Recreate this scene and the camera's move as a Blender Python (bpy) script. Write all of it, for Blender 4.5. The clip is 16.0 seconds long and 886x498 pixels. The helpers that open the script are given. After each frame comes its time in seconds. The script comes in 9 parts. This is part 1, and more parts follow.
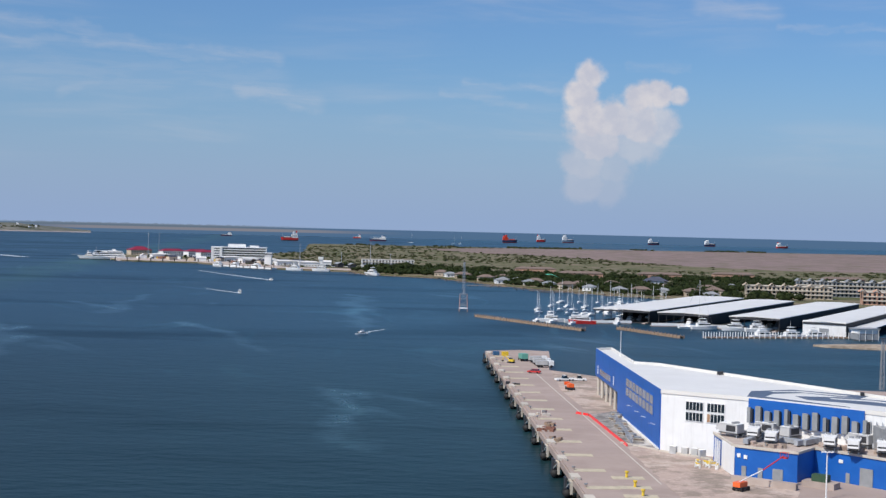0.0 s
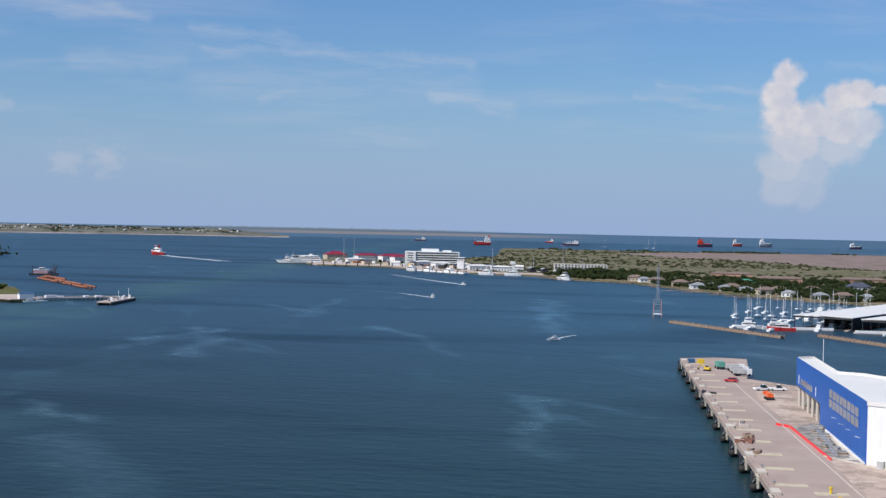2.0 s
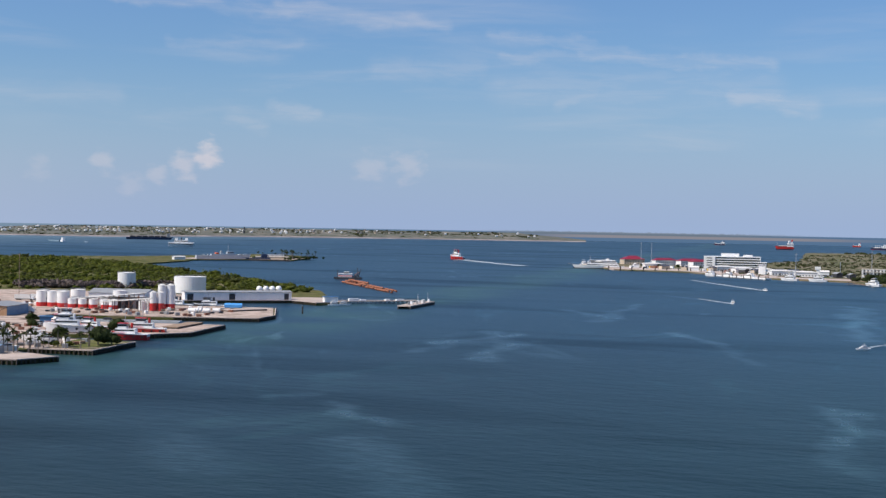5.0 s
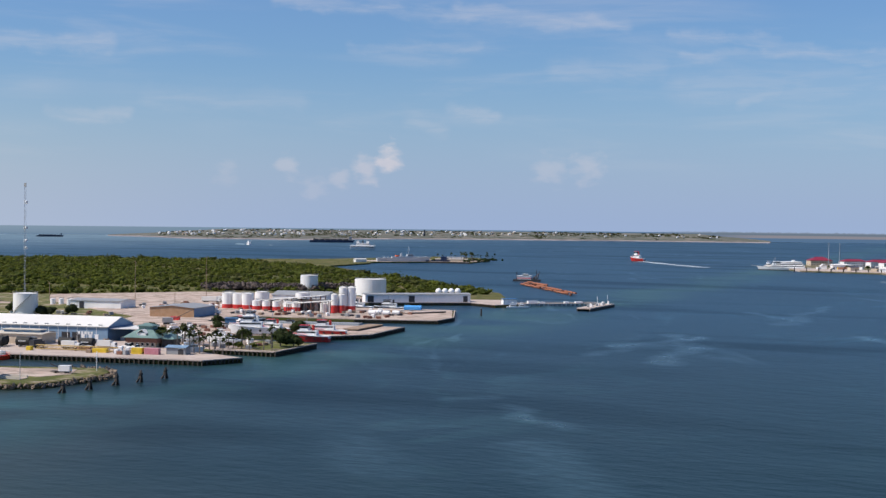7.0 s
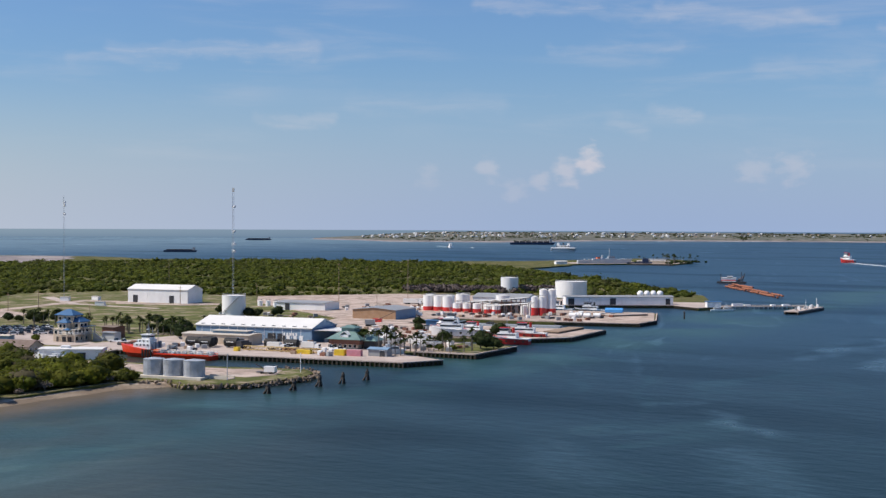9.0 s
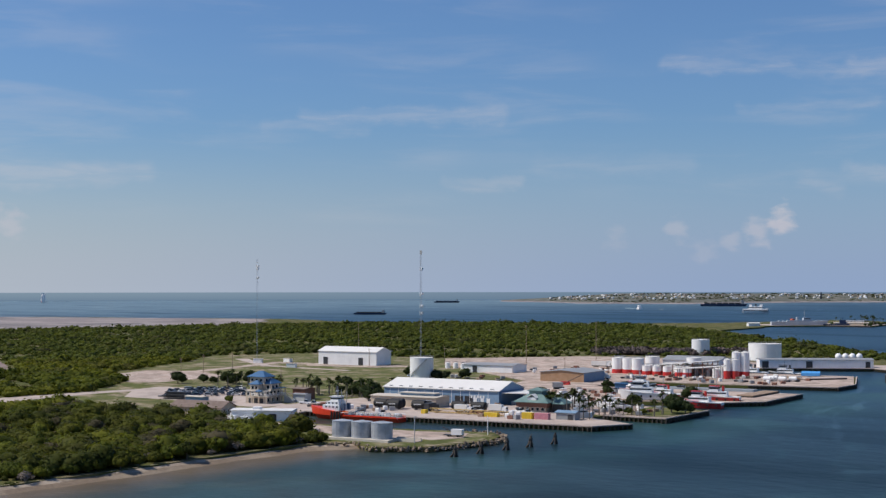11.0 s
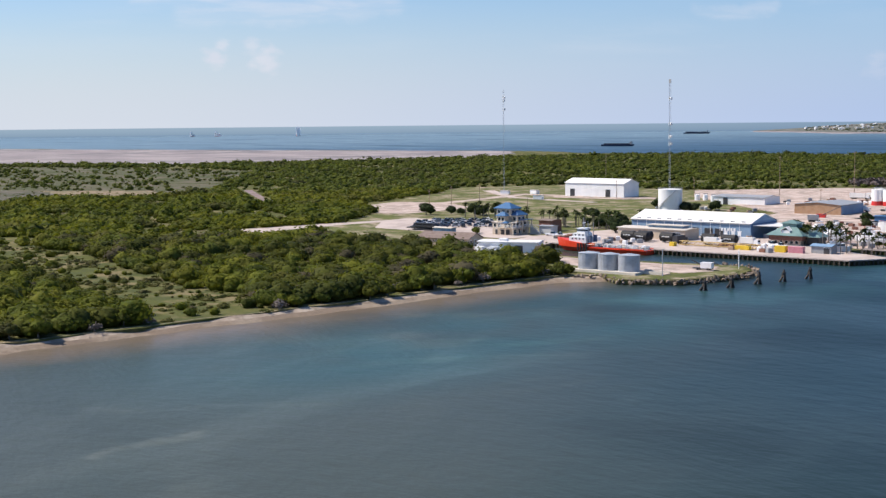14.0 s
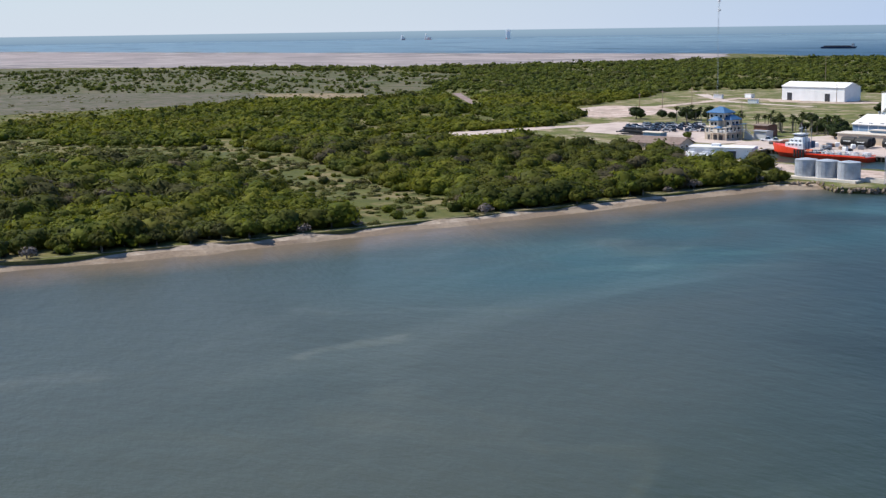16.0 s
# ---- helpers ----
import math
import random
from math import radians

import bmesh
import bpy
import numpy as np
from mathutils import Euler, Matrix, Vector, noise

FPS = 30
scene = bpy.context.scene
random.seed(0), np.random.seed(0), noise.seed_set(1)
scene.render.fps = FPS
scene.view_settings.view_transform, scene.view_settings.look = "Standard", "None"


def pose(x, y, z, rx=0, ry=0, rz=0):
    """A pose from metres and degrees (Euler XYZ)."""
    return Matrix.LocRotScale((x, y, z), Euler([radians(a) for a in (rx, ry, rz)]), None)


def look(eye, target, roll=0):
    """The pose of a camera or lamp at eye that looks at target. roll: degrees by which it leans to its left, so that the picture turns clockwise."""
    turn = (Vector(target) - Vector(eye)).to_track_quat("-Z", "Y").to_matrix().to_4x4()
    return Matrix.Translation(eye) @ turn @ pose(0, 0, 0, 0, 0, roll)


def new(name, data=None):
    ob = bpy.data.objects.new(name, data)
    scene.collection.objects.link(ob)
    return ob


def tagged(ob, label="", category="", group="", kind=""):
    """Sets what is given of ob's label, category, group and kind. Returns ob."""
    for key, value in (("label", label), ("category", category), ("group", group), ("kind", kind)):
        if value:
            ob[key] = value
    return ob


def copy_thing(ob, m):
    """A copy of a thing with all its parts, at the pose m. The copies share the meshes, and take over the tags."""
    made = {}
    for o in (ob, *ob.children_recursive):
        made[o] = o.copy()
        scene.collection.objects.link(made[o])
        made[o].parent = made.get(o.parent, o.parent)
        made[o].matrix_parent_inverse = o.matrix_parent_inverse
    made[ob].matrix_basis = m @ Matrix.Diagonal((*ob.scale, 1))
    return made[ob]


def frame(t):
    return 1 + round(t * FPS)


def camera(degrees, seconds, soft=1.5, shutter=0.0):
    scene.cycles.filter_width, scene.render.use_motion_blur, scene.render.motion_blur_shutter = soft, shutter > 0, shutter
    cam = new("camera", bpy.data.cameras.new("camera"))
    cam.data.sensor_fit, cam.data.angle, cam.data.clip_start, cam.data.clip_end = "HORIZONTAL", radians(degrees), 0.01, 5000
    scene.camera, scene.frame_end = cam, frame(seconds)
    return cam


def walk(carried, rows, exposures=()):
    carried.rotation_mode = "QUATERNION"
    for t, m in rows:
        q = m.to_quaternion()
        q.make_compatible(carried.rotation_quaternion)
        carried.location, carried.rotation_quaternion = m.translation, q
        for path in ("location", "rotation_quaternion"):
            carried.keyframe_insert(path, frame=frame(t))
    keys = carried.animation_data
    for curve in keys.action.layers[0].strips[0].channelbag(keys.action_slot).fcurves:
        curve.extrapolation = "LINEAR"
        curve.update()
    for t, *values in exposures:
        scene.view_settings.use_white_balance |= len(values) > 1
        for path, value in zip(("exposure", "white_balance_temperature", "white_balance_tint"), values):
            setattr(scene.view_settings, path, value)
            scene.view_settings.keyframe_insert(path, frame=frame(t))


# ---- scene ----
# A harbour channel seen from a drone: x to the right of the first view, y ahead, z up; the water is z = 0.

# ---- camera ----
cam = camera(34.96, 16.0, soft=1.4)
# seconds, x, y, z, heading (clockwise from +y), pitch, roll
PATH = [
    (0.0, 3.71, -18.47, 54.98, 0.000, -1.021, 1.383),
    (0.5, 3.76, -17.19, 55.03, -2.174, -1.044, 1.334),
    (1.0, 3.76, -15.93, 55.06, -4.262, -1.041, 1.316),
    (1.5, 3.73, -14.68, 55.09, -6.057, -1.039, 1.294),
    (2.0, 3.67, -13.45, 55.12, -7.833, -1.020, 1.225),
    (2.5, 3.56, -12.24, 55.14, -10.009, -1.024, 1.165),
    (3.0, 3.42, -11.04, 55.15, -12.322, -1.043, 1.087),
    (3.5, 3.24, -9.86, 55.16, -14.454, -1.063, 1.062),
    (4.0, 3.03, -8.70, 55.16, -16.421, -1.072, 1.086),
    (4.2, 2.90, -8.26, 55.16, -17.160, -1.070, 1.076),
    (6.3, 1.54, -3.58, 55.11, -24.473, -1.070, 0.855),
    (6.5, 1.41, -3.14, 55.10, -25.283, -1.070, 0.825),
    (7.0, 0.98, -2.07, 55.07, -27.185, -1.087, 0.638),
    (7.5, 0.51, -1.03, 55.04, -29.120, -1.082, 0.544),
    (8.0, 0.00, 0.00, 55.00, -31.109, -1.062, 0.474),
    (8.5, -0.54, 1.01, 54.96, -33.225, -1.079, 0.373),
    (9.0, -1.12, 2.01, 54.91, -35.346, -1.059, 0.273),
    (9.2, -1.40, 2.39, 54.88, -36.193, -1.060, 0.250),
    (10.3, -2.92, 4.47, 54.74, -40.430, 0.450, 0.080),
    (10.9, -3.75, 5.60, 54.66, -42.620, 1.420, -0.025),
    (11.3, -4.30, 6.36, 54.60, -44.042, 1.158, -0.085),
    (11.5, -4.58, 6.74, 54.58, -44.677, 0.663, -0.110),
    (12.0, -5.38, 7.63, 54.50, -46.315, -1.409, -0.239),
    (12.5, -6.21, 8.51, 54.41, -47.894, -3.515, -0.360),
    (13.0, -7.09, 9.37, 54.32, -49.563, -4.898, -0.447),
    (13.5, -8.00, 10.22, 54.22, -51.184, -5.241, -0.523),
    (14.0, -8.94, 11.05, 54.12, -53.050, -5.322, -0.552),
    (14.5, -9.93, 11.86, 54.01, -55.058, -6.042, -0.655),
    (15.0, -10.95, 12.65, 53.89, -57.188, -7.087, -0.776),
    (15.5, -12.00, 13.43, 53.78, -59.415, -8.185, -0.823),
    (16.0, -13.10, 14.19, 53.65, -61.607, -9.121, -0.827),
]


def aimed(x, y, z, heading, pitch, roll):
    a, p = radians(heading), radians(pitch)
    ahead = Vector((math.sin(a) * math.cos(p), math.cos(a) * math.cos(p), math.sin(p)))
    return look((x, y, z), Vector((x, y, z)) + ahead * 100, roll)


walk(cam, [(t, aimed(*r)) for t, *r in PATH], exposures=[(0.0, 0.0, 6500, 10), (2.0, 0.09, 6520, 10), (3.5, 0.16, 6800, 12), (9.2, 0.14, 6800, 12), (11.4, -0.1, 6650, 11), (12.5, 0.18, 6650, 12), (13.3, 0.46, 6750, 13), (14.0, 0.5, 6780, 13), (14.7, 0.42, 6680, 12), (15.5, 0.44, 6650, 11), (16.0, 0.5, 6550, 10)])

# ---- light ----
SUN_HEADING, SUN_HEIGHT = -131.0, 50.0  # clockwise from +y, above the horizon
sun = new("sun", bpy.data.lights.new("sun", "SUN"))
sun.data.energy, sun.data.angle, sun.data.color = 4.4, radians(0.53), (1.0, 0.94, 0.85)
_a, _e = radians(SUN_HEADING), radians(SUN_HEIGHT)
SUNWARD = Vector((math.sin(_a) * math.cos(_e), math.cos(_a) * math.cos(_e), math.sin(_e)))
sun.matrix_world = look(SUNWARD * 900, (0, 0, 0))


class Nodes:
    """Short hand for node trees."""

    def __init__(self, tree):
        self.tree = tree
        tree.nodes.clear()

    def add(self, kind, inputs=(), **settings):
        n = self.tree.nodes.new(kind)
        if "operation" in settings:
            n.operation = settings["operation"]
        if settings.get("use_clamp"):
            n.use_clamp = True
        if "interpolation_type" in settings:
            n.interpolation_type = settings["interpolation_type"]
        if "data_type" in settings:
            n.data_type, n.blend_type = settings["data_type"], settings["blend_type"]
        for k, v in dict(inputs).items():
            if isinstance(v, bpy.types.NodeSocket):
                self.tree.links.new(v, n.inputs[k])
            else:
                n.inputs[k].default_value = v
        return n

    def math(self, op, a, b=0.0, clamp=False):
        return self.add("ShaderNodeMath", {0: a, 1: b}, operation=op, use_clamp=clamp).outputs[0]

    def ramp(self, x, x0, x1, y0=0.0, y1=1.0, smooth=True):
        return self.add("ShaderNodeMapRange", {0: x, 1: x0, 2: x1, 3: y0, 4: y1}, interpolation_type="SMOOTHSTEP" if smooth else "LINEAR").outputs[0]

    def mix(self, f, a, b, blend="MIX"):
        n = self.add("ShaderNodeMix", {0: f}, data_type="RGBA", blend_type=blend)
        for sock, v in ((n.inputs[6], a), (n.inputs[7], b)):
            if isinstance(v, bpy.types.NodeSocket):
                self.tree.links.new(v, sock)
            else:
                sock.default_value = v if len(v) == 4 else (*v, 1)
        return n.outputs[2]

    def noise(self, vector, scale, detail=4.0, rough=0.55, lacunarity=2.0, distortion=0.0):
        return self.add("ShaderNodeTexNoise", {"Vector": vector, "Scale": scale, "Detail": detail, "Roughness": rough, "Lacunarity": lacunarity, "Distortion": distortion}).outputs[0]


HORIZON = -0.30  # degrees
world = bpy.data.worlds.new("world")
scene.world = world
world.use_nodes = True
N = Nodes(world.node_tree)
sky = N.add("ShaderNodeTexSky")
sky.sky_type, sky.sun_disc, sky.sun_elevation, sky.sun_rotation = "NISHITA", False, _e, _a
sky.altitude, sky.air_density, sky.dust_density, sky.ozone_density = 0, 1.0, 0.9, 2.4
way = N.add("ShaderNodeTexCoord").outputs["Generated"]
xyz = N.add("ShaderNodeSeparateXYZ", {0: way})
heading = N.math("MULTIPLY", N.math("ARCTAN2", xyz.outputs[0], xyz.outputs[1]), 57.2958)
height = N.math("MULTIPLY", N.math("ARCSINE", xyz.outputs[2]), 57.2958)
# clouds live on (heading, height) in degrees
flat = N.add("ShaderNodeCombineXYZ", {0: heading, 1: height, 2: 0.0}).outputs[0]
tilted = N.add("ShaderNodeMapping", {"Vector": flat, "Rotation": (0, 0, radians(5)), "Scale": (0.10, 0.75, 1)}).outputs[0]
streak = N.noise(tilted, 1.0, 6.0, 0.55, 2.2, 0.35)
broad = N.noise(N.add("ShaderNodeMapping", {"Vector": flat, "Location": (3.1, 1.2, 0), "Scale": (0.07, 0.22, 1)}).outputs[0], 1.0, 2.0)
wisps = N.math("MULTIPLY", N.math("MULTIPLY", N.ramp(streak, 0.44, 0.72), N.ramp(broad, 0.38, 0.58)), 0.45)


def gap_to(n, p, a, b):
    """Distance from p to the line between two places."""
    d = Vector((b[0] - a[0], b[1] - a[1], 0))
    off = n.add("ShaderNodeVectorMath", {0: p, 1: (a[0], a[1], 0)}, operation="SUBTRACT").outputs[0]
    along = n.add("ShaderNodeVectorMath", {0: off, 1: d / d.length_squared}, operation="DOT_PRODUCT").outputs["Value"]
    foot = n.add("ShaderNodeVectorMath", {0: d, "Scale": n.math("ADD", along, 0.0, True)}, operation="SCALE").outputs[0]
    return n.add("ShaderNodeVectorMath", {0: off, 1: foot}, operation="DISTANCE").outputs["Value"]


# long cirrus streaks: heading and height of both ends, half width, density
CIRRUS = [
    (-17.6, 7.67, -12.7, 7.0, 0.22, 0.5), (-14.4, 6.85, -6.9, 6.4, 0.3, 0.6), (-17.6, 6.8, -14.4, 6.75, 0.22, 0.4), (-17.6, 5.7, -7.0, 5.4, 0.75, 0.38), (-8.4, 5.25, -5.3, 4.75, 0.36, 0.8), (-15.3, 4.8, -13.8, 5.35, 0.25, 0.45),
    (0.7, 5.7, 4.8, 5.5, 0.13, 0.4), (-0.2, 5.35, 3.2, 4.9, 0.13, 0.34), (10.2, 8.9, 13.0, 8.6, 0.36, 0.6), (13.2, 8.0, 17.3, 7.85, 0.12, 0.36), (7.3, 6.55, 9.7, 6.5, 0.14, 0.3),
    (-26.7, 8.6, -19.9, 7.9, 0.26, 0.55), (-18.1, 7.6, -13.9, 7.3, 0.2, 0.4), (-22.6, 6.2, -18.5, 6.15, 0.45, 0.4), (-17.6, 5.8, -11.6, 5.65, 0.4, 0.36), (-31.0, 7.0, -25.8, 7.15, 0.2, 0.36), (-26.9, 4.5, -25.1, 4.4, 0.26, 0.55), (-28.6, 4.1, -27.3, 3.75, 0.3, 0.4),
    (-34.0, 8.85, -22.2, 8.05, 0.24, 0.55), (-48.6, 6.8, -40.6, 6.9, 0.3, 0.6), (-42.8, 4.1, -39.9, 4.12, 0.22, 0.5), (-39.0, 4.9, -33.1, 4.8, 0.4, 0.3), (-65.2, 4.95, -61.6, 4.95, 0.22, 0.5), (-63.3, 4.1, -55.0, 4.5, 0.42, 0.6), (-42.9, 4.15, -39.8, 4.25, 0.2, 0.4), (-50.2, 6.4, -46.1, 6.35, 0.22, 0.36),
]
drawn = N.add("ShaderNodeMapping", {"Vector": flat, "Rotation": (0, 0, radians(3)), "Scale": (0.35, 2.6, 1)}).outputs[0]
fibre = N.ramp(N.noise(drawn, 1.0, 5.0, 0.6, 2.1, 0.5), 0.3, 0.68)
sway = N.add("ShaderNodeCombineXYZ", {1: N.math("MULTIPLY", N.math("SUBTRACT", N.noise(N.add("ShaderNodeMapping", {"Vector": flat, "Scale": (0.5, 0.9, 1)}).outputs[0], 1.0, 4.0, 0.6), 0.5), 1.1)}).outputs[0]
swayed = N.add("ShaderNodeVectorMath", {0: flat, 1: sway}, operation="ADD").outputs[0]
cirrus = None
for h0, e0, h1, e1, r, d in CIRRUS:
    band = N.math("MULTIPLY", N.ramp(N.math("DIVIDE", gap_to(N, swayed, (h0, e0), (h1, e1)), r), 0.1, 1.6, 1.0, 0.0), d)
    cirrus = band if cirrus is None else N.math("MAXIMUM", cirrus, band)
wisps = N.math("ADD", wisps, N.math("MULTIPLY", cirrus, N.ramp(fibre, 0.0, 1.0, 0.35, 0.9)))
wisps = N.math("MULTIPLY", wisps, N.math("MULTIPLY", N.ramp(height, 1.5, 4.0), N.ramp(height, 14.0, 25.0, 1.0, 0.0)))
fine = N.noise(flat, 1.5, 7.0, 0.6)
warp = N.math("MULTIPLY", N.math("SUBTRACT", N.noise(flat, 0.9, 6.0, 0.6), 0.5), 1.25)
curl = N.math("MULTIPLY", N.math("SUBTRACT", N.noise(N.add("ShaderNodeMapping", {"Vector": flat, "Scale": (0.8, 1.5, 1)}).outputs[0], 1.6, 4.0, 0.5), 0.5), 2.6)
# heaps of cumulus: heading, height, radius, density
HEAPS = [
    (5.75, 6.05, 0.72, 1.0), (5.5, 5.3, 0.8, 1.0), (5.7, 4.5, 0.95, 1.0), (6.7, 4.35, 0.9, 0.95), (7.8, 5.2, 0.75, 1.0), (8.6, 5.4, 0.62, 1.0), (9.3, 5.35, 0.42, 0.9), (7.8, 4.3, 0.95, 0.9), (8.7, 4.1, 0.85, 0.72),
    (6.1, 3.6, 1.2, 0.85), (7.6, 3.4, 1.05, 0.55), (5.75, 2.7, 1.05, 0.58), (6.7, 2.6, 0.95, 0.4), (5.7, 1.8, 0.95, 0.42), (6.6, 1.6, 0.8, 0.3),
    (-29.5, 2.5, 0.62, 0.8), (-30.4, 2.1, 0.6, 0.55), (-31.4, 1.75, 0.5, 0.35), (-33.6, 2.2, 0.5, 0.34), (-32.4, 1.4, 0.6, 0.2), (-21.4, 2.25, 0.7, 0.34), (-22.9, 2.1, 0.7, 0.28), (-62.1, 2.5, 0.5, 0.5), (-61.85, 2.9, 0.35, 0.4), (-60.2, 2.4, 0.62, 0.45), (-60.6, 2.9, 0.4, 0.35), (-36.0, 1.9, 0.5, 0.2),
]
heap = None
for h, e, r, d in HEAPS:
    dx, dy = N.math("SUBTRACT", heading, h), N.math("SUBTRACT", height, e)
    far = N.math("SQRT", N.math("ADD", N.math("MULTIPLY", dx, dx), N.math("MULTIPLY", dy, dy)))
    blob = N.math("MULTIPLY", N.ramp(N.math("ADD", N.math("DIVIDE", far, r), warp if h > 0 else curl), 0.62 if h > 0 else 0.1, 1.15 if h > 0 else 1.25, 1.0, 0.0), d)
    heap = blob if heap is None else N.math("MAXIMUM", heap, blob)
lump = N.ramp(N.noise(flat, 1.1, 5.0, 0.55), 0.35, 0.7)
haze = N.ramp(height, -1.0, 7.0, 0.85, 0.0)
glare = N.mix(N.ramp(heading, -70.0, -25.0), (6.0, 6.7, 7.7), (3.7, 5.05, 7.9))
hazed = N.mix(haze, N.mix(1.0, sky.outputs[0], (0.66, 0.925, 1.265), "MULTIPLY"), glare)
cloudy = N.mix(N.math("MULTIPLY", wisps, 0.44), hazed, (7.1, 7.1, 7.7))
heapcol = N.mix(N.math("MULTIPLY", lump, N.ramp(height, 1.0, 6.0, 0.25, 1.0)), (6.4, 6.45, 7.4), (8.3, 7.9, 8.1))
cloudy = N.mix(N.math("MULTIPLY", heap, 0.92), cloudy, heapcol)
# the sea goes on below the skyline, paled by painted haze at lower headings
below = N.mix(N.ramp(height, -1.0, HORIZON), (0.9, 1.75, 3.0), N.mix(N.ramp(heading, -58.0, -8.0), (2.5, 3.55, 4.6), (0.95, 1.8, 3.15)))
# low hazy land on the skyline: dark scrub over a tan beach
reach = N.math("MULTIPLY", N.ramp(heading, -17.5, -14.0), N.ramp(heading, -6.5, -1.0, 1.0, 0.0))
tan_band = N.math("MULTIPLY", reach, N.math("MULTIPLY", N.ramp(height, HORIZON - 0.21, HORIZON - 0.17), N.ramp(height, HORIZON - 0.09, HORIZON - 0.06, 1.0, 0.0)))
ragged = N.math("ADD", height, N.math("MULTIPLY", N.math("SUBTRACT", N.noise(flat, 5.0, 4.0), 0.5), 0.10))
scrub_band = N.math("MULTIPLY", N.math("MULTIPLY", N.ramp(heading, -19.0, -16.0), N.ramp(heading, -9.5, -4.0, 1.0, 0.0)), N.math("MULTIPLY", N.ramp(height, HORIZON - 0.10, HORIZON - 0.06), N.ramp(ragged, HORIZON + 0.02, HORIZON + 0.06, 1.0, 0.0)))
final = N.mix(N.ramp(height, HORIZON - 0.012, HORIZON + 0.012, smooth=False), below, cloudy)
final = N.mix(N.math("MULTIPLY", tan_band, 0.75), final, (3.1, 2.9, 3.1))
final = N.mix(N.math("MULTIPLY", scrub_band, 0.7), final, (1.7, 2.1, 2.5))
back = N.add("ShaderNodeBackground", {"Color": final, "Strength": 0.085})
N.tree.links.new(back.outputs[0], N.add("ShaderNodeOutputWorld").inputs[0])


# ---- materials ----
def surface(name, a, b, scale=0.3, rough=0.75, metal=0.0, bump=0.0, bscale=None, stain=0.0, stain_scale=0.04, spec=0.4, per_object=0.0, island=0.0, streaks=0.0, coat=0.0):
    """A procedural material: two tones over grain and broad stains, with relief; places are world metres."""
    m = bpy.data.materials.new(name)
    m.use_nodes = True
    n = Nodes(m.node_tree)
    geo = n.add("ShaderNodeNewGeometry")
    p = geo.outputs["Position"]
    col = n.mix(n.ramp(n.noise(p, scale, 5.0, 0.6), 0.3, 0.7), (*a, 1), (*b, 1))
    if stain:
        col = n.mix(n.math("MULTIPLY", n.ramp(n.noise(p, stain_scale, 4.0, 0.6), 0.45, 0.7), stain), col, [c * 0.55 for c in a], "MIX")
    if streaks:
        q = n.add("ShaderNodeMapping", {"Vector": p, "Scale": (1.0, 1.0, 0.08)}).outputs[0]
        col = n.mix(n.math("MULTIPLY", n.ramp(n.noise(q, 1.3, 3.0), 0.5, 0.8), streaks), col, (0.25, 0.21, 0.17))
    if per_object:
        r = n.add("ShaderNodeObjectInfo").outputs["Random"]
        col = n.mix(1.0, col, n.mix(r, [1 - per_object] * 3, [1 + per_object] * 3), "MULTIPLY")
    if island:
        r = geo.outputs["Random Per Island"]
        col = n.mix(1.0, col, n.mix(r, [1 - island] * 3, [1 + island] * 3), "MULTIPLY")
    ins = {"Base Color": col, "Roughness": rough, "Metallic": metal, "Specular IOR Level": spec, "Coat Weight": coat}
    if bump:
        ins["Normal"] = n.add("ShaderNodeBump", {"Height": n.noise(p, bscale or scale * 4, 4.0), "Strength": bump, "Distance": 0.2}).outputs[0]
    bsdf = n.add("ShaderNodeBsdfPrincipled", ins)
    n.tree.links.new(bsdf.outputs[0], n.add("ShaderNodeOutputMaterial").inputs[0])
    return m


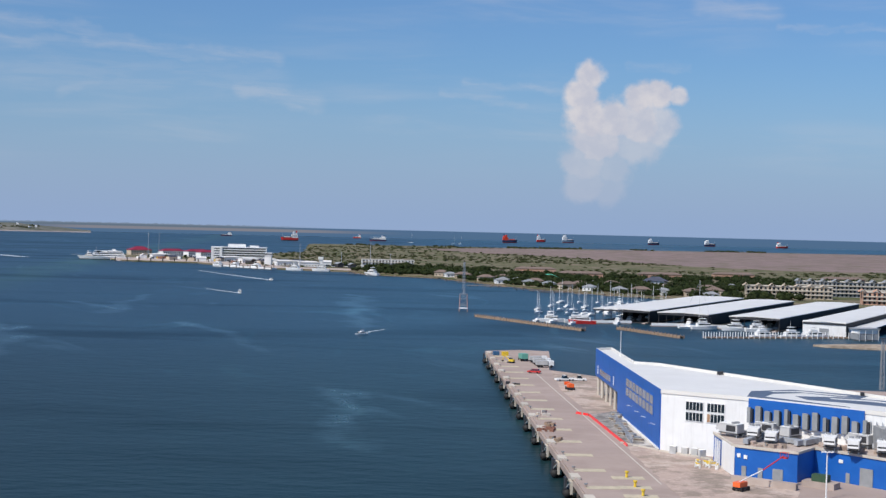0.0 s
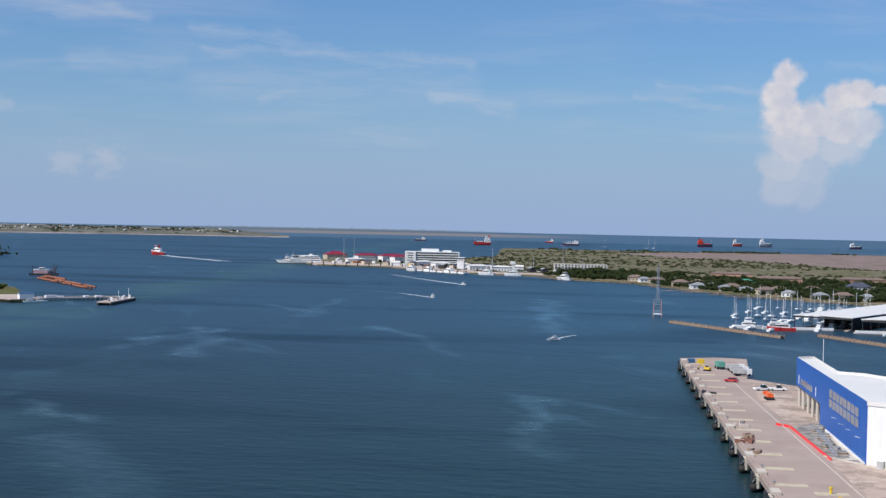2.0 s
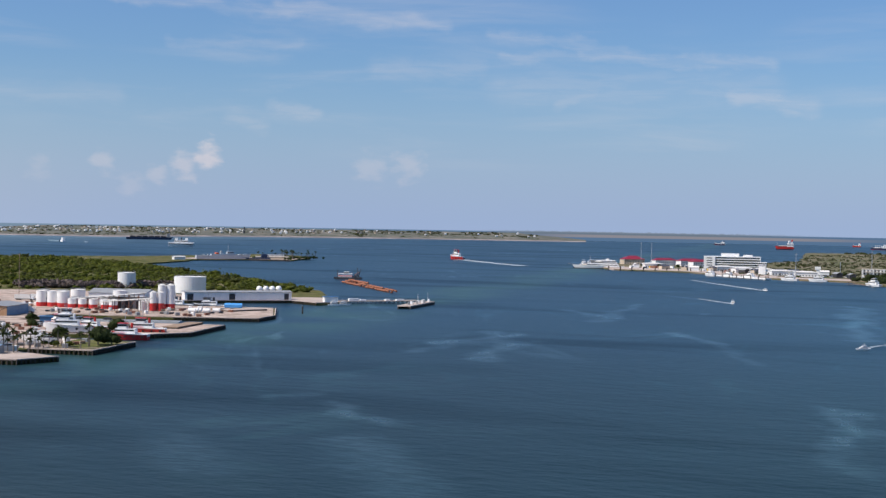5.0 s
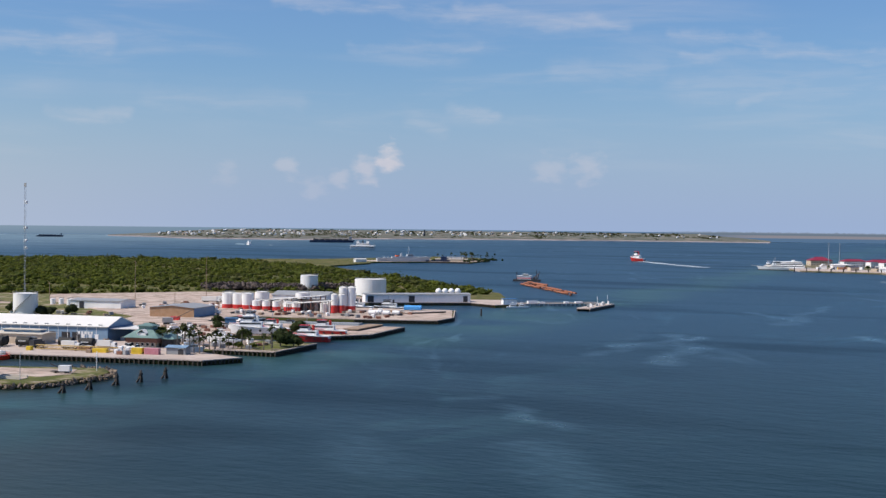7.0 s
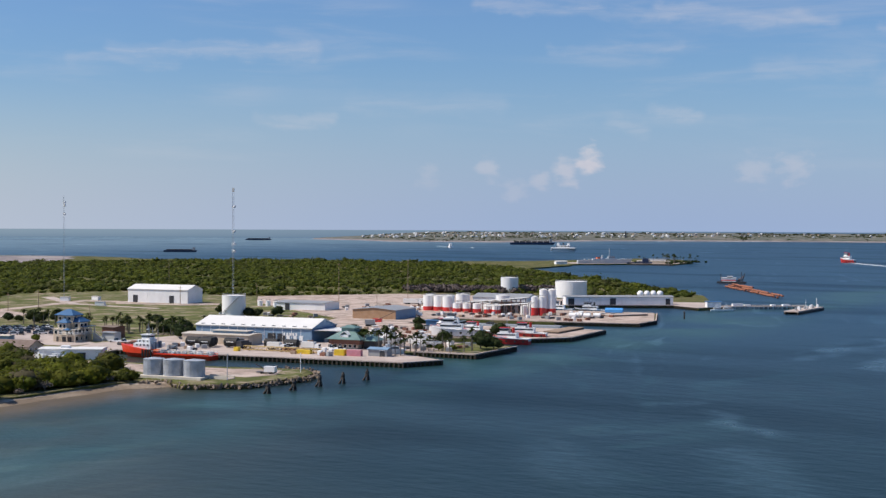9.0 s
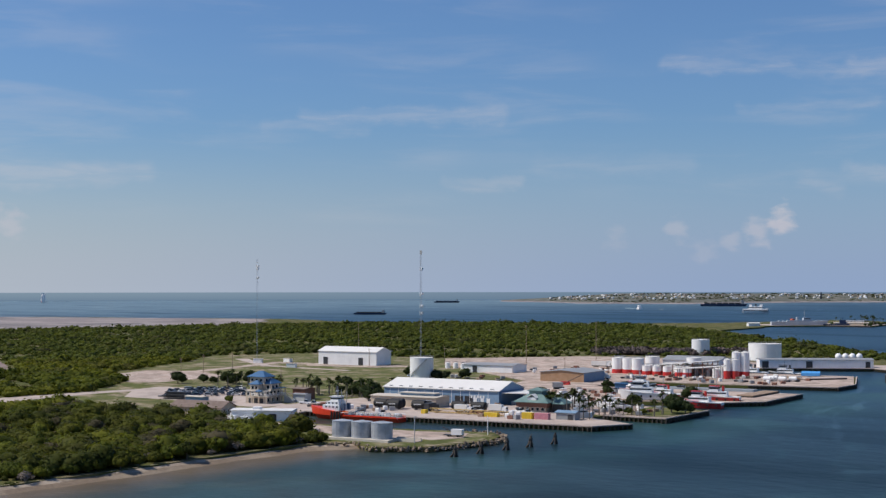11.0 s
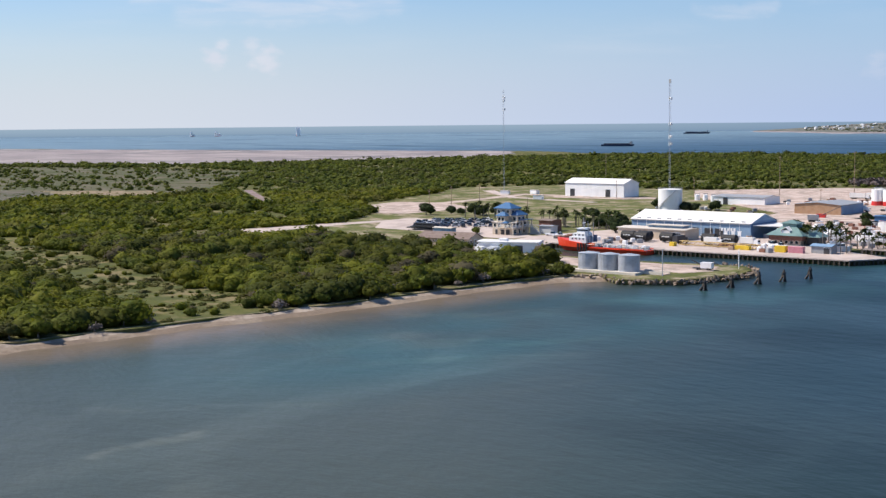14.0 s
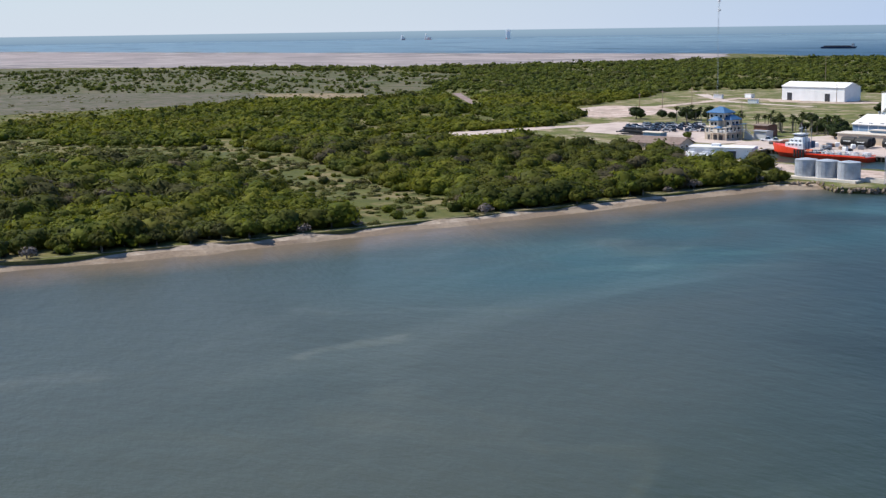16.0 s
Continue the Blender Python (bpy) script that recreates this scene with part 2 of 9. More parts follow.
def water_material():
    m = bpy.data.materials.new("harbour_water")
    m.use_nodes = True
    n = Nodes(m.node_tree)
    p = n.add("ShaderNodeNewGeometry").outputs["Position"]
    xyz = n.add("ShaderNodeSeparateXYZ", {0: p})
    # blue open channel, brighter and bluer with y; silty green-grey along the island's beach
    side = n.math("ADD", n.math("MULTIPLY", xyz.outputs[0], -1.0), n.math("MULTIPLY", xyz.outputs[1], -1.2))
    silt = n.ramp(n.math("ADD", side, n.math("MULTIPLY", n.math("SUBTRACT", n.noise(p, 0.006, 4.0), 0.5), 200.0)), -230.0, 120.0)
    silt = n.math("MULTIPLY", silt, n.ramp(xyz.outputs[1], 380.0, 800.0, 1.0, 0.0))
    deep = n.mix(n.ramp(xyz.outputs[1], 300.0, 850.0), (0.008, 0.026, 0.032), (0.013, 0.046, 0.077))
    deep = n.mix(1.0, deep, n.mix(n.noise(p, 0.004, 3.0), (0.75, 0.75, 0.75), (1.25, 1.25, 1.25)), "MULTIPLY")
    deep = n.mix(1.0, deep, n.mix(n.ramp(n.math("ADD", xyz.outputs[0], n.math("MULTIPLY", n.noise(p, 0.007, 3.0), 60.0)), -140.0, 40.0), (0.8, 0.8, 0.82), (1.12, 1.12, 1.1)), "MULTIPLY")
    col = n.mix(silt, deep, n.mix(n.ramp(n.noise(p, 0.0055, 4.0, 0.55, 2.0, 0.8), 0.38, 0.62), (0.030, 0.042, 0.028), (0.050, 0.058, 0.043)))
    # a clearer greenish vein off the head of the beach
    vein = n.math("MULTIPLY", n.ramp(n.math("ABSOLUTE", n.math("ADD", n.math("SUBTRACT", xyz.outputs[0], -284.0), n.math("MULTIPLY", n.math("SUBTRACT", xyz.outputs[1], 250.0), 0.1))), 5.0, 60.0, 1.0, 0.0), n.ramp(n.noise(p, 0.011, 3.0), 0.36, 0.6))
    col = n.mix(n.math("MULTIPLY", vein, n.ramp(xyz.outputs[1], 100.0, 200.0)), col, (0.024, 0.066, 0.066))
    # the sea pales beyond the mud flat: distance haze put into its colour
    far_haze = n.ramp(xyz.outputs[0], -3000.0, -1300.0, 1.0, 0.0)
    col = n.mix(far_haze, col, (0.115, 0.17, 0.195))
    # water over the shelving sand along the beach is brown and thin
    shelf = None
    for a, b in (((-345, -200), (-335, 20)), ((-335, 20), (-337, 137)), ((-337, 137), (-346, 231)), ((-346, 231), (-357, 318))):
        gap = gap_to(n, p, a, b)
        shelf = gap if shelf is None else n.math("MINIMUM", shelf, gap)
    shelf = n.math("ADD", shelf, n.math("MULTIPLY", n.math("SUBTRACT", n.noise(p, 0.05, 4.0), 0.5), 16.0))
    col = n.mix(n.ramp(shelf, 7.0, 32.0, 0.85, 0.0), col, (0.135, 0.105, 0.076))
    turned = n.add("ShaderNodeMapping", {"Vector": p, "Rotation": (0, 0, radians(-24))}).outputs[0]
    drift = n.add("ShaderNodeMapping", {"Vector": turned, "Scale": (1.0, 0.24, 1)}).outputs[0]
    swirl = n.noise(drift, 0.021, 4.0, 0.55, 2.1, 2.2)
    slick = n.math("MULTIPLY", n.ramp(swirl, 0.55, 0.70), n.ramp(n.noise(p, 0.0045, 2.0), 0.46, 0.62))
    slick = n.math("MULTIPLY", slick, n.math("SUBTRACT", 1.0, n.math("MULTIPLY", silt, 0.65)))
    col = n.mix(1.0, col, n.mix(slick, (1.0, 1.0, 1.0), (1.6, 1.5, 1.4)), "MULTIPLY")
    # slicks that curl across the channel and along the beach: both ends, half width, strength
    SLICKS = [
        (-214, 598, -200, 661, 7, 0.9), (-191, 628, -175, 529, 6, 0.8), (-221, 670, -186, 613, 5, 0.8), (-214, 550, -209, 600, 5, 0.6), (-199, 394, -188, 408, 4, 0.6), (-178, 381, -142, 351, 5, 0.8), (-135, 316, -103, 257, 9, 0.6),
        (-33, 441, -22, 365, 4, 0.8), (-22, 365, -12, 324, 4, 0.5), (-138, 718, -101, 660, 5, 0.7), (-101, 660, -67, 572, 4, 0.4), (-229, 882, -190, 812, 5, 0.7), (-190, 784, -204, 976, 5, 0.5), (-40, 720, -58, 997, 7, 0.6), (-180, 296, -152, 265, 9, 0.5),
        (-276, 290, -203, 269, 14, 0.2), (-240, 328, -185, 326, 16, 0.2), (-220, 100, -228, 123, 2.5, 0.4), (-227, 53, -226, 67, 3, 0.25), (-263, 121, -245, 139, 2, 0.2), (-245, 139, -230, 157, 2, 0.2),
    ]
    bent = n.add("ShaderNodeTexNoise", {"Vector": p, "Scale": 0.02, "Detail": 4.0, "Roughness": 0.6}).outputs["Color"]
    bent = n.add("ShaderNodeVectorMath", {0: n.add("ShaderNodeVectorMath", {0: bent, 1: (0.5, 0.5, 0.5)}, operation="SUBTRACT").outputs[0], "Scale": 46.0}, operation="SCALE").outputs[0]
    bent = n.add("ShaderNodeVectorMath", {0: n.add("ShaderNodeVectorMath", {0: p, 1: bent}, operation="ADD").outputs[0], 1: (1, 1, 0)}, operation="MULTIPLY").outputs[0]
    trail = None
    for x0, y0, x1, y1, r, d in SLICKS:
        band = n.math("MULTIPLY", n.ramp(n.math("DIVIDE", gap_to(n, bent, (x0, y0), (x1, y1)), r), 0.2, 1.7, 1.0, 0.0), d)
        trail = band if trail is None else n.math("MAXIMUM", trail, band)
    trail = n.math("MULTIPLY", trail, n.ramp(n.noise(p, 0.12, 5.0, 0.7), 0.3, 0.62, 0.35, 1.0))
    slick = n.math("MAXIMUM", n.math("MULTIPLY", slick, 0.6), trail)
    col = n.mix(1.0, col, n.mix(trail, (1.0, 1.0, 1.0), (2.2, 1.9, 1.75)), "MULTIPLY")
    # thin curling drift lines, and broad bands of darker, rougher water
    curl = n.noise(n.add("ShaderNodeMapping", {"Vector": p, "Rotation": (0, 0, radians(20)), "Scale": (1.0, 0.42, 1)}).outputs[0], 0.010, 3.0, 0.5, 2.0, 1.6)
    line = n.math("MULTIPLY", n.ramp(n.math("ABSOLUTE", n.math("SUBTRACT", curl, 0.5)), 0.0, 0.028, 1.0, 0.0), n.ramp(n.noise(p, 0.008, 3.0, 0.6), 0.48, 0.62))
    col = n.mix(1.0, col, n.mix(n.math("MULTIPLY", line, n.math("SUBTRACT", 1.0, n.math("MULTIPLY", silt, 0.85))), (1.0, 1.0, 1.0), (2.0, 1.75, 1.6)), "MULTIPLY")
    dark = n.ramp(n.noise(n.add("ShaderNodeMapping", {"Vector": p, "Scale": (0.5, 1.8, 1)}).outputs[0], 0.006, 4.0, 0.5, 2.0, 0.6), 0.50, 0.68)
    col = n.mix(1.0, col, n.mix(dark, (1.1, 1.1, 1.1), (0.72, 0.75, 0.78)), "MULTIPLY")
    rough = n.math("ADD", n.math("SUBTRACT", 0.34, n.math("MULTIPLY", slick, 0.10)), n.math("MULTIPLY", dark, 0.06))
    waves = n.add("ShaderNodeMapping", {"Vector": p, "Rotation": (0, 0, 0.35), "Scale": (0.55, 1.0, 1)}).outputs[0]
    relief = n.math("ADD", n.noise(waves, 0.22, 5.0, 0.6), n.math("MULTIPLY", n.noise(waves, 0.045, 3.0), 0.7))
    bumped = n.add("ShaderNodeBump", {"Height": relief, "Strength": 0.45, "Distance": 0.9}).outputs[0]
    bsdf = n.add("ShaderNodeBsdfPrincipled", {"Base Color": col, "Roughness": rough, "IOR": 1.33, "Specular IOR Level": n.math("ADD", 0.17, n.math("MULTIPLY", slick, 0.10)), "Normal": bumped})
    n.tree.links.new(bsdf.outputs[0], n.add("ShaderNodeOutputMaterial").inputs[0])
    return m


def leaf_material(name, a, b, c):
    m = bpy.data.materials.new(name)
    m.use_nodes = True
    n = Nodes(m.node_tree)
    geo = n.add("ShaderNodeNewGeometry")
    p = geo.outputs["Position"]
    col = n.mix(n.ramp(n.noise(p, 0.11, 3.0), 0.38, 0.62), a, b)
    col = n.mix(n.ramp(n.noise(p, 0.03, 3.0), 0.5, 0.68), col, c)
    col = n.mix(1.0, col, n.mix(geo.outputs["Random Per Island"], (0.75, 0.75, 0.75), (1.25, 1.25, 1.25)), "MULTIPLY")
    leafy = n.math("ADD", n.noise(p, 0.9, 4.0, 0.65), n.math("MULTIPLY", n.noise(p, 0.3, 2.0), 0.8))
    bumped = n.add("ShaderNodeBump", {"Height": leafy, "Strength": 0.6, "Distance": 0.6}).outputs[0]
    bsdf = n.add("ShaderNodeBsdfPrincipled", {"Base Color": col, "Roughness": 0.8, "Specular IOR Level": 0.12, "Normal": bumped})
    glow = n.add("ShaderNodeBsdfTranslucent", {"Color": n.mix(1.0, col, (1.1, 1.1, 0.8), "MULTIPLY")})
    both = n.add("ShaderNodeMixShader", {0: 0.36, 1: bsdf.outputs[0], 2: glow.outputs[0]})
    n.tree.links.new(both.outputs[0], n.add("ShaderNodeOutputMaterial").inputs[0])
    return m


def ground_material(name, tones, scale=0.02):
    """Ground cover that wanders between several tones."""
    m = bpy.data.materials.new(name)
    m.use_nodes = True
    n = Nodes(m.node_tree)
    p = n.add("ShaderNodeNewGeometry").outputs["Position"]
    col = tones[0]
    for i, tone in enumerate(tones[1:]):
        q = n.add("ShaderNodeMapping", {"Vector": p, "Location": (13.0 * i, 7.0 * i, 0)}).outputs[0]
        col = n.mix(n.ramp(n.noise(q, scale * (1 + 1.7 * i), 6.0, 0.65), 0.46, 0.6), col, tone)
    col = n.mix(1.0, col, n.mix(n.noise(p, 0.9, 4.0, 0.7), (0.65, 0.65, 0.65), (1.35, 1.35, 1.35)), "MULTIPLY")
    bumped = n.add("ShaderNodeBump", {"Height": n.noise(p, 0.8, 5.0), "Strength": 0.5, "Distance": 0.5}).outputs[0]
    bsdf = n.add("ShaderNodeBsdfPrincipled", {"Base Color": col, "Roughness": 0.95, "Specular IOR Level": 0.1, "Normal": bumped})
    n.tree.links.new(bsdf.outputs[0], n.add("ShaderNodeOutputMaterial").inputs[0])
    return m


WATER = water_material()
GRASS = ground_material("rough_grass", [(0.082, 0.090, 0.026), (0.125, 0.118, 0.044), (0.18, 0.148, 0.075), (0.068, 0.078, 0.026)])
LAWN = ground_material("mown_grass", [(0.115, 0.125, 0.040), (0.155, 0.145, 0.062), (0.30, 0.245, 0.175), (0.085, 0.098, 0.032)], 0.022)
MARSH = ground_material("dry_marsh", [(0.22, 0.165, 0.160), (0.185, 0.14, 0.13), (0.155, 0.135, 0.095), (0.25, 0.19, 0.18)], 0.006)
TANSAND = ground_material("tan_soil", [(0.25, 0.19, 0.125), (0.20, 0.16, 0.10), (0.16, 0.145, 0.08)], 0.03)
DRYMARSH = ground_material("grey_brown_marsh", [(0.115, 0.105, 0.08), (0.09, 0.088, 0.06), (0.14, 0.12, 0.095), (0.075, 0.08, 0.045)], 0.02)
MEADOW = ground_material("salt_meadow", [(0.075, 0.082, 0.038), (0.10, 0.098, 0.055), (0.06, 0.07, 0.027), (0.125, 0.11, 0.075)], 0.008)
POINTMEADOW = ground_material("tan_point_meadow", [(0.11, 0.112, 0.060), (0.15, 0.138, 0.085), (0.085, 0.095, 0.042), (0.19, 0.16, 0.115)], 0.006)
MUD = ground_material("pale_mud_flat", [(0.245, 0.215, 0.215), (0.175, 0.16, 0.165), (0.31, 0.275, 0.265)], 0.004)
SAND = ground_material("beach_sand", [(0.33, 0.265, 0.205), (0.25, 0.20, 0.15), (0.41, 0.34, 0.27)], 0.07)
WETSAND = ground_material("wet_sand", [(0.20, 0.155, 0.115), (0.26, 0.21, 0.16)], 0.06)
YARD = ground_material("shell_yard", [(0.46, 0.36, 0.31), (0.39, 0.30, 0.255), (0.50, 0.41, 0.355), (0.30, 0.245, 0.205)], 0.03)
CONCRETE = surface("weathered_concrete", (0.42, 0.34, 0.295), (0.50, 0.42, 0.37), 0.25, 0.85, bump=0.1, stain=0.45, stain_scale=0.06)
DECK = surface("pier_deck_concrete", (0.335, 0.26, 0.225), (0.41, 0.325, 0.285), 0.12, 0.85, bump=0.1, stain=0.35, stain_scale=0.03)
PALE = surface("pale_concrete", (0.52, 0.47, 0.40), (0.60, 0.55, 0.48), 0.4, 0.8, stain=0.3, stain_scale=0.1)
GRAVEL = ground_material("grey_gravel", [(0.24, 0.225, 0.21), (0.17, 0.16, 0.15), (0.34, 0.315, 0.29)], 0.15)
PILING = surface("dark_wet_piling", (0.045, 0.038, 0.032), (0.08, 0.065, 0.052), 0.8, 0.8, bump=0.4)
TIMBER = surface("weathered_timber", (0.26, 0.18, 0.125), (0.34, 0.25, 0.18), 0.9, 0.85, bump=0.3, per_object=0.15)
WHITE = surface("white_painted_steel", (0.78, 0.78, 0.77), (0.84, 0.84, 0.83), 0.2, 0.45, stain=0.12, stain_scale=0.12, streaks=0.12)
ROOFWHITE = surface("white_sheet_roof", (0.72, 0.70, 0.66), (0.79, 0.77, 0.73), 0.1, 0.4, stain=0.12, stain_scale=0.05)
BLUE = surface("royal_blue_panel", (0.010, 0.105, 0.42), (0.014, 0.125, 0.47), 0.3, 0.45, stain=0.15, stain_scale=0.08)
NAVY = surface("slate_blue_roof_paint", (0.085, 0.115, 0.17), (0.10, 0.135, 0.20), 0.3, 0.6)
GLASS = surface("dark_window_glass", (0.012, 0.02, 0.025), (0.02, 0.03, 0.04), 0.3, 0.08, spec=0.6)
GREYGLASS = surface("pale_reflecting_glass", (0.16, 0.20, 0.26), (0.24, 0.28, 0.34), 0.35, 0.12, spec=0.7)
STEEL = surface("galvanised_steel", (0.36, 0.385, 0.42), (0.48, 0.505, 0.54), 0.5, 0.5, 0.25, stain=0.3, stain_scale=0.35, streaks=0.25)
GREY = surface("grey_painted_steel", (0.25, 0.26, 0.27), (0.31, 0.32, 0.33), 0.6, 0.5, stain=0.2, stain_scale=0.2)
DARK = surface("dark_metal", (0.03, 0.032, 0.036), (0.05, 0.05, 0.055), 0.6, 0.5)
BLACK = surface("black_rubber", (0.012, 0.012, 0.013), (0.022, 0.022, 0.023), 0.8, 0.7)
RED = surface("orange_red_hull_paint", (0.68, 0.045, 0.014), (0.75, 0.065, 0.022), 0.3, 0.4, stain=0.15, stain_scale=0.15)
CRIMSON = surface("red_paint", (0.50, 0.03, 0.028), (0.58, 0.045, 0.04), 0.4, 0.45, stain=0.2, stain_scale=0.2)
ORANGE = surface("orange_paint", (0.80, 0.13, 0.03), (0.86, 0.17, 0.05), 0.5, 0.45)
RUST = surface("rusty_orange_pipe", (0.24, 0.088, 0.048), (0.34, 0.13, 0.072), 0.5, 0.8, bump=0.3, stain=0.4, stain_scale=0.3)
YELLOW = surface("yellow_paint", (0.70, 0.47, 0.03), (0.76, 0.54, 0.06), 0.5, 0.5, stain=0.2, stain_scale=0.4)
PAINTYELLOW = surface("faded_yellow_marking", (0.56, 0.495, 0.36), (0.46, 0.40, 0.30), 0.7, 0.8, stain=0.3, stain_scale=0.5)
TEALROOF = surface("green_metal_roof", (0.105, 0.185, 0.175), (0.16, 0.25, 0.235), 0.3, 0.45, stain=0.15, stain_scale=0.2)
BLUEROOF = surface("blue_metal_roof", (0.035, 0.115, 0.235), (0.05, 0.14, 0.275), 0.3, 0.45, stain=0.15)
SHEDBLUE = surface("light_blue_sheet_wall", (0.16, 0.26, 0.38), (0.20, 0.31, 0.43), 0.3, 0.55, stain=0.25, stain_scale=0.1, streaks=0.1)
STUCCO = surface("beige_stucco", (0.50, 0.41, 0.31), (0.56, 0.47, 0.37), 0.4, 0.85, stain=0.15)
TAN = surface("tan_sheet_wall", (0.34, 0.20, 0.11), (0.40, 0.25, 0.15), 0.4, 0.7, streaks=0.2)
BRICK = surface("red_brown_brickwork", (0.19, 0.085, 0.06), (0.25, 0.12, 0.085), 0.9, 0.9)
ROOFBROWN = surface("brown_shingle_roof", (0.16, 0.115, 0.095), (0.21, 0.16, 0.135), 0.6, 0.9)
REDROOF = surface("crimson_metal_roof", (0.21, 0.018, 0.04), (0.27, 0.028, 0.055), 0.2, 0.5)
STONE = surface("riprap_stone", (0.13, 0.098, 0.07), (0.23, 0.18, 0.135), 0.6, 0.9, bump=0.4, island=0.3)
BARK = surface("grey_bark", (0.12, 0.10, 0.085), (0.19, 0.165, 0.14), 1.2, 0.9, bump=0.3)
LEAF = leaf_material("scrub_leaves", (0.066, 0.085, 0.012), (0.120, 0.134, 0.015), (0.082, 0.087, 0.023))
LEAFBRIGHT = leaf_material("yellow_green_leaves", (0.100, 0.116, 0.012), (0.140, 0.145, 0.016), (0.108, 0.106, 0.023))
LEAFGREY = leaf_material("grey_brown_leaves", (0.070, 0.064, 0.034), (0.095, 0.082, 0.046), (0.080, 0.068, 0.042))
LEAFDARK = leaf_material("oak_leaves", (0.030, 0.046, 0.016), (0.050, 0.066, 0.024), (0.038, 0.048, 0.022))
# scrub leaves dulled for the distant woods, haze put into the colour
LEAFHAZE = leaf_material("hazed_scrub_leaves", (0.062, 0.082, 0.016), (0.112, 0.128, 0.022), (0.078, 0.082, 0.030))
LEAFOLIVE = leaf_material("olive_thicket_leaves", (0.052, 0.064, 0.012), (0.098, 0.104, 0.014), (0.068, 0.069, 0.025))
LEAFTAN = leaf_material("straw_tussock_leaves", (0.080, 0.092, 0.022), (0.125, 0.122, 0.040), (0.095, 0.088, 0.040))
# greyer leaves for far bushes and trees: distance haze mixed into the colour
LEAFFAR = leaf_material("far_hazed_leaves", (0.052, 0.066, 0.028), (0.074, 0.082, 0.036), (0.066, 0.064, 0.038))
PALMLEAF = leaf_material("palm_fronds", (0.045, 0.065, 0.020), (0.07, 0.085, 0.03), (0.05, 0.06, 0.025))
DRYTWIG = surface("dry_grey_twigs", (0.14, 0.115, 0.095), (0.20, 0.165, 0.14), 0.8, 0.9, island=0.3)


# ---- building helpers ----
def mesh_of(bm, name, material, smooth=False):
    me = bpy.data.meshes.new(name)
    bmesh.ops.recalc_face_normals(bm, faces=bm.faces)
    if smooth:
        for f in bm.faces:
            f.smooth = True
    bm.to_mesh(me)
    bm.free()
    me.materials.append(material)
    return me


def part(name, bm, material, parent, label="", smooth=False):
    """Links a bmesh as one mesh object under a thing or a part."""
    ob = new(name, mesh_of(bm, name, material, smooth))
    ob.parent = parent
    return tagged(ob, label)


def thing(name, label, category, x, y, z, rz=0.0, group="", kind=""):
    """An empty at the base of a thing, under which its parts hang."""
    ob = new(name)
    ob.empty_display_size = 1.0
    ob.matrix_world = pose(x, y, z, 0, 0, rz)
    return tagged(ob, label, category, group, kind)


def solo(name, bm, material, label, category, x=0, y=0, z=0, rz=0.0, group="", kind="", smooth=False):
    """A thing that is one single mesh."""
    ob = new(name, mesh_of(bm, name, material, smooth))
    ob.matrix_world = pose(x, y, z, 0, 0, rz)
    return tagged(ob, label, category, group, kind)


def box(c, s, bm=None, rz=0.0, rx=0.0, ry=0.0):
    """A box with its centre and size."""
    bm = bm or bmesh.new()
    m = pose(*c, rx, ry, rz) @ Matrix.Diagonal((*s, 1))
    bmesh.ops.create_cube(bm, size=1.0, matrix=m)
    return bm


def slab(x0, x1, y0, y1, z0, z1, bm=None):
    return box(((x0 + x1) / 2, (y0 + y1) / 2, (z0 + z1) / 2), (x1 - x0, y1 - y0, z1 - z0), bm)


def cyl(c, r, h, bm=None, seg=16, r2=None, rx=0.0, ry=0.0, rz=0.0):
    """A cylinder or cone that stands on c (before it is turned)."""
    bm = bm or bmesh.new()
    m = pose(*c, rx, ry, rz) @ Matrix.Translation((0, 0, h / 2))
    bmesh.ops.create_cone(bm, cap_ends=True, segments=seg, radius1=r, radius2=r if r2 is None else r2, depth=h, matrix=m)
    return bm


def rod(a, b, r, bm=None, seg=6):
    """A bar from a to b."""
    bm = bm or bmesh.new()
    a, b = Vector(a), Vector(b)
    m = Matrix.Translation((a + b) / 2) @ (b - a).to_track_quat("Z", "Y").to_matrix().to_4x4()
    bmesh.ops.create_cone(bm, cap_ends=True, segments=seg, radius1=r, radius2=r, depth=(b - a).length, matrix=m)
    return bm


def prism(pts, z0, z1, bm=None):
    """A flat outline raised from z0 to z1."""
    bm = bm or bmesh.new()
    lo = [bm.verts.new((x, y, z0)) for x, y in pts]
    hi = [bm.verts.new((x, y, z1)) for x, y in pts]
    bm.faces.new(hi)
    bm.faces.new(lo[::-1])
    k = len(pts)
    for i in range(k):
        bm.faces.new((lo[i], lo[(i + 1) % k], hi[(i + 1) % k], hi[i]))
    return bm


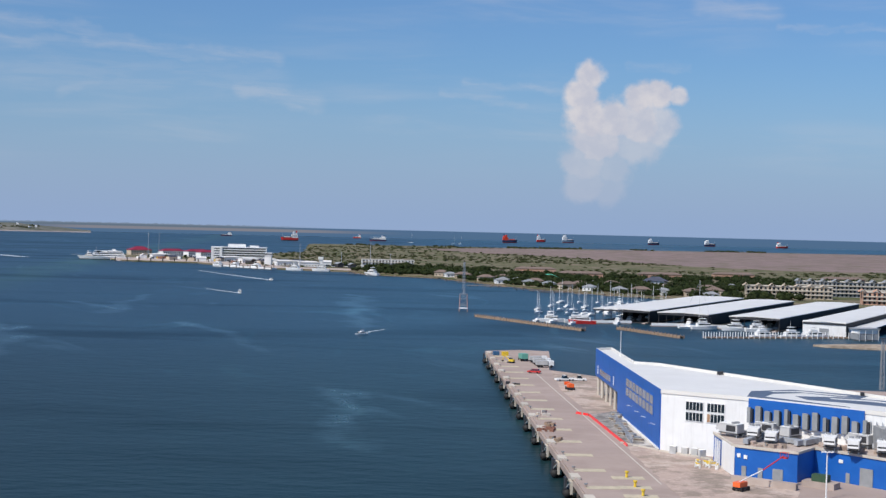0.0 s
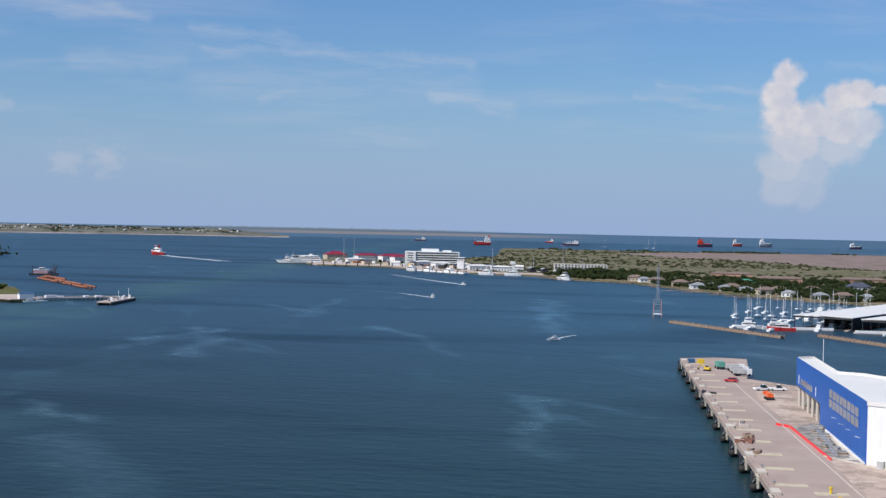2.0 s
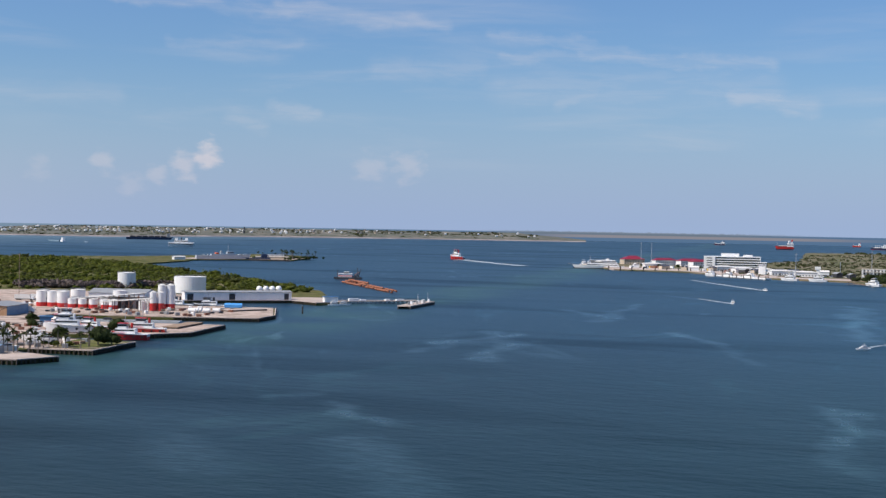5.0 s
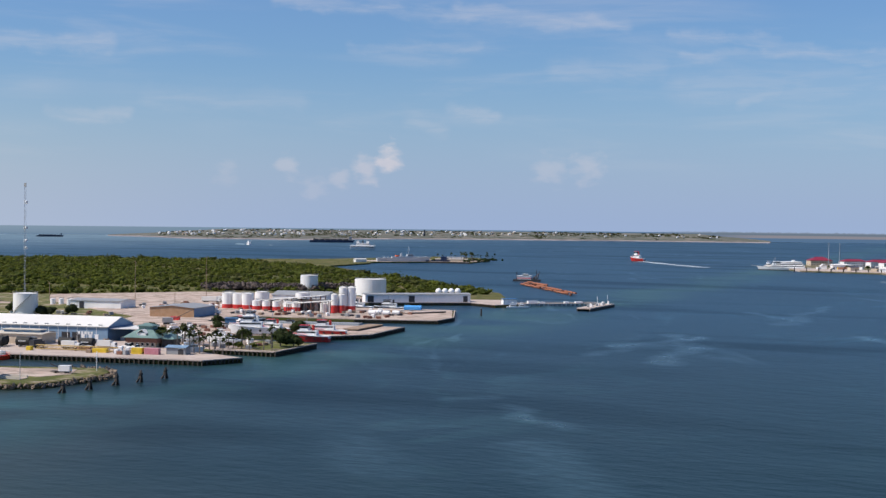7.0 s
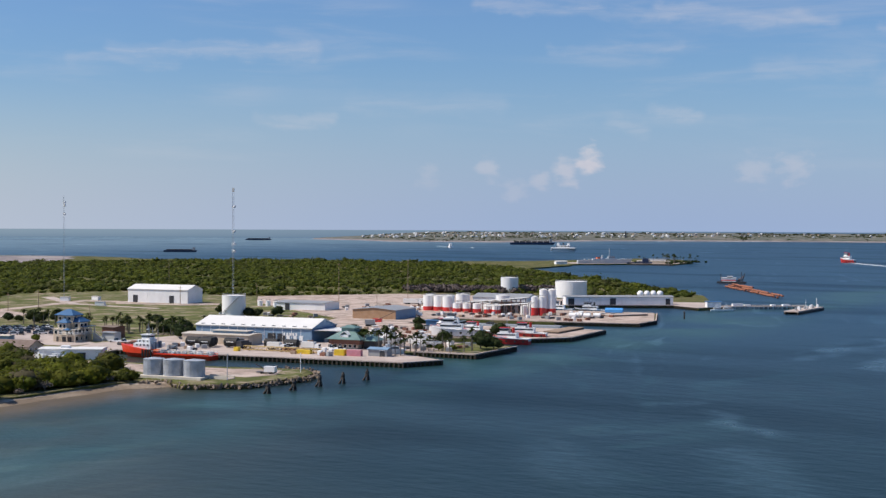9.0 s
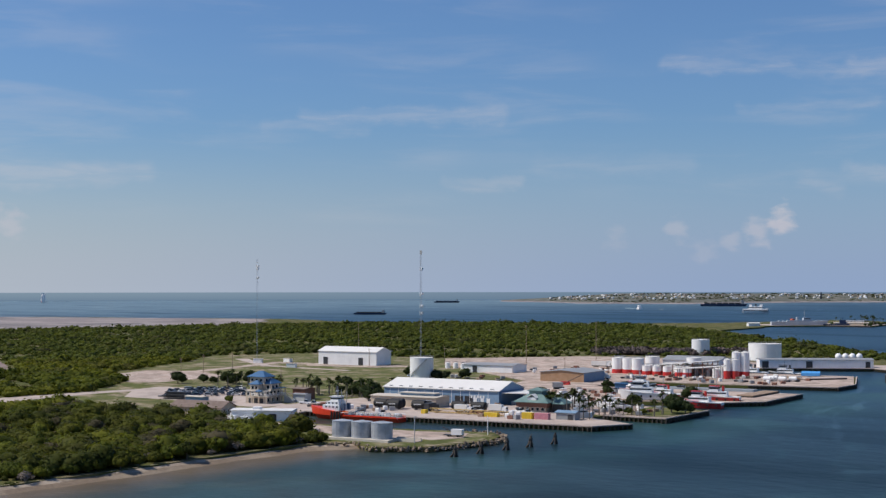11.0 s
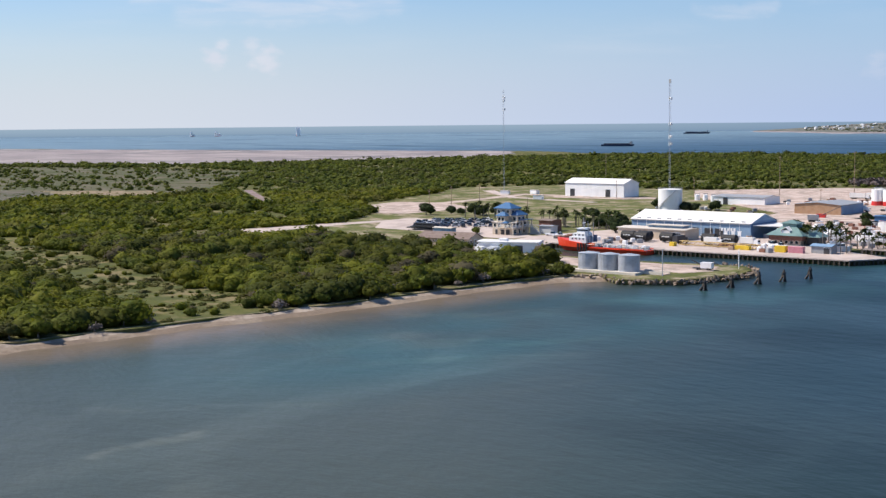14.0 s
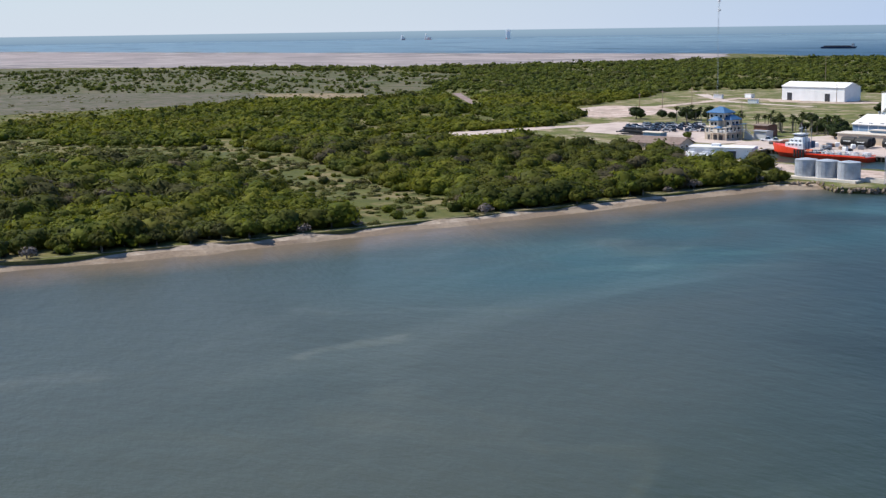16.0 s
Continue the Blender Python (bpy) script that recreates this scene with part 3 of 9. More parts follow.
def gable(x0, x1, y0, y1, z0, rise, over=0.4, thick=0.25, bm=None, along="x"):
    """A pitched roof over a rectangle, its ridge along x or y."""
    bm = bm or bmesh.new()
    x0, x1, y0, y1 = x0 - over, x1 + over, y0 - over, y1 + over
    if along == "x":
        ym = (y0 + y1) / 2
        prof = [(y0, z0), (ym, z0 + rise), (y1, z0), (y1, z0 - thick), (ym, z0 + rise - thick), (y0, z0 - thick)]
        rings = [[bm.verts.new((x, y, z)) for y, z in prof] for x in (x0, x1)]
    else:
        xm = (x0 + x1) / 2
        prof = [(x0, z0), (xm, z0 + rise), (x1, z0), (x1, z0 - thick), (xm, z0 + rise - thick), (x0, z0 - thick)]
        rings = [[bm.verts.new((x, y, z)) for x, z in prof] for y in (y0, y1)]
    a, b = rings
    for i in range(6):
        bm.faces.new((a[i], a[(i + 1) % 6], b[(i + 1) % 6], b[i]))
    for r in rings:
        bm.faces.new((r[0], r[1], r[4], r[5]))
        bm.faces.new((r[1], r[2], r[3], r[4]))
    return bm


def hip(x0, x1, y0, y1, z0, rise, over=0.6, bm=None):
    """A hipped roof over a rectangle."""
    bm = bm or bmesh.new()
    x0, x1, y0, y1 = x0 - over, x1 + over, y0 - over, y1 + over
    w, d = x1 - x0, y1 - y0
    i = min(w, d) / 2 * 0.98
    lo = [bm.verts.new(v) for v in ((x0, y0, z0), (x1, y0, z0), (x1, y1, z0), (x0, y1, z0))]
    up = [bm.verts.new((x, y, z0 + 0.25)) for x, y in ((x0, y0), (x1, y0), (x1, y1), (x0, y1))]
    if w >= d:
        r = [bm.verts.new((x0 + i, (y0 + y1) / 2, z0 + rise)), bm.verts.new((x1 - i, (y0 + y1) / 2, z0 + rise))]
        tops = ((up[0], up[1], r[1], r[0]), (up[1], up[2], r[1]), (up[2], up[3], r[0], r[1]), (up[3], up[0], r[0]))
    else:
        r = [bm.verts.new(((x0 + x1) / 2, y0 + i, z0 + rise)), bm.verts.new(((x0 + x1) / 2, y1 - i, z0 + rise))]
        tops = ((up[0], up[1], r[0]), (up[1], up[2], r[1], r[0]), (up[2], up[3], r[1]), (up[3], up[0], r[0], r[1]))
    bm.faces.new(lo[::-1])
    for k in range(4):
        bm.faces.new((lo[k], lo[(k + 1) % 4], up[(k + 1) % 4], up[k]))
    for f in tops:
        bm.faces.new(f)
    return bm


def arrays_mesh(name, verts, faces, material, k=4):
    """A mesh from numpy arrays; all faces have k corners."""
    me = bpy.data.meshes.new(name)
    me.vertices.add(len(verts))
    me.vertices.foreach_set("co", np.ascontiguousarray(verts, dtype=np.float32).ravel())
    me.loops.add(faces.size)
    me.loops.foreach_set("vertex_index", np.ascontiguousarray(faces, dtype=np.int32).ravel())
    me.polygons.add(len(faces))
    me.polygons.foreach_set("loop_start", np.arange(0, faces.size, k, dtype=np.int32))
    me.polygons.foreach_set("use_smooth", np.full(len(faces), k == 3))
    me.update(calc_edges=True)
    me.materials.append(material)
    return me


def wander(pts, step, sway, seed, closed=True):
    """An outline with more corners, swaying like a natural shore."""
    rng = random.Random(seed)
    out = []
    for i in range(len(pts) if closed else len(pts) - 1):
        a, b = Vector(pts[i]), Vector(pts[(i + 1) % len(pts)])
        k = max(1, int((b - a).length / step))
        side = Vector((b.y - a.y, a.x - b.x)).normalized() if (b - a).length else Vector((0, 0))
        for j in range(k):
            p = a.lerp(b, j / k)
            if j:
                p = p + side * rng.uniform(-sway, sway)
            out.append((p.x, p.y))
    if not closed:
        out.append(tuple(pts[-1]))
    return out


def land(name, pts, z0, z1, material, label, category="ground"):
    bm = prism(pts, z0, z1)
    return solo(name, bm, material, label, category, kind="structure")


def strip(name, left, right, z_left, z_right, material, label, category="ground"):
    """A sloping ribbon of ground between two lines of as many corners."""
    bm = bmesh.new()
    rows = []
    for a, b in zip(left, right):
        rows.append([bm.verts.new((*a, z_left)), bm.verts.new((*b, z_right)), bm.verts.new((*b, min(z_left, z_right) - 0.7)), bm.verts.new((*a, min(z_left, z_right) - 0.7))])
    for r, s in zip(rows, rows[1:]):
        for i in range(4):
            bm.faces.new((r[i], r[(i + 1) % 4], s[(i + 1) % 4], s[i]))
    bm.faces.new(rows[0])
    bm.faces.new(rows[-1][::-1])
    return solo(name, bm, material, label, category, kind="structure")


# ---- water ----
bm = bmesh.new()
for r0, r1 in ((0, 400), (400, 1500), (1500, 4960)):
    k = 96
    ring = [[(r * math.cos(2 * math.pi * i / k), r * math.sin(2 * math.pi * i / k), 0) for i in range(k)] for r in (r0, r1)]
    outer = [bm.verts.new(p) for p in ring[1]]
    if r0 == 0:
        bm.faces.new(outer)
    else:
        for i in range(k):
            bm.faces.new((inner[i], inner[(i + 1) % k], outer[(i + 1) % k], outer[i]))
    inner = outer
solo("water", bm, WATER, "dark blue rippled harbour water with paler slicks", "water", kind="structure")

# ---- the wooded island ----
LAND = 1.6
BEACH = [(-420, -420), (-345, -200), (-338, -60), (-335, 20), (-337, 74), (-336, 100), (-337, 137), (-342, 176), (-346, 231), (-355, 292), (-357, 318), (-350, 333)]
EAST = [(-335, 327), (-321, 341), (-320, 368), (-326, 381), (-336, 389), (-380, 372), (-428, 364), (-434, 371), (-447, 398), (-398, 408), (-321, 427), (-315, 445), (-350, 458), (-345, 467),
        (-318, 471), (-325, 514), (-375, 512), (-380, 534), (-345, 544), (-330, 568), (-340, 620), (-445, 596), (-455, 640), (-390, 655), (-348, 671), (-351, 697), (-381, 758),
        (-482, 734), (-492, 776), (-463, 795), (-408, 836), (-384, 822), (-375, 842), (-402, 882)]
BAY = [(-449, 970), (-503, 1038), (-749, 1278), (-890, 1430), (-905, 1520), (-930, 1626), (-886, 1682), (-828, 1692), (-850, 1800), (-930, 1925), (-1010, 1945), (-1035, 1800), (-1060, 1690), (-1104, 1648)]
NORTH = [(-1180, 1545), (-1380, 1430), (-1520, 1400), (-1680, 1440), (-2250, 1190), (-3050, 850), (-3900, 500), (-3900, -600), (-2500, -800), (-1000, -600)]
outline = wander(BEACH, 12, 1.6, 3, False) + EAST + wander(BAY, 25, 5, 4, False) + wander(NORTH, 60, 14, 5, False)
land("ground", outline, -2.0, LAND, GRASS, "rough green and straw-coloured grass of a low island")
shore = wander(BEACH, 7, 1.2, 6, False)


def offset(line, d):
    """A line moved d metres to its right, towards the water."""
    out = []
    for i, p in enumerate(line):
        a, b = Vector(line[max(0, i - 1)]), Vector(line[min(len(line) - 1, i + 1)])
        t = (b - a).normalized()
        out.append((p[0] + t.y * d, p[1] - t.x * d))
    return out


rng = random.Random(8)
dry = [(x + rng.uniform(-0.8, 0.8) + 1.4 * noise.noise((x * 0.05, y * 0.05, 5)), y) for x, y in offset(shore, 1.4)]
wet = offset(shore, 5.4)
wet = [(x + 3.2 * noise.noise((x * 0.03, y * 0.03, 0)), y) for x, y in wet]
strip("beach", offset(shore, -1.5), dry, LAND + 0.05, 0.75, SAND, "narrow strip of pale dry beach sand", "beach")
strip("wet_beach", dry, wet, 0.755, -0.15, WETSAND, "dark wet sand at the water's edge", "beach")
# mud flat behind the scrub
flat_pts = wander([(-1455, 1190), (-1520, 1000), (-1530, 800), (-1720, 640), (-1900, 500), (-2050, 300), (-2200, -500), (-3800, -500), (-3850, 480), (-3040, 830), (-2240, 1170), (-1690, 1420)], 60, 10, 9)
land("mud_flat", flat_pts, 0, LAND + 0.25, MUD, "pale pinkish bare mud flat behind the scrub")


# ---- woods ----
def crown_template(seed, cards, size, core=True, rough=0.24, flat=0.8, fine=2, tilt=0.5, heart=0.86):
    """Corners and triangles of one unit crown: a lumpy heart and a shell of small leafy cards."""
    rng = np.random.default_rng(seed)
    verts, tris = [], []
    if core:
        bm = bmesh.new()
        bmesh.ops.create_icosphere(bm, subdivisions=fine, radius=heart)
        for v in bm.verts:
            n = noise.noise(v.co * 1.9 + Vector((seed * 3.7, 0, 0))) + (0.4 * noise.noise(v.co * 5.0 + Vector((0, seed, 0))) if fine > 2 else 0)
            v.co *= 1 + rough * 1.6 * n
            v.co.z *= flat
        bm.verts.ensure_lookup_table()
        verts = [tuple(v.co) for v in bm.verts]
        tris = [[v.index for v in f.verts] for f in bm.faces]
        bm.free()
    for _ in range(cards):
        d = rng.normal(size=3)
        d[2] = abs(d[2]) * 1.1 - 0.35
        d /= np.linalg.norm(d)
        lump = 1 + rough * 1.6 * noise.noise(Vector(d) * 1.9 * 0.8 + Vector((seed * 3.7, 0, 0)))
        c = d * lump * rng.uniform(0.84, 1.03) * np.array([1, 1, flat])
        u = np.cross(d, rng.normal(size=3))
        u /= np.linalg.norm(u)
        w = np.cross(d, u) + d * rng.uniform(-tilt, tilt)
        s = size * rng.uniform(0.6, 1.4)
        k = len(verts)
        for a, b in ((1, 0.2), (-0.3, 0.9), (-0.8, -0.3), (0.2, -0.9)):
            verts.append(tuple(c + u * a * s + w * b * s + d * s * rng.uniform(-0.2, 0.4)))
        tris += [[k, k + 1, k + 2], [k, k + 2, k + 3]]
    return np.array(verts, dtype=np.float32), np.array(tris, dtype=np.int32)


def scattered(name, templates, places, material, label, category):
    """One object of many crowns. places: x, y, z, radius, height factor, turn."""
    rng = np.random.default_rng(len(places))
    pick = rng.integers(0, len(templates), len(places))
    vs, fs, base = [], [], 0
    places = np.asarray(places, dtype=np.float32)
    for i, (v, f) in enumerate(templates):
        sel = places[pick == i]
        if not len(sel):
            continue
        c, s = np.cos(sel[:, 5]), np.sin(sel[:, 5])
        x = (v[None, :, 0] * c[:, None] - v[None, :, 1] * s[:, None]) * sel[:, 3:4] + sel[:, 0:1]
        y = (v[None, :, 0] * s[:, None] + v[None, :, 1] * c[:, None]) * sel[:, 3:4] + sel[:, 1:2]
        z = v[None, :, 2] * (sel[:, 3] * sel[:, 4])[:, None] + sel[:, 2:3]
        vs.append(np.stack([x, y, z], -1).reshape(-1, 3))
        fs.append((f[None] + (np.arange(len(sel)) * len(v))[:, None, None]).reshape(-1, 3) + base)
        base += len(sel) * len(v)
    ob = new(name, arrays_mesh(name, np.concatenate(vs), np.concatenate(fs), material, 3))
    return tagged(ob, label, category, kind="stuff")


def inside(p, poly):
    x, y = p
    hit = False
    for i in range(len(poly)):
        (x0, y0), (x1, y1) = poly[i - 1], poly[i]
        if (y0 > y) != (y1 > y) and x < (x1 - x0) * (y - y0) / (y1 - y0) + x0:
            hit = not hit
    return hit


SCRUB = [(-352, -400), (-341, -60), (-341, 74), (-341, 100), (-343, 137), (-347, 176), (-351, 231), (-360, 292), (-362, 316), (-378, 330), (-395, 350), (-425, 345), (-445, 352), (-500, 350),
         (-545, 332), (-582, 314), (-600, 322), (-607, 338), (-612, 400), (-655, 450), (-716, 478), (-750, 526), (-800, 600), (-850, 660), (-823, 745), (-735, 742), (-685, 754), (-650, 814), (-625, 858), (-560, 900), (-480, 925), (-440, 940),
         (-455, 965), (-505, 1030), (-750, 1270), (-900, 1410), (-1100, 1560), (-1380, 1415), (-1450, 1190), (-1520, 800), (-1780, 520), (-1950, 250), (-1950, -400)]
CLEARINGS = [
    [(-336, 170), (-355, 173), (-383, 177), (-415, 180), (-462, 185), (-494, 187), (-528, 172), (-544, 146), (-572, 130), (-690, 100), (-700, 168), (-651, 162), (-631, 188), (-610, 213), (-578, 228), (-550, 234), (-509, 230), (-466, 220), (-405, 210), (-384, 217), (-360, 208), (-336, 203)],
    [(-930, 500), (-1040, 390), (-1120, 150), (-1100, -300), (-790, -300), (-800, 100), (-815, 230), (-930, 350), (-890, 420)],
    [(-944, 519), (-940, 537), (-790, 468), (-752, 445), (-760, 433)],
    [(-452, 350), (-440, 364), (-398, 356), (-402, 336), (-418, 331)],
    [(-1120, 150), (-1450, 100), (-1500, -300), (-1100, -300)],
]
BROWN_MARSH = [(-1186, 244), (-1200, 60), (-900, 60), (-905, 190), (-918, 270), (-925, 365), (-880, 420), (-900, 432), (-983, 476), (-1050, 410), (-1108, 360)]
SALT_MEADOW = [(-800, -320), (-860, 100), (-905, 189), (-917, 226), (-956, 274), (-1000, 309), (-1000, 372), (-950, 440), (-944, 500), (-1150, 640), (-1292, 730), (-1468, 690), (-1690, 560), (-1950, 400), (-1950, -320)]
near_t = [crown_template(i, 170, 0.105, rough=0.36, fine=2, tilt=0.55, heart=0.83) for i in range(8)]
mid_t = [crown_template(10 + i, 44, 0.19, rough=0.34, tilt=0.65, fine=1, heart=0.78) for i in range(5)]
far_t = [crown_template(20 + i, 16, 0.27, rough=0.4, tilt=0.7, fine=1, heart=0.76) for i in range(6)]
rng = random.Random(21)
near_places, mid_places, far_places, olive = [], [], [], []


def thicket(x, y):
    """How tall and dense the scrub is at a place, from 0 to 1."""
    n = noise.noise((x * 0.012, y * 0.012, 3.3)) * 0.6 + noise.noise((x * 0.045, y * 0.045, 7.7)) * 0.5
    return 0.62 + 0.55 * n


y = -320.0
while y < 1560:
    x = -341.0
    while x > -1780:
        d = math.hypot(x, y)
        step = 6.0 if d < 620 else (5.2 if d < 1000 else 6.4)
        x -= step * rng.uniform(0.75, 1.25)
        px, py = x + rng.uniform(-2, 2), y + rng.uniform(-0.5, 0.5) * step
        if y > 100 and d > 620 and rng.random() < (0.14 if d < 1000 else 0.22):
            continue
        if not inside((px, py), SCRUB):
            continue
        if d > 620 and noise.noise((px * 0.008, py * 0.02, 6.6)) < -0.24 and rng.random() < 0.8:
            continue
        t = thicket(px, py)
        if inside((px, py), BROWN_MARSH) and rng.random() < 0.94:
            continue
        cleared = any(inside((px, py), c) for c in CLEARINGS)
        if cleared and (rng.random() < 0.72 or inside((px, py), CLEARINGS[2])):
            continue
        meadow = inside((px, py), SALT_MEADOW)
        if meadow and rng.random() < 0.74 - 1.2 * max(0, noise.noise((px * 0.005, py * 0.009, 9)) - 0.05):
            continue
        r = (1.6 + 3.7 * max(0.05, t)) * rng.choice((0.6, 0.8, 0.95, 1.1, 1.35)) * rng.uniform(0.9, 1.1) * (rng.choice((0.22, 0.3, 0.45)) if cleared else 1.0)
        if meadow:
            r *= rng.choice((0.3, 0.4, 0.6))
        elif d > 1000:
            r *= rng.uniform(0.55, 0.95)
        elif d > 620:
            r *= 0.9
        hf = rng.uniform(0.75, 1.1) * ((1.0 if meadow else 0.8) if d > 1000 else (0.7 if d > 620 else 0.85))
        row = (px, py, LAND + r * hf * (0.55 if d < 620 else (0.35 if meadow else 0.5)), r, hf, rng.uniform(0, 6.28))
        if d > 1000:
            far_places.append(row)
        elif d > 620:
            mid_places.append(row)
        elif y > -120:
            (olive if py + 45 * noise.noise((px * 0.02, py * 0.02, 5)) > 232 + 0.1 * (px + 500) else near_places).append(row)
    y += 5.0 if y < 330 else (5.0 if y < 700 else 7.2)
by_tone = [[], [], [], []]
OLIVE = set(olive)
for row in near_places + olive:
    k = noise.noise((row[0] * 0.02, row[1] * 0.02, 8.1)) + rng.uniform(-0.5, 0.5) - (0.22 if row in OLIVE else 0)
    by_tone[0 if k > 0.28 else (1 if k > -0.12 else (2 if rng.random() < 0.86 else 3))].append(row)
for rows, leaf, lab in zip(by_tone, (LEAFBRIGHT, LEAF, LEAFOLIVE, LEAFGREY), ("dense sunlit yellow-green bushes of the coastal scrub", "dense green rounded bushes of the coastal scrub", "dense dark olive bushes of the coastal scrub", "half-dry grey-brown bushes in the coastal scrub")):
    scattered("scrub_wood", near_t, rows, leaf, lab, "scrub")
far_tone = [[], []]
for row in mid_places:
    far_tone[0 if noise.noise((row[0] * 0.012, row[1] * 0.012, 5.5)) + rng.uniform(-0.3, 0.3) > 0.05 else 1].append(row)
scattered("far_scrub", mid_t, far_tone[0], LEAFBRIGHT, "dense bright green scrub around the yards", "scrub")
mid_places = far_tone[1]
scattered("far_scrub", mid_t, mid_places, LEAF, "dense green scrub around the yards", "scrub")
scattered("distant_scrub", far_t, far_places, LEAFHAZE, "low green woods on the far half of the island", "scrub")
# low shrubs and tall tussocks in the clearings
tussocks = []
for c in (CLEARINGS[0], CLEARINGS[3]):
    xs, ys = [q[0] for q in c], [q[1] for q in c]
    for i in range(4200 if c is CLEARINGS[0] else 160):
        px, py = rng.uniform(min(xs), max(xs)), rng.uniform(min(ys), max(ys))
        if inside((px, py), c) and noise.noise((px * 0.05, py * 0.05, 2.0)) > -0.18 and px < -343:
            r = rng.choice((0.5, 0.7, 0.9, 1.2, 1.7)) * rng.uniform(0.8, 1.2)
            tussocks.append((px, py, LAND + r * 0.12, r, rng.uniform(0.35, 0.8), rng.uniform(0, 6.28)))
for i in range(900):
    px, py = rng.uniform(-1190, -900), rng.uniform(150, 470)
    if inside((px, py), BROWN_MARSH) and noise.noise((px * 0.02, py * 0.02, 4.0)) > 0.05:
        r = rng.uniform(0.5, 1.4)
        tussocks.append((px, py, LAND + r * 0.1, r, 0.5, rng.uniform(0, 6.28)))
scattered("tussocks", mid_t, tussocks, LEAFTAN, "low olive and straw tussocks in the clearings", "tussocks")


# ---- trees that stand alone ----
def limb(bm, a, b, r0, r1, seg=6):
    a, b = Vector(a), Vector(b)
    m = Matrix.Translation((a + b) / 2) @ (b - a).to_track_quat("Z", "Y").to_matrix().to_4x4()
    bmesh.ops.create_cone(bm, cap_ends=True, segments=seg, radius1=r0, radius2=r1, depth=(b - a).length, matrix=m)


def make_tree(name, label, category, r, h, seed, leaf=LEAF, dry=False, group=""):
    """A tree or bush: a tapered trunk with limbs under a crown of leafy clumps."""
    rng = random.Random(seed)
    t = thing(name, label, category, 0, 0, -50, group=group)
    bm = bmesh.new()
    limb(bm, (0, 0, -0.3), (0.1, 0.05, h * 0.42), 0.07 * r + 0.06, 0.05 * r)
    for i in range(5 if not dry else 14):
        a = i * 2.4 + rng.random()
        e = h * rng.uniform(0.6, 0.95) if not dry else h * rng.uniform(0.5, 1.05)
        q = rng.uniform(0.4, 0.75)
        limb(bm, (0.05, 0, h * rng.uniform(0.2, 0.4)), (r * q * math.cos(a), r * q * math.sin(a), e), 0.035 * r, 0.012 * r, 5)
    part("trunk", bm, BARK, t)
    vs, fs, base = [], [], 0
    for i in range(7):
        a, q = i * 0.9 + rng.random(), (0.0 if i == 0 else rng.uniform(0.35, 0.62))
        v, f = crown_template(seed * 31 + i, 70 if not dry else 40, 0.19, core=not dry)
        k = r * rng.uniform(0.45, 0.62)
        c = np.array((r * q * math.cos(a), r * q * math.sin(a), h - k * 0.85 - rng.uniform(0, 0.3) * h * (q > 0)))
        vs.append(v * k + c)
        fs.append(f + base)
        base += len(v)
    ob = new("crown", arrays_mesh("crown", np.concatenate(vs), np.concatenate(fs), DRYTWIG if dry else leaf, 3))
    ob.parent = t
    return t


def place_copies(src, spots, rng, lo=0.8, hi=1.2):
    for x, y, z in spots:
        c = copy_thing(src, pose(x, y, z, 0, 0, rng.uniform(0, 360)))
        s = rng.uniform(lo, hi)
        c.scale = (s, s, s * rng.uniform(0.9, 1.1))
    for o in (*src.children_recursive, src):
        bpy.data.objects.remove(o)


rng = random.Random(33)
edge = []
for i, (x, y) in enumerate(shore):
    if 20 < y < 322 and not 174 < y < 201:
        edge.append((x - 3.5 + rng.uniform(-1.5, 1.5), y + rng.uniform(-2, 2), LAND - 0.1))
        if rng.random() < 0.8:
            edge.append((x - 7.5 + rng.uniform(-1.5, 1.5), y + rng.uniform(-2, 2), LAND - 0.1))
rng.shuffle(edge)
n = len(edge)
place_copies(make_tree("shore_bush", "green rounded shore bush above the beach", "bush", 2.9, 3.6, 1, group="bushes along the beach"), edge[: int(n * 0.3)], rng, 0.7, 1.35)
place_copies(make_tree("shore_bush", "dark green shore bush above the beach", "bush", 2.5, 4.2, 2, LEAFOLIVE, group="bushes along the beach"), edge[int(n * 0.3) : int(n * 0.75)], rng, 0.7, 1.3)
place_copies(make_tree("dry_bush", "grey leafless dried bush above the beach", "bush", 2.2, 2.8, 3, dry=True, group="bushes along the beach"), edge[int(n * 0.75) :], rng, 0.6, 1.2)


rng = random.Random(34)
spit = [(-392 + rng.uniform(0, 36), 316 + rng.uniform(0, 16), LAND - 0.1) for _ in range(26)]
spit = [q for q in spit if q[0] < -352 - (q[1] - 316) * 0.6 and q[0] > -384]
place_copies(make_tree("spit_bush", "low dark green bush beside the silos", "bush", 2.4, 3.4, 4, LEAFOLIVE, group="bushes beside the silos"), spit, rng, 0.6, 1.2)

# ---- general things ----
def remove(src):
    for o in (*src.children_recursive, src):
        bpy.data.objects.remove(o)


def copies(src, places):
    """Copies of a thing at (x, y, z, turn); the pattern itself goes."""
    made = [copy_thing(src, pose(x, y, z, 0, 0, rz)) for x, y, z, rz in places]
    remove(src)
    return made


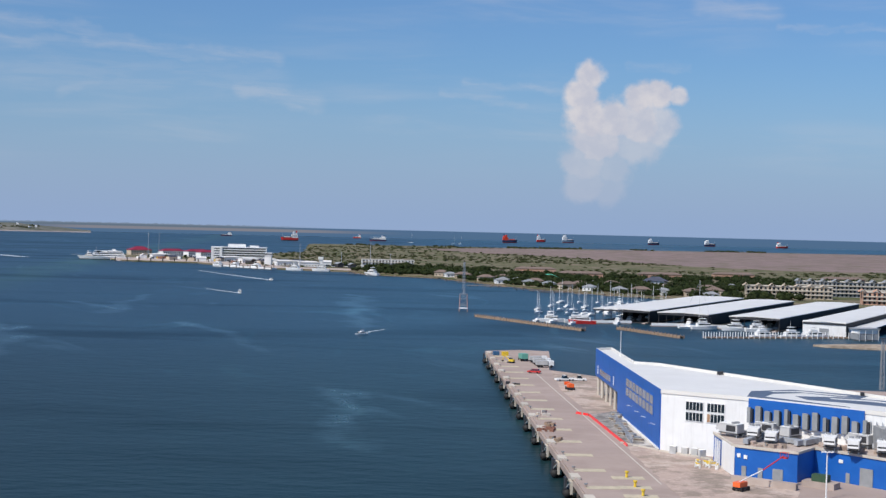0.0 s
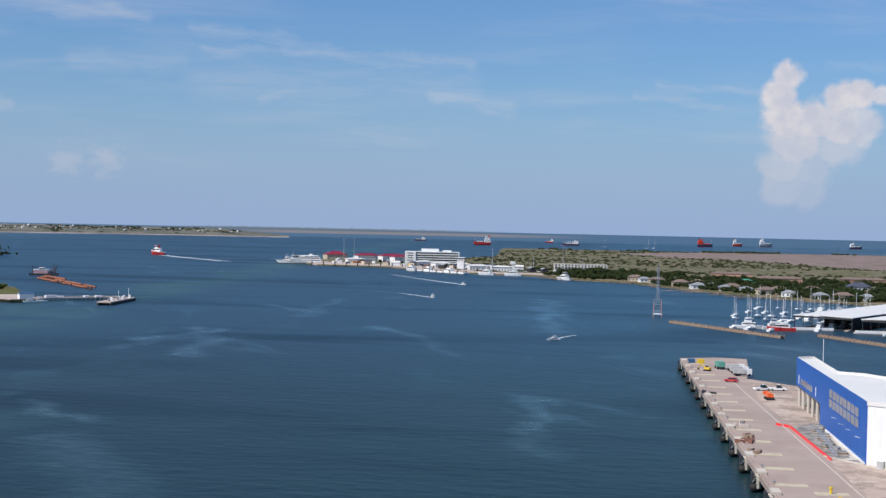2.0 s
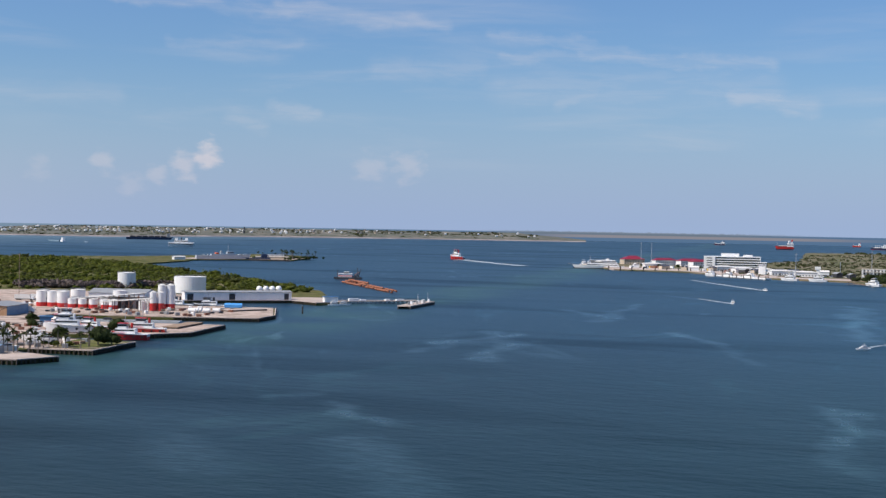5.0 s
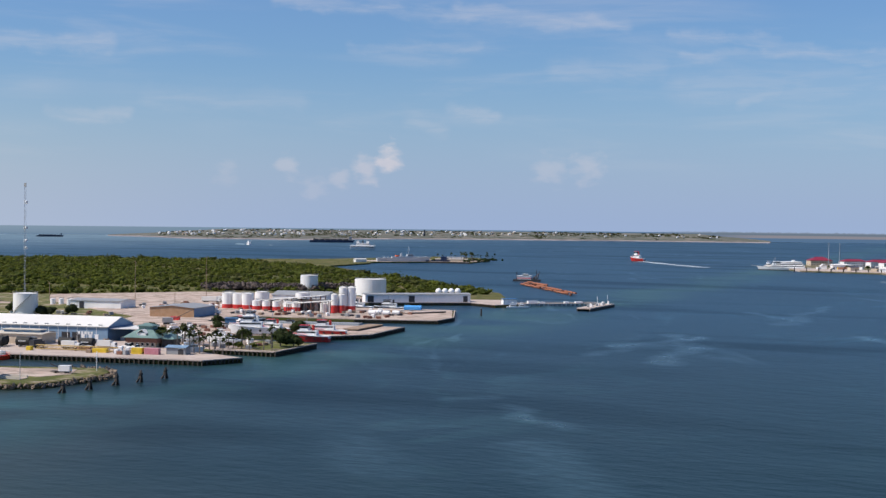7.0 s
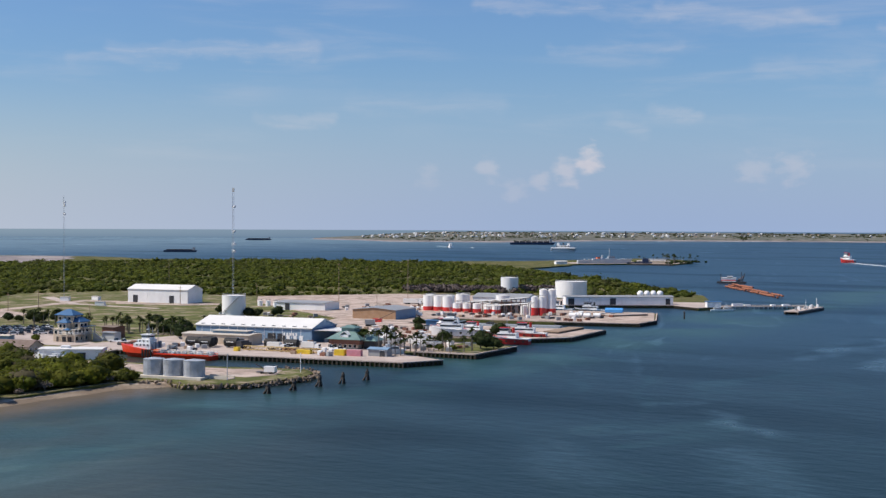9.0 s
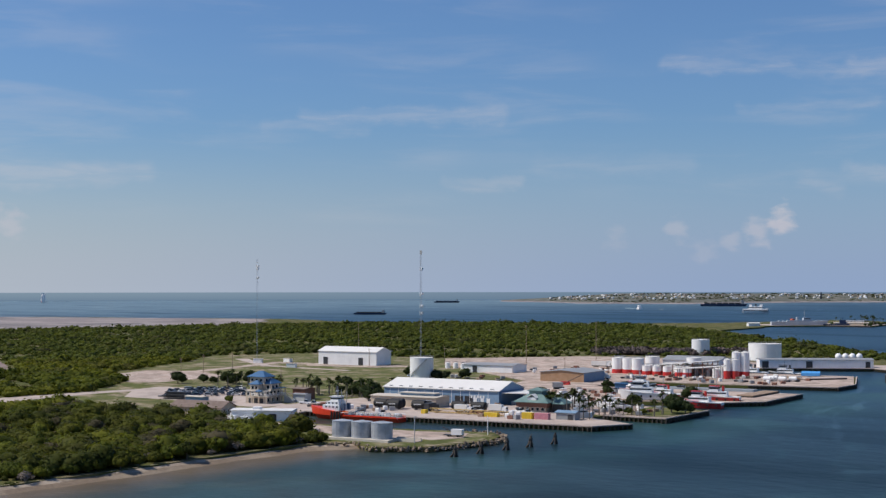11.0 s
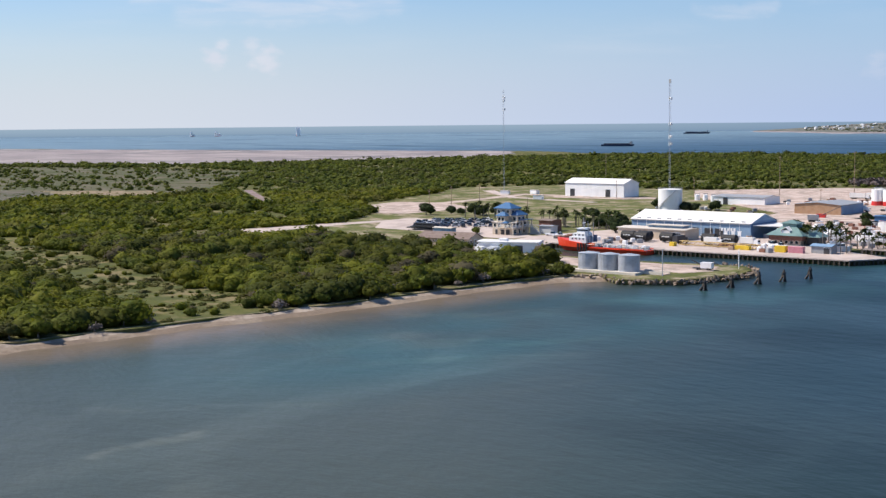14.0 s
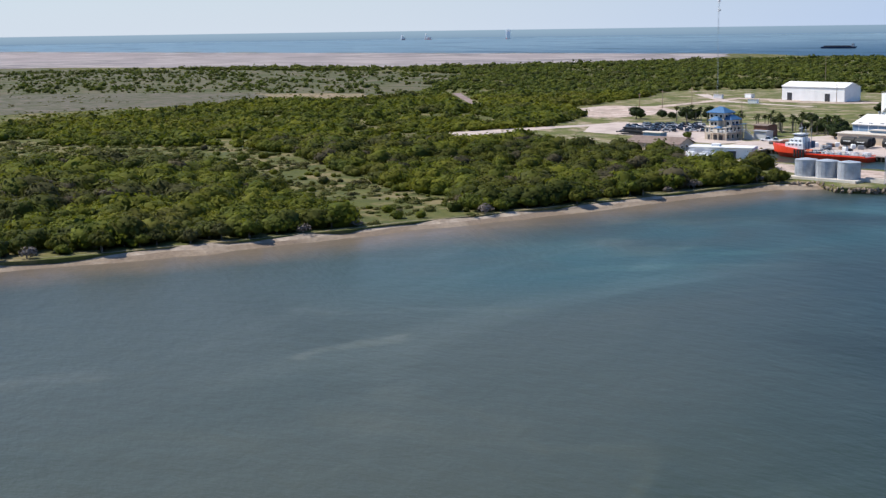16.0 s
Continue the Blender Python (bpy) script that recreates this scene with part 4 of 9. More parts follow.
def windows(wall, spots, w, h, axis, depth=0.12, glass=GLASS, trim=None, name="window", framed=True):
    """Windows on a wall part: a frame with a pane. spots: x, y, z of each centre; axis: the way the wall faces, x or y."""
    trim = trim or WHITE
    for x, y, z in spots:
        if not framed:
            part(name, box((x, y, z), (w, depth, h) if axis == "y" else (depth, w, h)), glass, wall)
            continue
        s = (w + 0.3, depth, h + 0.3) if axis == "y" else (depth, w + 0.3, h + 0.3)
        f = part(name, box((x, y, z), s), trim, wall)
        s = (w, depth + 0.06, h) if axis == "y" else (depth + 0.06, w, h)
        part("pane", box((x, y, z), s), glass, f)


def make_car(paint, label, category="car", l=4.5, w=1.85, h=1.5, pickup=False, group="cars"):
    t = thing("car" if not pickup else "pickup_truck", label, category, 0, 0, -50, group=group)
    bm = bmesh.new()
    n = [(-l / 2, 0.35), (l / 2, 0.35), (l / 2, 0.75), (l / 2 - 0.2, 0.85), (l * 0.22, 0.95), (-l / 2, 0.95)]
    rings = [[bm.verts.new((x, y, z)) for x, z in n] for y in (-w / 2, w / 2)]
    for i in range(len(n)):
        bm.faces.new((rings[0][i], rings[0][(i + 1) % len(n)], rings[1][(i + 1) % len(n)], rings[1][i]))
    bm.faces.new(rings[0]), bm.faces.new(rings[1])
    a, b = (-l * 0.08, l * 0.2) if pickup else (-l * 0.42, l * 0.2)
    box(((a + b) / 2, 0, h + 0.02), (b - a - 0.7, w * 0.72, 0.05), bm)
    body = part("body", bm, paint, t)
    bm = bmesh.new()
    lo = [bm.verts.new(v) for v in ((a, -w * 0.46, 0.93), (b + 0.35, -w * 0.46, 0.93), (b + 0.35, w * 0.46, 0.93), (a, w * 0.46, 0.93))]
    hi = [bm.verts.new(v) for v in ((a + 0.3, -w * 0.38, h), (b - 0.3, -w * 0.38, h), (b - 0.3, w * 0.38, h), (a + 0.3, w * 0.38, h))]
    bm.faces.new(hi)
    for i in range(4):
        bm.faces.new((lo[i], lo[(i + 1) % 4], hi[(i + 1) % 4], hi[i]))
    part("windows", bm, GLASS, body)
    for x in (-l * 0.31, l * 0.31):
        for y in (-w / 2 + 0.1, w / 2 - 0.1):
            part("wheel", cyl((x, y + 0.11, 0.34), 0.34, 0.22, seg=12, rx=90), BLACK, t)
    return t


def make_truck(cab, load, label, l=8.0, h=3.2, w=2.4, group="trucks"):
    t = thing("box_truck", label, "truck", 0, 0, -50, group=group)
    part("cargo_box", slab(-l / 2, l / 2 - 2.1, -w / 2, w / 2, 0.95, h), load, t)
    c = part("cab", slab(l / 2 - 1.9, l / 2, -w / 2 + 0.1, w / 2 - 0.1, 0.6, 2.5), cab, t)
    part("windscreen", slab(l / 2 - 0.9, l / 2 + 0.03, -w / 2 + 0.2, w / 2 - 0.2, 1.55, 2.3), GLASS, c)
    part("chassis", slab(-l / 2, l / 2 - 0.3, -0.5, 0.5, 0.5, 0.93), DARK, t)
    for x in (-l * 0.35, -l * 0.2, l * 0.36):
        for y in (-w / 2 + 0.1, w / 2 - 0.1):
            part("wheel", cyl((x, y + 0.14, 0.48), 0.48, 0.28, seg=12, rx=90), BLACK, t)
    return t


def make_lift(label):
    """A boom lift at rest, its boom folded low."""
    t = thing("boom_lift", label, "boom lift", 0, 0, -50, group="boom lifts on the pier")
    part("chassis", slab(-1.6, 1.6, -1.1, 1.1, 0.45, 0.95), DARK, t)
    part("turntable", slab(-1.7, 0.9, -0.9, 0.9, 0.97, 2.0), ORANGE, t)
    part("boom", rod((-1.2, 0, 2.1), (3.6, 0, 1.7), 0.22), ORANGE, t)
    part("basket", slab(3.4, 4.3, -0.8, 0.8, 1.2, 2.2), ORANGE, t)
    for x in (-1.15, 1.15):
        for y in (-1.0, 1.0):
            part("wheel", cyl((x, y + 0.18, 0.5), 0.5, 0.36, seg=12, rx=90), BLACK, t)
    return t


def make_excavator(label, paint=YELLOW):
    t = thing("excavator", label, "excavator", 0, 0, -50, group="diggers")
    for y in (-1.1, 1.1):
        part("track", box((0, y, 0.45), (3.8, 0.6, 0.9)), BLACK, t)
    part("cab", slab(-0.3, 1.3, -1.2, 0.0, 1.1, 3.0), GLASS, t)
    part("house", slab(-2.0, 1.2, -1.2, 1.2, 1.0, 2.2), paint, t)
    part("boom", rod((1.0, 0.4, 1.8), (4.2, 0.4, 4.3), 0.25), paint, t)
    part("arm", rod((4.2, 0.4, 4.3), (5.6, 0.4, 1.4), 0.2), paint, t)
    part("bucket", box((5.5, 0.4, 1.0), (0.9, 1.1, 0.9)), DARK, t)
    return t


def lattice(name, label, h, w, x, y, z, step=3.0, paint=STEEL, category="mast", taper=1.0, r=0.06, guys=0, parts=()):
    """A three-legged lattice mast."""
    t = thing(name, label, category, x, y, z)
    legs = [(w * math.cos(a), w * math.sin(a)) for a in (0.4, 0.4 + 2.094, 0.4 + 4.189)]
    for lx, ly in legs:
        part("leg", rod((lx, ly, 0), (lx * taper, ly * taper, h), r, seg=5), paint, t)
    bm, k = bmesh.new(), int(h / step)
    for i in range(k):
        f0, f1 = 1 + (taper - 1) * i / k, 1 + (taper - 1) * (i + 1) / k
        for j in range(3):
            (ax, ay), (bx, by) = legs[j], legs[(j + 1) % 3]
            rod((ax * f0, ay * f0, i * h / k), (bx * f1, by * f1, (i + 1) * h / k), r * 0.6, bm, 4)
            rod((ax * f0, ay * f0, i * h / k), (bx * f0, by * f0, i * h / k), r * 0.6, bm, 4)
    part("bracing", bm, paint, t)
    for i in range(guys):
        a = 0.4 + i * 2.094
        part("guy_wire", rod((math.cos(a) * h * 0.5, math.sin(a) * h * 0.5, 0), (0, 0, h * 0.92), 0.02, seg=4), paint, t)
    return t


# ---- the cruise terminal and its pier ----
QUAY = 4.0
pier_pts = [(21.7, 551), (36, 559), (48, 556), (46.5, 531), (42.5, 481), (58, 462), (120, 442), (230, 424), (230, 30), (40, 30), (36, 120), (31.8, 245), (22.6, 507)]
land("pier", pier_pts, QUAY - 1.3, QUAY, DECK, "long brown concrete cruise pier deck", "pier")
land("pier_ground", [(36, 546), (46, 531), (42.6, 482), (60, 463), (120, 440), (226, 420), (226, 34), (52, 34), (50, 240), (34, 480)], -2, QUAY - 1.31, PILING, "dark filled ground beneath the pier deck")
edge_a, edge_b = Vector((22.4, 540)), Vector((31.8, 245))
along = (edge_b - edge_a).normalized()
kerb_bm = box((0, 0, 0.2), (0.6, 296, 0.4))
solo("kerb", kerb_bm, DECK, "brown concrete kerb along the pier's edge", "kerb", (edge_a.x + edge_b.x) / 2 + 0.5, (edge_a.y + edge_b.y) / 2, QUAY, 1.82, kind="structure")
f = thing("fender", "black rubber ship fender in a pale frame on the pier's face", "fender", 0, 0, -50, group="fenders along the pier")
part("rubber_roll", cyl((-0.9, -1.5, 0.3), 0.95, 3.0, seg=14, rx=-90), BLACK, f, smooth=True)
part("frame", box((-0.25, 0, 1.6), (0.5, 3.6, 2.6)), PALE, f)
part("panel", box((-1.35, 0, 2.4), (0.4, 2.4, 2.3)), DARK, f)
part("cap_block", slab(-0.35, 1.5, -2.3, 2.3, 3.42, 4.0), PALE, f)
for y in (-1.6, 1.6):
    part("chain", rod((-0.4, y, 2.9), (-1.4, y * 0.7, 1.5), 0.07), STEEL, f)
spots = []
for i in range(19):
    p = edge_a.lerp(Vector((35.5, 130)), i / 18 * 1.0)
    spots.append((p.x - 0.1, p.y, 0.6, 1.8))
copies(f, spots)
b = thing("pile", "dark concrete pile under the pier", "pile", 0, 0, -50, group="piles under the pier")
part("shaft", cyl((0, 0, -2), 0.45, 4.8, seg=10), PILING, b)
copies(b, [(edge_a.lerp(edge_b, i / 44).x + 1.2, edge_a.lerp(edge_b, i / 44).y, 0, 0) for i in range(45)])
pad = solo("deck_pad", box((0, 0, 0.03), (6.6, 3.2, 0.06)), PAINTYELLOW, "faded yellow marked pad on the pier deck", "deck marking", 0, 0, -50, group="pads on the deck", kind="")
for i in range(15):
    p = edge_a.lerp(edge_b, (i + 0.6) / 15.2)
    copy_thing(pad, pose(p.x + 4.8, p.y, QUAY, 0, 0, 1.8))
for y in (268, 257.5, 248.5, 238):
    copy_thing(pad, pose(42.6, y, QUAY, 0, 0, 1.8))
bpy.data.objects.remove(pad)
b = thing("bollard", "yellow steel mooring bollard on the pier", "bollard", 0, 0, -50, group="bollards on the pier")
part("post", cyl((0, 0, 0), 0.28, 1.0, seg=12), YELLOW, b)
part("cap", cyl((0, 0, 1.0), 0.42, 0.3, seg=12), YELLOW, b)
copies(b, [(42.4, 268.5, QUAY + 0.06, 0), (42.7, 258, QUAY + 0.06, 0), (43.0, 249, QUAY + 0.06, 0)])
b = thing("bollard", "grey cast mooring bollard at the pier's edge", "bollard", 0, 0, -50, group="grey bollards on the pier")
part("post", cyl((0, 0, 0), 0.22, 0.6, seg=10), CONCRETE, b)
part("cap", cyl((0, 0, 0.6), 0.38, 0.22, seg=10), GREY, b)
copies(b, [(edge_a.lerp(edge_b, (i + 0.6) / 15.2).x + 1.4, edge_a.lerp(edge_b, (i + 0.6) / 15.2).y, QUAY, 0) for i in range(15)])
# pale lines along the deck
for x0, y0, x1, y1, w in ((36.3, 480, 48.5, 262, 0.3),):
    d = Vector((x1 - x0, y1 - y0))
    solo("deck_line", box((0, 0, 0.012), (w, d.length, 0.024)), PALE, "worn pale line painted along the pier deck", "deck marking", (x0 + x1) / 2, (y0 + y1) / 2, QUAY, math.degrees(math.atan2(-d.x, d.y)))
# unpaved ground beside the terminal
land("gravel_strip", [(44.6, 361), (51.8, 372), (53.6, 320), (54.2, 309), (48.3, 311)], QUAY, QUAY + 0.06, GRAVEL, "grey gravel strip beside the terminal wall", "ground")
land("walkway", [(52.0, 366), (53.2, 366), (54.5, 312), (49.5, 309.5), (49.3, 310.6), (52.8, 314)], QUAY + 0.06, QUAY + 0.14, PALE, "pale concrete walkway along the terminal", "pavement")
land("sandy_ground", [(43, 478), (58, 460), (60, 420), (52, 372), (45, 366), (41.6, 420)], QUAY, QUAY + 0.05, YARD, "bare sandy ground at the terminal's far end", "ground")

T = thing("terminal_building", "white and royal blue cruise terminal with a flat white roof", "building", 54.8, 304.5, QUAY, 1.77)
body_pts = [(0, 0), (12.7, -8.4), (16.6, -10.6), (37.4, -29.7), (60, -52), (80, -56), (10.9, 62.9), (0, 63)]
body = part("wall", prism(body_pts, 0, 13.3), WHITE, T)
upper = part("upper_storey", prism([(0, 63), (10.9, 63), (4.7, 66.2), (5, 110), (0, 107)], 6.0, 13.3), WHITE, T)
roof = part("roof", prism([(0.4, 0.4), (12.6, -7.8), (16.6, -10.0), (37.5, -29), (60, -51.4), (79, -55), (10.7, 62), (4.4, 66), (4.6, 109.4), (0.4, 106.6)], 13.3, 13.6), ROOFWHITE, T)
rim = [(0, 0), (12.7, -8.4), (16.6, -10.6), (37.4, -29.7), (60, -52), (80, -56), (10.9, 62.9), (4.7, 66.2), (5, 110), (0, 107)]
for i in range(len(rim)):
    a, b = Vector(rim[i]), Vector(rim[(i + 1) % len(rim)])
    d = b - a
    c = (a + b) / 2
    part("parapet", box((c.x, c.y, 13.75), (d.length, 0.35, 0.9), rz=math.degrees(math.atan2(d.y, d.x))), ROOFWHITE, roof)
# blue cladding on the long wall and the far end
part("blue_cladding", slab(-0.25, 0.02, 0.3, 63, 0, 14.15), BLUE, T)
part("blue_cladding", slab(-0.25, 0.02, 63, 107, 6.0, 14.15), BLUE, T)
part("base_strip", slab(-0.4, -0.25, 0.3, 62, 0.0, 0.6), WHITE, T)
g = part("window_band", slab(-0.33, -0.25, 8.2, 48.8, 6.6, 11.9), BLUE, T)
for i in range(8):
    for j in range(2):
        part("pane", slab(-0.42, -0.33, 8.8 + i * 5.0, 12.9 + i * 5.0, 7.0 + j * 2.45, 9.05 + j * 2.45), GREYGLASS, g)
g = part("window_band", slab(-0.33, -0.25, 75, 97, 6.9, 9.2), BLUE, T)
for i in range(6):
    part("pane", slab(-0.42, -0.33, 75.6 + i * 3.6, 78.6 + i * 3.6, 7.2, 8.9), GREYGLASS, g)
for y in (70, 101):
    part("white_strip", slab(-0.36, -0.25, y, y + 0.7, 6.9, 9.4), WHITE, T)
for y in (64.5, 72, 80, 88, 97, 105):
    for x in (0.6, 4.2):
        part("column", cyl((x, y, 0), 0.45, 6.0, seg=10), PALE, T)
part("soffit_beam", slab(0.1, 4.6, 64, 107, 5.5, 5.98), GREY, T)
for i in range(3):
    part("stair_flight", rod((2.4, 104 - i * 3.5, 0.3 + i * 1.9), (2.4, 100.5 - i * 3.5, 2.2 + i * 1.9), 0.3), GREY, T)
    part("cross_brace", rod((0.6, 97 + i * 2.6, 0.2), (4.2, 97 + i * 2.6, 5.6), 0.12), GREY, T)
for y in (6, 18, 27, 38):
    a = part("lamp_bracket", rod((-0.3, y, 5.2), (-1.2, y, 5.5), 0.05), WHITE, T)
    part("lamp_head", box((-1.35, y, 5.48), (0.45, 0.22, 0.1)), WHITE, a)
# the angled white front with its four window groups
d = Vector((12.7, -8.4)).normalized()
ang = math.degrees(math.atan2(d.y, d.x))
for s0 in (6.0, 11.1):
    for z0 in (7.6, 10.0):
        c = d * (s0 + 2.1)
        win = part("window_group", box((c.x - d.y * -0.06, c.y - d.x * 0.06, z0 + 1.0), (4.3, 0.25, 2.1), rz=ang), WHITE, T)
        for k in range(5):
            q = d * (s0 + 0.45 + k * 0.83)
            tone = TAN if (s0 > 8 and z0 < 8 and k == 0) else GLASS
            part("pane", box((q.x + d.y * 0.16, q.y - d.x * 0.16, z0 + 1.0), (0.70, 0.12, 1.85), rz=ang), tone, win)
# curved blue sign wall with standing grey plates
d = (Vector((37.4, -29.7)) - Vector((16.6, -10.6)))
L_ = d.length
d.normalize()
ang = math.degrees(math.atan2(d.y, d.x))
out = Vector((d.y, -d.x))
c = Vector((16.6, -10.6)) + d * (L_ / 2 + 0.6) + out * 0.2
part("sign_wall", box((c.x, c.y, 11.2), (L_ - 1.2, 0.4, 5.4), rz=ang), BLUE, T)
for k in range(13):
    q = Vector((16.6, -10.6)) + d * (1.6 + k * 2.25) + out * 0.75
    hgt = 3.4 + 0.5 * math.sin(k * 2.1)
    part("sign_plate", box((q.x, q.y, 8.6 + hgt / 2), (1.25 if k % 4 else 0.8, 0.5, hgt), rz=ang), GREY, T)
    e = q + d * 0.8
    part("sign_slot", box((e.x, e.y, 8.6 + hgt * 0.47), (0.35, 0.55, hgt * 0.9), rz=ang), DARK, T)
# slate-blue shapes painted on the roof
for pts in ([(17.4, -8.6), (22.0, 5.0), (33, 9.4), (48, -0.5), (44, -6), (34, 3.2), (26, 0.5), (22.5, -5.5), (36.8, -21.5), (35.5, -25.5)],
            [(30, -3.5), (40, -4), (52, -11), (60, -24), (54, -30), (46, -20), (38, -14), (31, -10)]):
    part("painted_shape", prism(pts, 13.61, 13.64), NAVY, roof)
part("painted_bar", prism([(26.5, 4.9), (34, 6.6), (43.5, -1.0), (42, -2.3), (33, 4.6), (27, 3.6)], 13.66, 13.68), ROOFWHITE, roof)
part("painted_bar", prism([(37, -6), (46, -9.5), (55, -21), (53.5, -22), (45, -11.5), (37, -8)], 13.66, 13.68), ROOFWHITE, roof)
for x, y in ((22, 40), (22.8, 40.4), (46, -1)):
    part("roof_vent", slab(x, x + 0.8, y, y + 0.8, 13.6, 14.5), DARK, roof)
part("flagpole", rod((4.3, 88, 13.5), (4.3, 88, 21), 0.09), WHITE, T)
part("scaffold", slab(38.5, 44, -37, -31.5, 6, 11.2), GREY, T)
for i in range(7):
    part("scaffold_pole", rod((38.2 + i * 0.9, -31.0 - i * 0.95, 5.8), (38.2 + i * 0.9, -31.0 - i * 0.95, 12.0), 0.1), STEEL, T)

A = thing("plant_annex", "royal blue annex crowded with rooftop air handlers", "building", 64.8, 292.8, QUAY, 0)
ann = [(0, 0), (0.6, -17.5), (12.1, -25.7), (17.4, -18.6), (28.4, -31.5), (44, -44), (60, -30), (34, -8), (24, 4), (8, 5)]
part("wall", prism(ann, 0, 6.0), BLUE, A)
deck = part("roof", prism([(0.3, -0.2), (0.9, -17.2), (12, -25.1), (17.3, -18.0), (28.4, -30.9), (43.6, -43.4), (59.4, -30), (34, -8.4), (24, 3.6), (8, 4.6)], 6.0, 6.15), CONCRETE, A)
for i in range(5):
    a, b = Vector(ann[i]), Vector(ann[i + 1])
    d = b - a
    c = (a + b) / 2
    part("coping", box((c.x, c.y, 6.1), (d.length + 0.2, 0.5, 0.5), rz=math.degrees(math.atan2(d.y, d.x))), PALE, deck)
a, b = Vector(ann[0]), Vector(ann[1])
part("white_pier", prism([(-0.12, -9.5), (0.35, -17.8), (0.9, -17.9), (0.6, -9.5)], 0, 6.0), WHITE, A)
for k in range(3):
    part("pilaster", box((-0.1, -2.5 - k * 2.2, 2.8), (0.3, 0.5, 5.2)), WHITE, A)
d1 = (Vector(ann[2]) - Vector(ann[1])).normalized()
for s, w_, h_, z_ in ((1.4, 0.8, 0.8, 4.2), (2.9, 0.8, 0.8, 4.0), (2.6, 1.0, 2.1, 1.05), (6.2, 1.0, 2.1, 1.05), (10.0, 2.2, 2.3, 1.15)):
    q = Vector(ann[1]) + d1 * s
    part("door" if h_ > 1 else "vent", box((q.x, q.y, z_), (w_, 0.35, h_), rz=math.degrees(math.atan2(d1.y, d1.x))), GREY if h_ > 1 else WHITE, A)
d1 = (Vector(ann[4]) - Vector(ann[3])).normalized()
for s, w_, h_, z_ in ((6.5, 1.0, 0.7, 4.3), (12.5, 3.0, 3.6, 1.8), (8.2, 0.9, 2.1, 1.05)):
    q = Vector(ann[3]) + d1 * s
    part("door" if h_ > 1 else "vent", box((q.x, q.y, z_), (w_, 0.35, h_), rz=math.degrees(math.atan2(d1.y, d1.x))), GREY if h_ > 1 else WHITE, A)

u = thing("air_handler", "grey-white sheet metal rooftop air handler on steel legs", "air handler", 0, 0, -50, group="air handlers on the annex roof")
SHEETGREY = surface("pale_grey_sheet_metal", (0.50, 0.50, 0.50), (0.60, 0.60, 0.60), 0.5, 0.5, stain=0.3, stain_scale=0.5)
bd = part("cabinet", slab(-2.4, 2.4, -1.2, 1.2, 1.0, 2.9), SHEETGREY, u)
# dark slab stands in for the shaded gap beneath the cabinet
part("base_frame", slab(-2.5, 2.5, -1.3, 1.3, 0.8, 1.0), DARK, u)
part("hood_mouth", prism([(3.0, -1.0), (3.35, -1.0), (3.35, 1.0), (3.0, 1.0)], 1.25, 2.2), DARK, bd)
part("side_opening", slab(-1.9, 0.6, 1.2, 1.27, 1.3, 2.6), DARK, bd)
part("roof_cap", slab(-2.5, 2.5, -1.3, 1.3, 2.9, 3.0), WHITE, bd)
bm = bmesh.new()
pr = [(2.4, 1.2), (3.7, 1.5), (2.4, 3.0)]
r_ = [[bm.verts.new((x, y, z)) for x, z in pr] for y in (-1.1, 1.1)]
bm.faces.new(r_[0]), bm.faces.new(r_[1][::-1])
for i in range(3):
    bm.faces.new((r_[0][i], r_[0][(i + 1) % 3], r_[1][(i + 1) % 3], r_[1][i]))
part("intake_hood", bm, SHEETGREY, bd)
for y in (-0.6, 0.6):
    part("fan_cowl", cyl((-1.0, y, 3.0), 0.5, 0.35, seg=12), GREY, bd)
part("louvre", slab(-1.8, 1.0, -1.26, -1.2, 1.3, 2.6), DARK, bd)
for x in (-2.1, 2.1):
    for y in (-1.0, 1.0):
        part("leg", slab(x - 0.1, x + 0.1, y - 0.1, y + 0.1, 0, 0.9), STEEL, u)
RZ = QUAY + 6.15
copies(u, [(67.6, 287.5, RZ, 130), (71.5, 283, RZ, 250), (73.8, 276.6, RZ, 250), (76.0, 290, RZ, 130), (80, 285, RZ, 40), (85.6, 287, RZ, 250), (85, 272.5, RZ, 250), (88.6, 268, RZ, 250), (92.5, 276, RZ, 130), (94, 266, RZ, 250)])
u = thing("roof_duct", "grey galvanised duct run on the annex roof", "duct", 0, 0, -50, group="ducts on the annex roof")
part("duct", slab(-4, 4, -0.5, 0.5, 0.3, 1.3), STEEL, u)
part("elbow", slab(3.4, 4.4, -0.6, 1.8, 0.25, 1.35), STEEL, u)
for x in (-3, 0, 3):
    part("support", slab(x - 0.1, x + 0.1, -0.4, 0.4, 0, 0.3), DARK, u)
copies(u, [(72, 287.5, RZ, -45), (78, 279, RZ, -45), (81.5, 277.5, RZ, 40), (89.5, 283, RZ, -40), (70, 279, RZ, 60), (97, 271, RZ, -50)])
u = solo("pallet_load", box((0, 0, 0.35), (2.6, 1.3, 0.7)), YARD, "tan pallet load of building material on the annex roof", "pallet", 0, 0, -50, group="stacks on the annex roof")
rng = random.Random(5)
for i in range(26):
    s = rng.random()
    e = Vector((66.4, 276)).lerp(Vector((77, 269)), s) if i < 12 else Vector((83, 275)).lerp(Vector((96, 261.5)), s)
    c = copy_thing(u, pose(e.x + rng.uniform(0, 2), e.y + rng.uniform(0.8, 3.5), RZ, 0, 0, rng.uniform(0, 180)))
    c.scale = (rng.uniform(0.4, 1.1), rng.uniform(0.5, 1.2), rng.uniform(0.4, 1.3))
bpy.data.objects.remove(u)

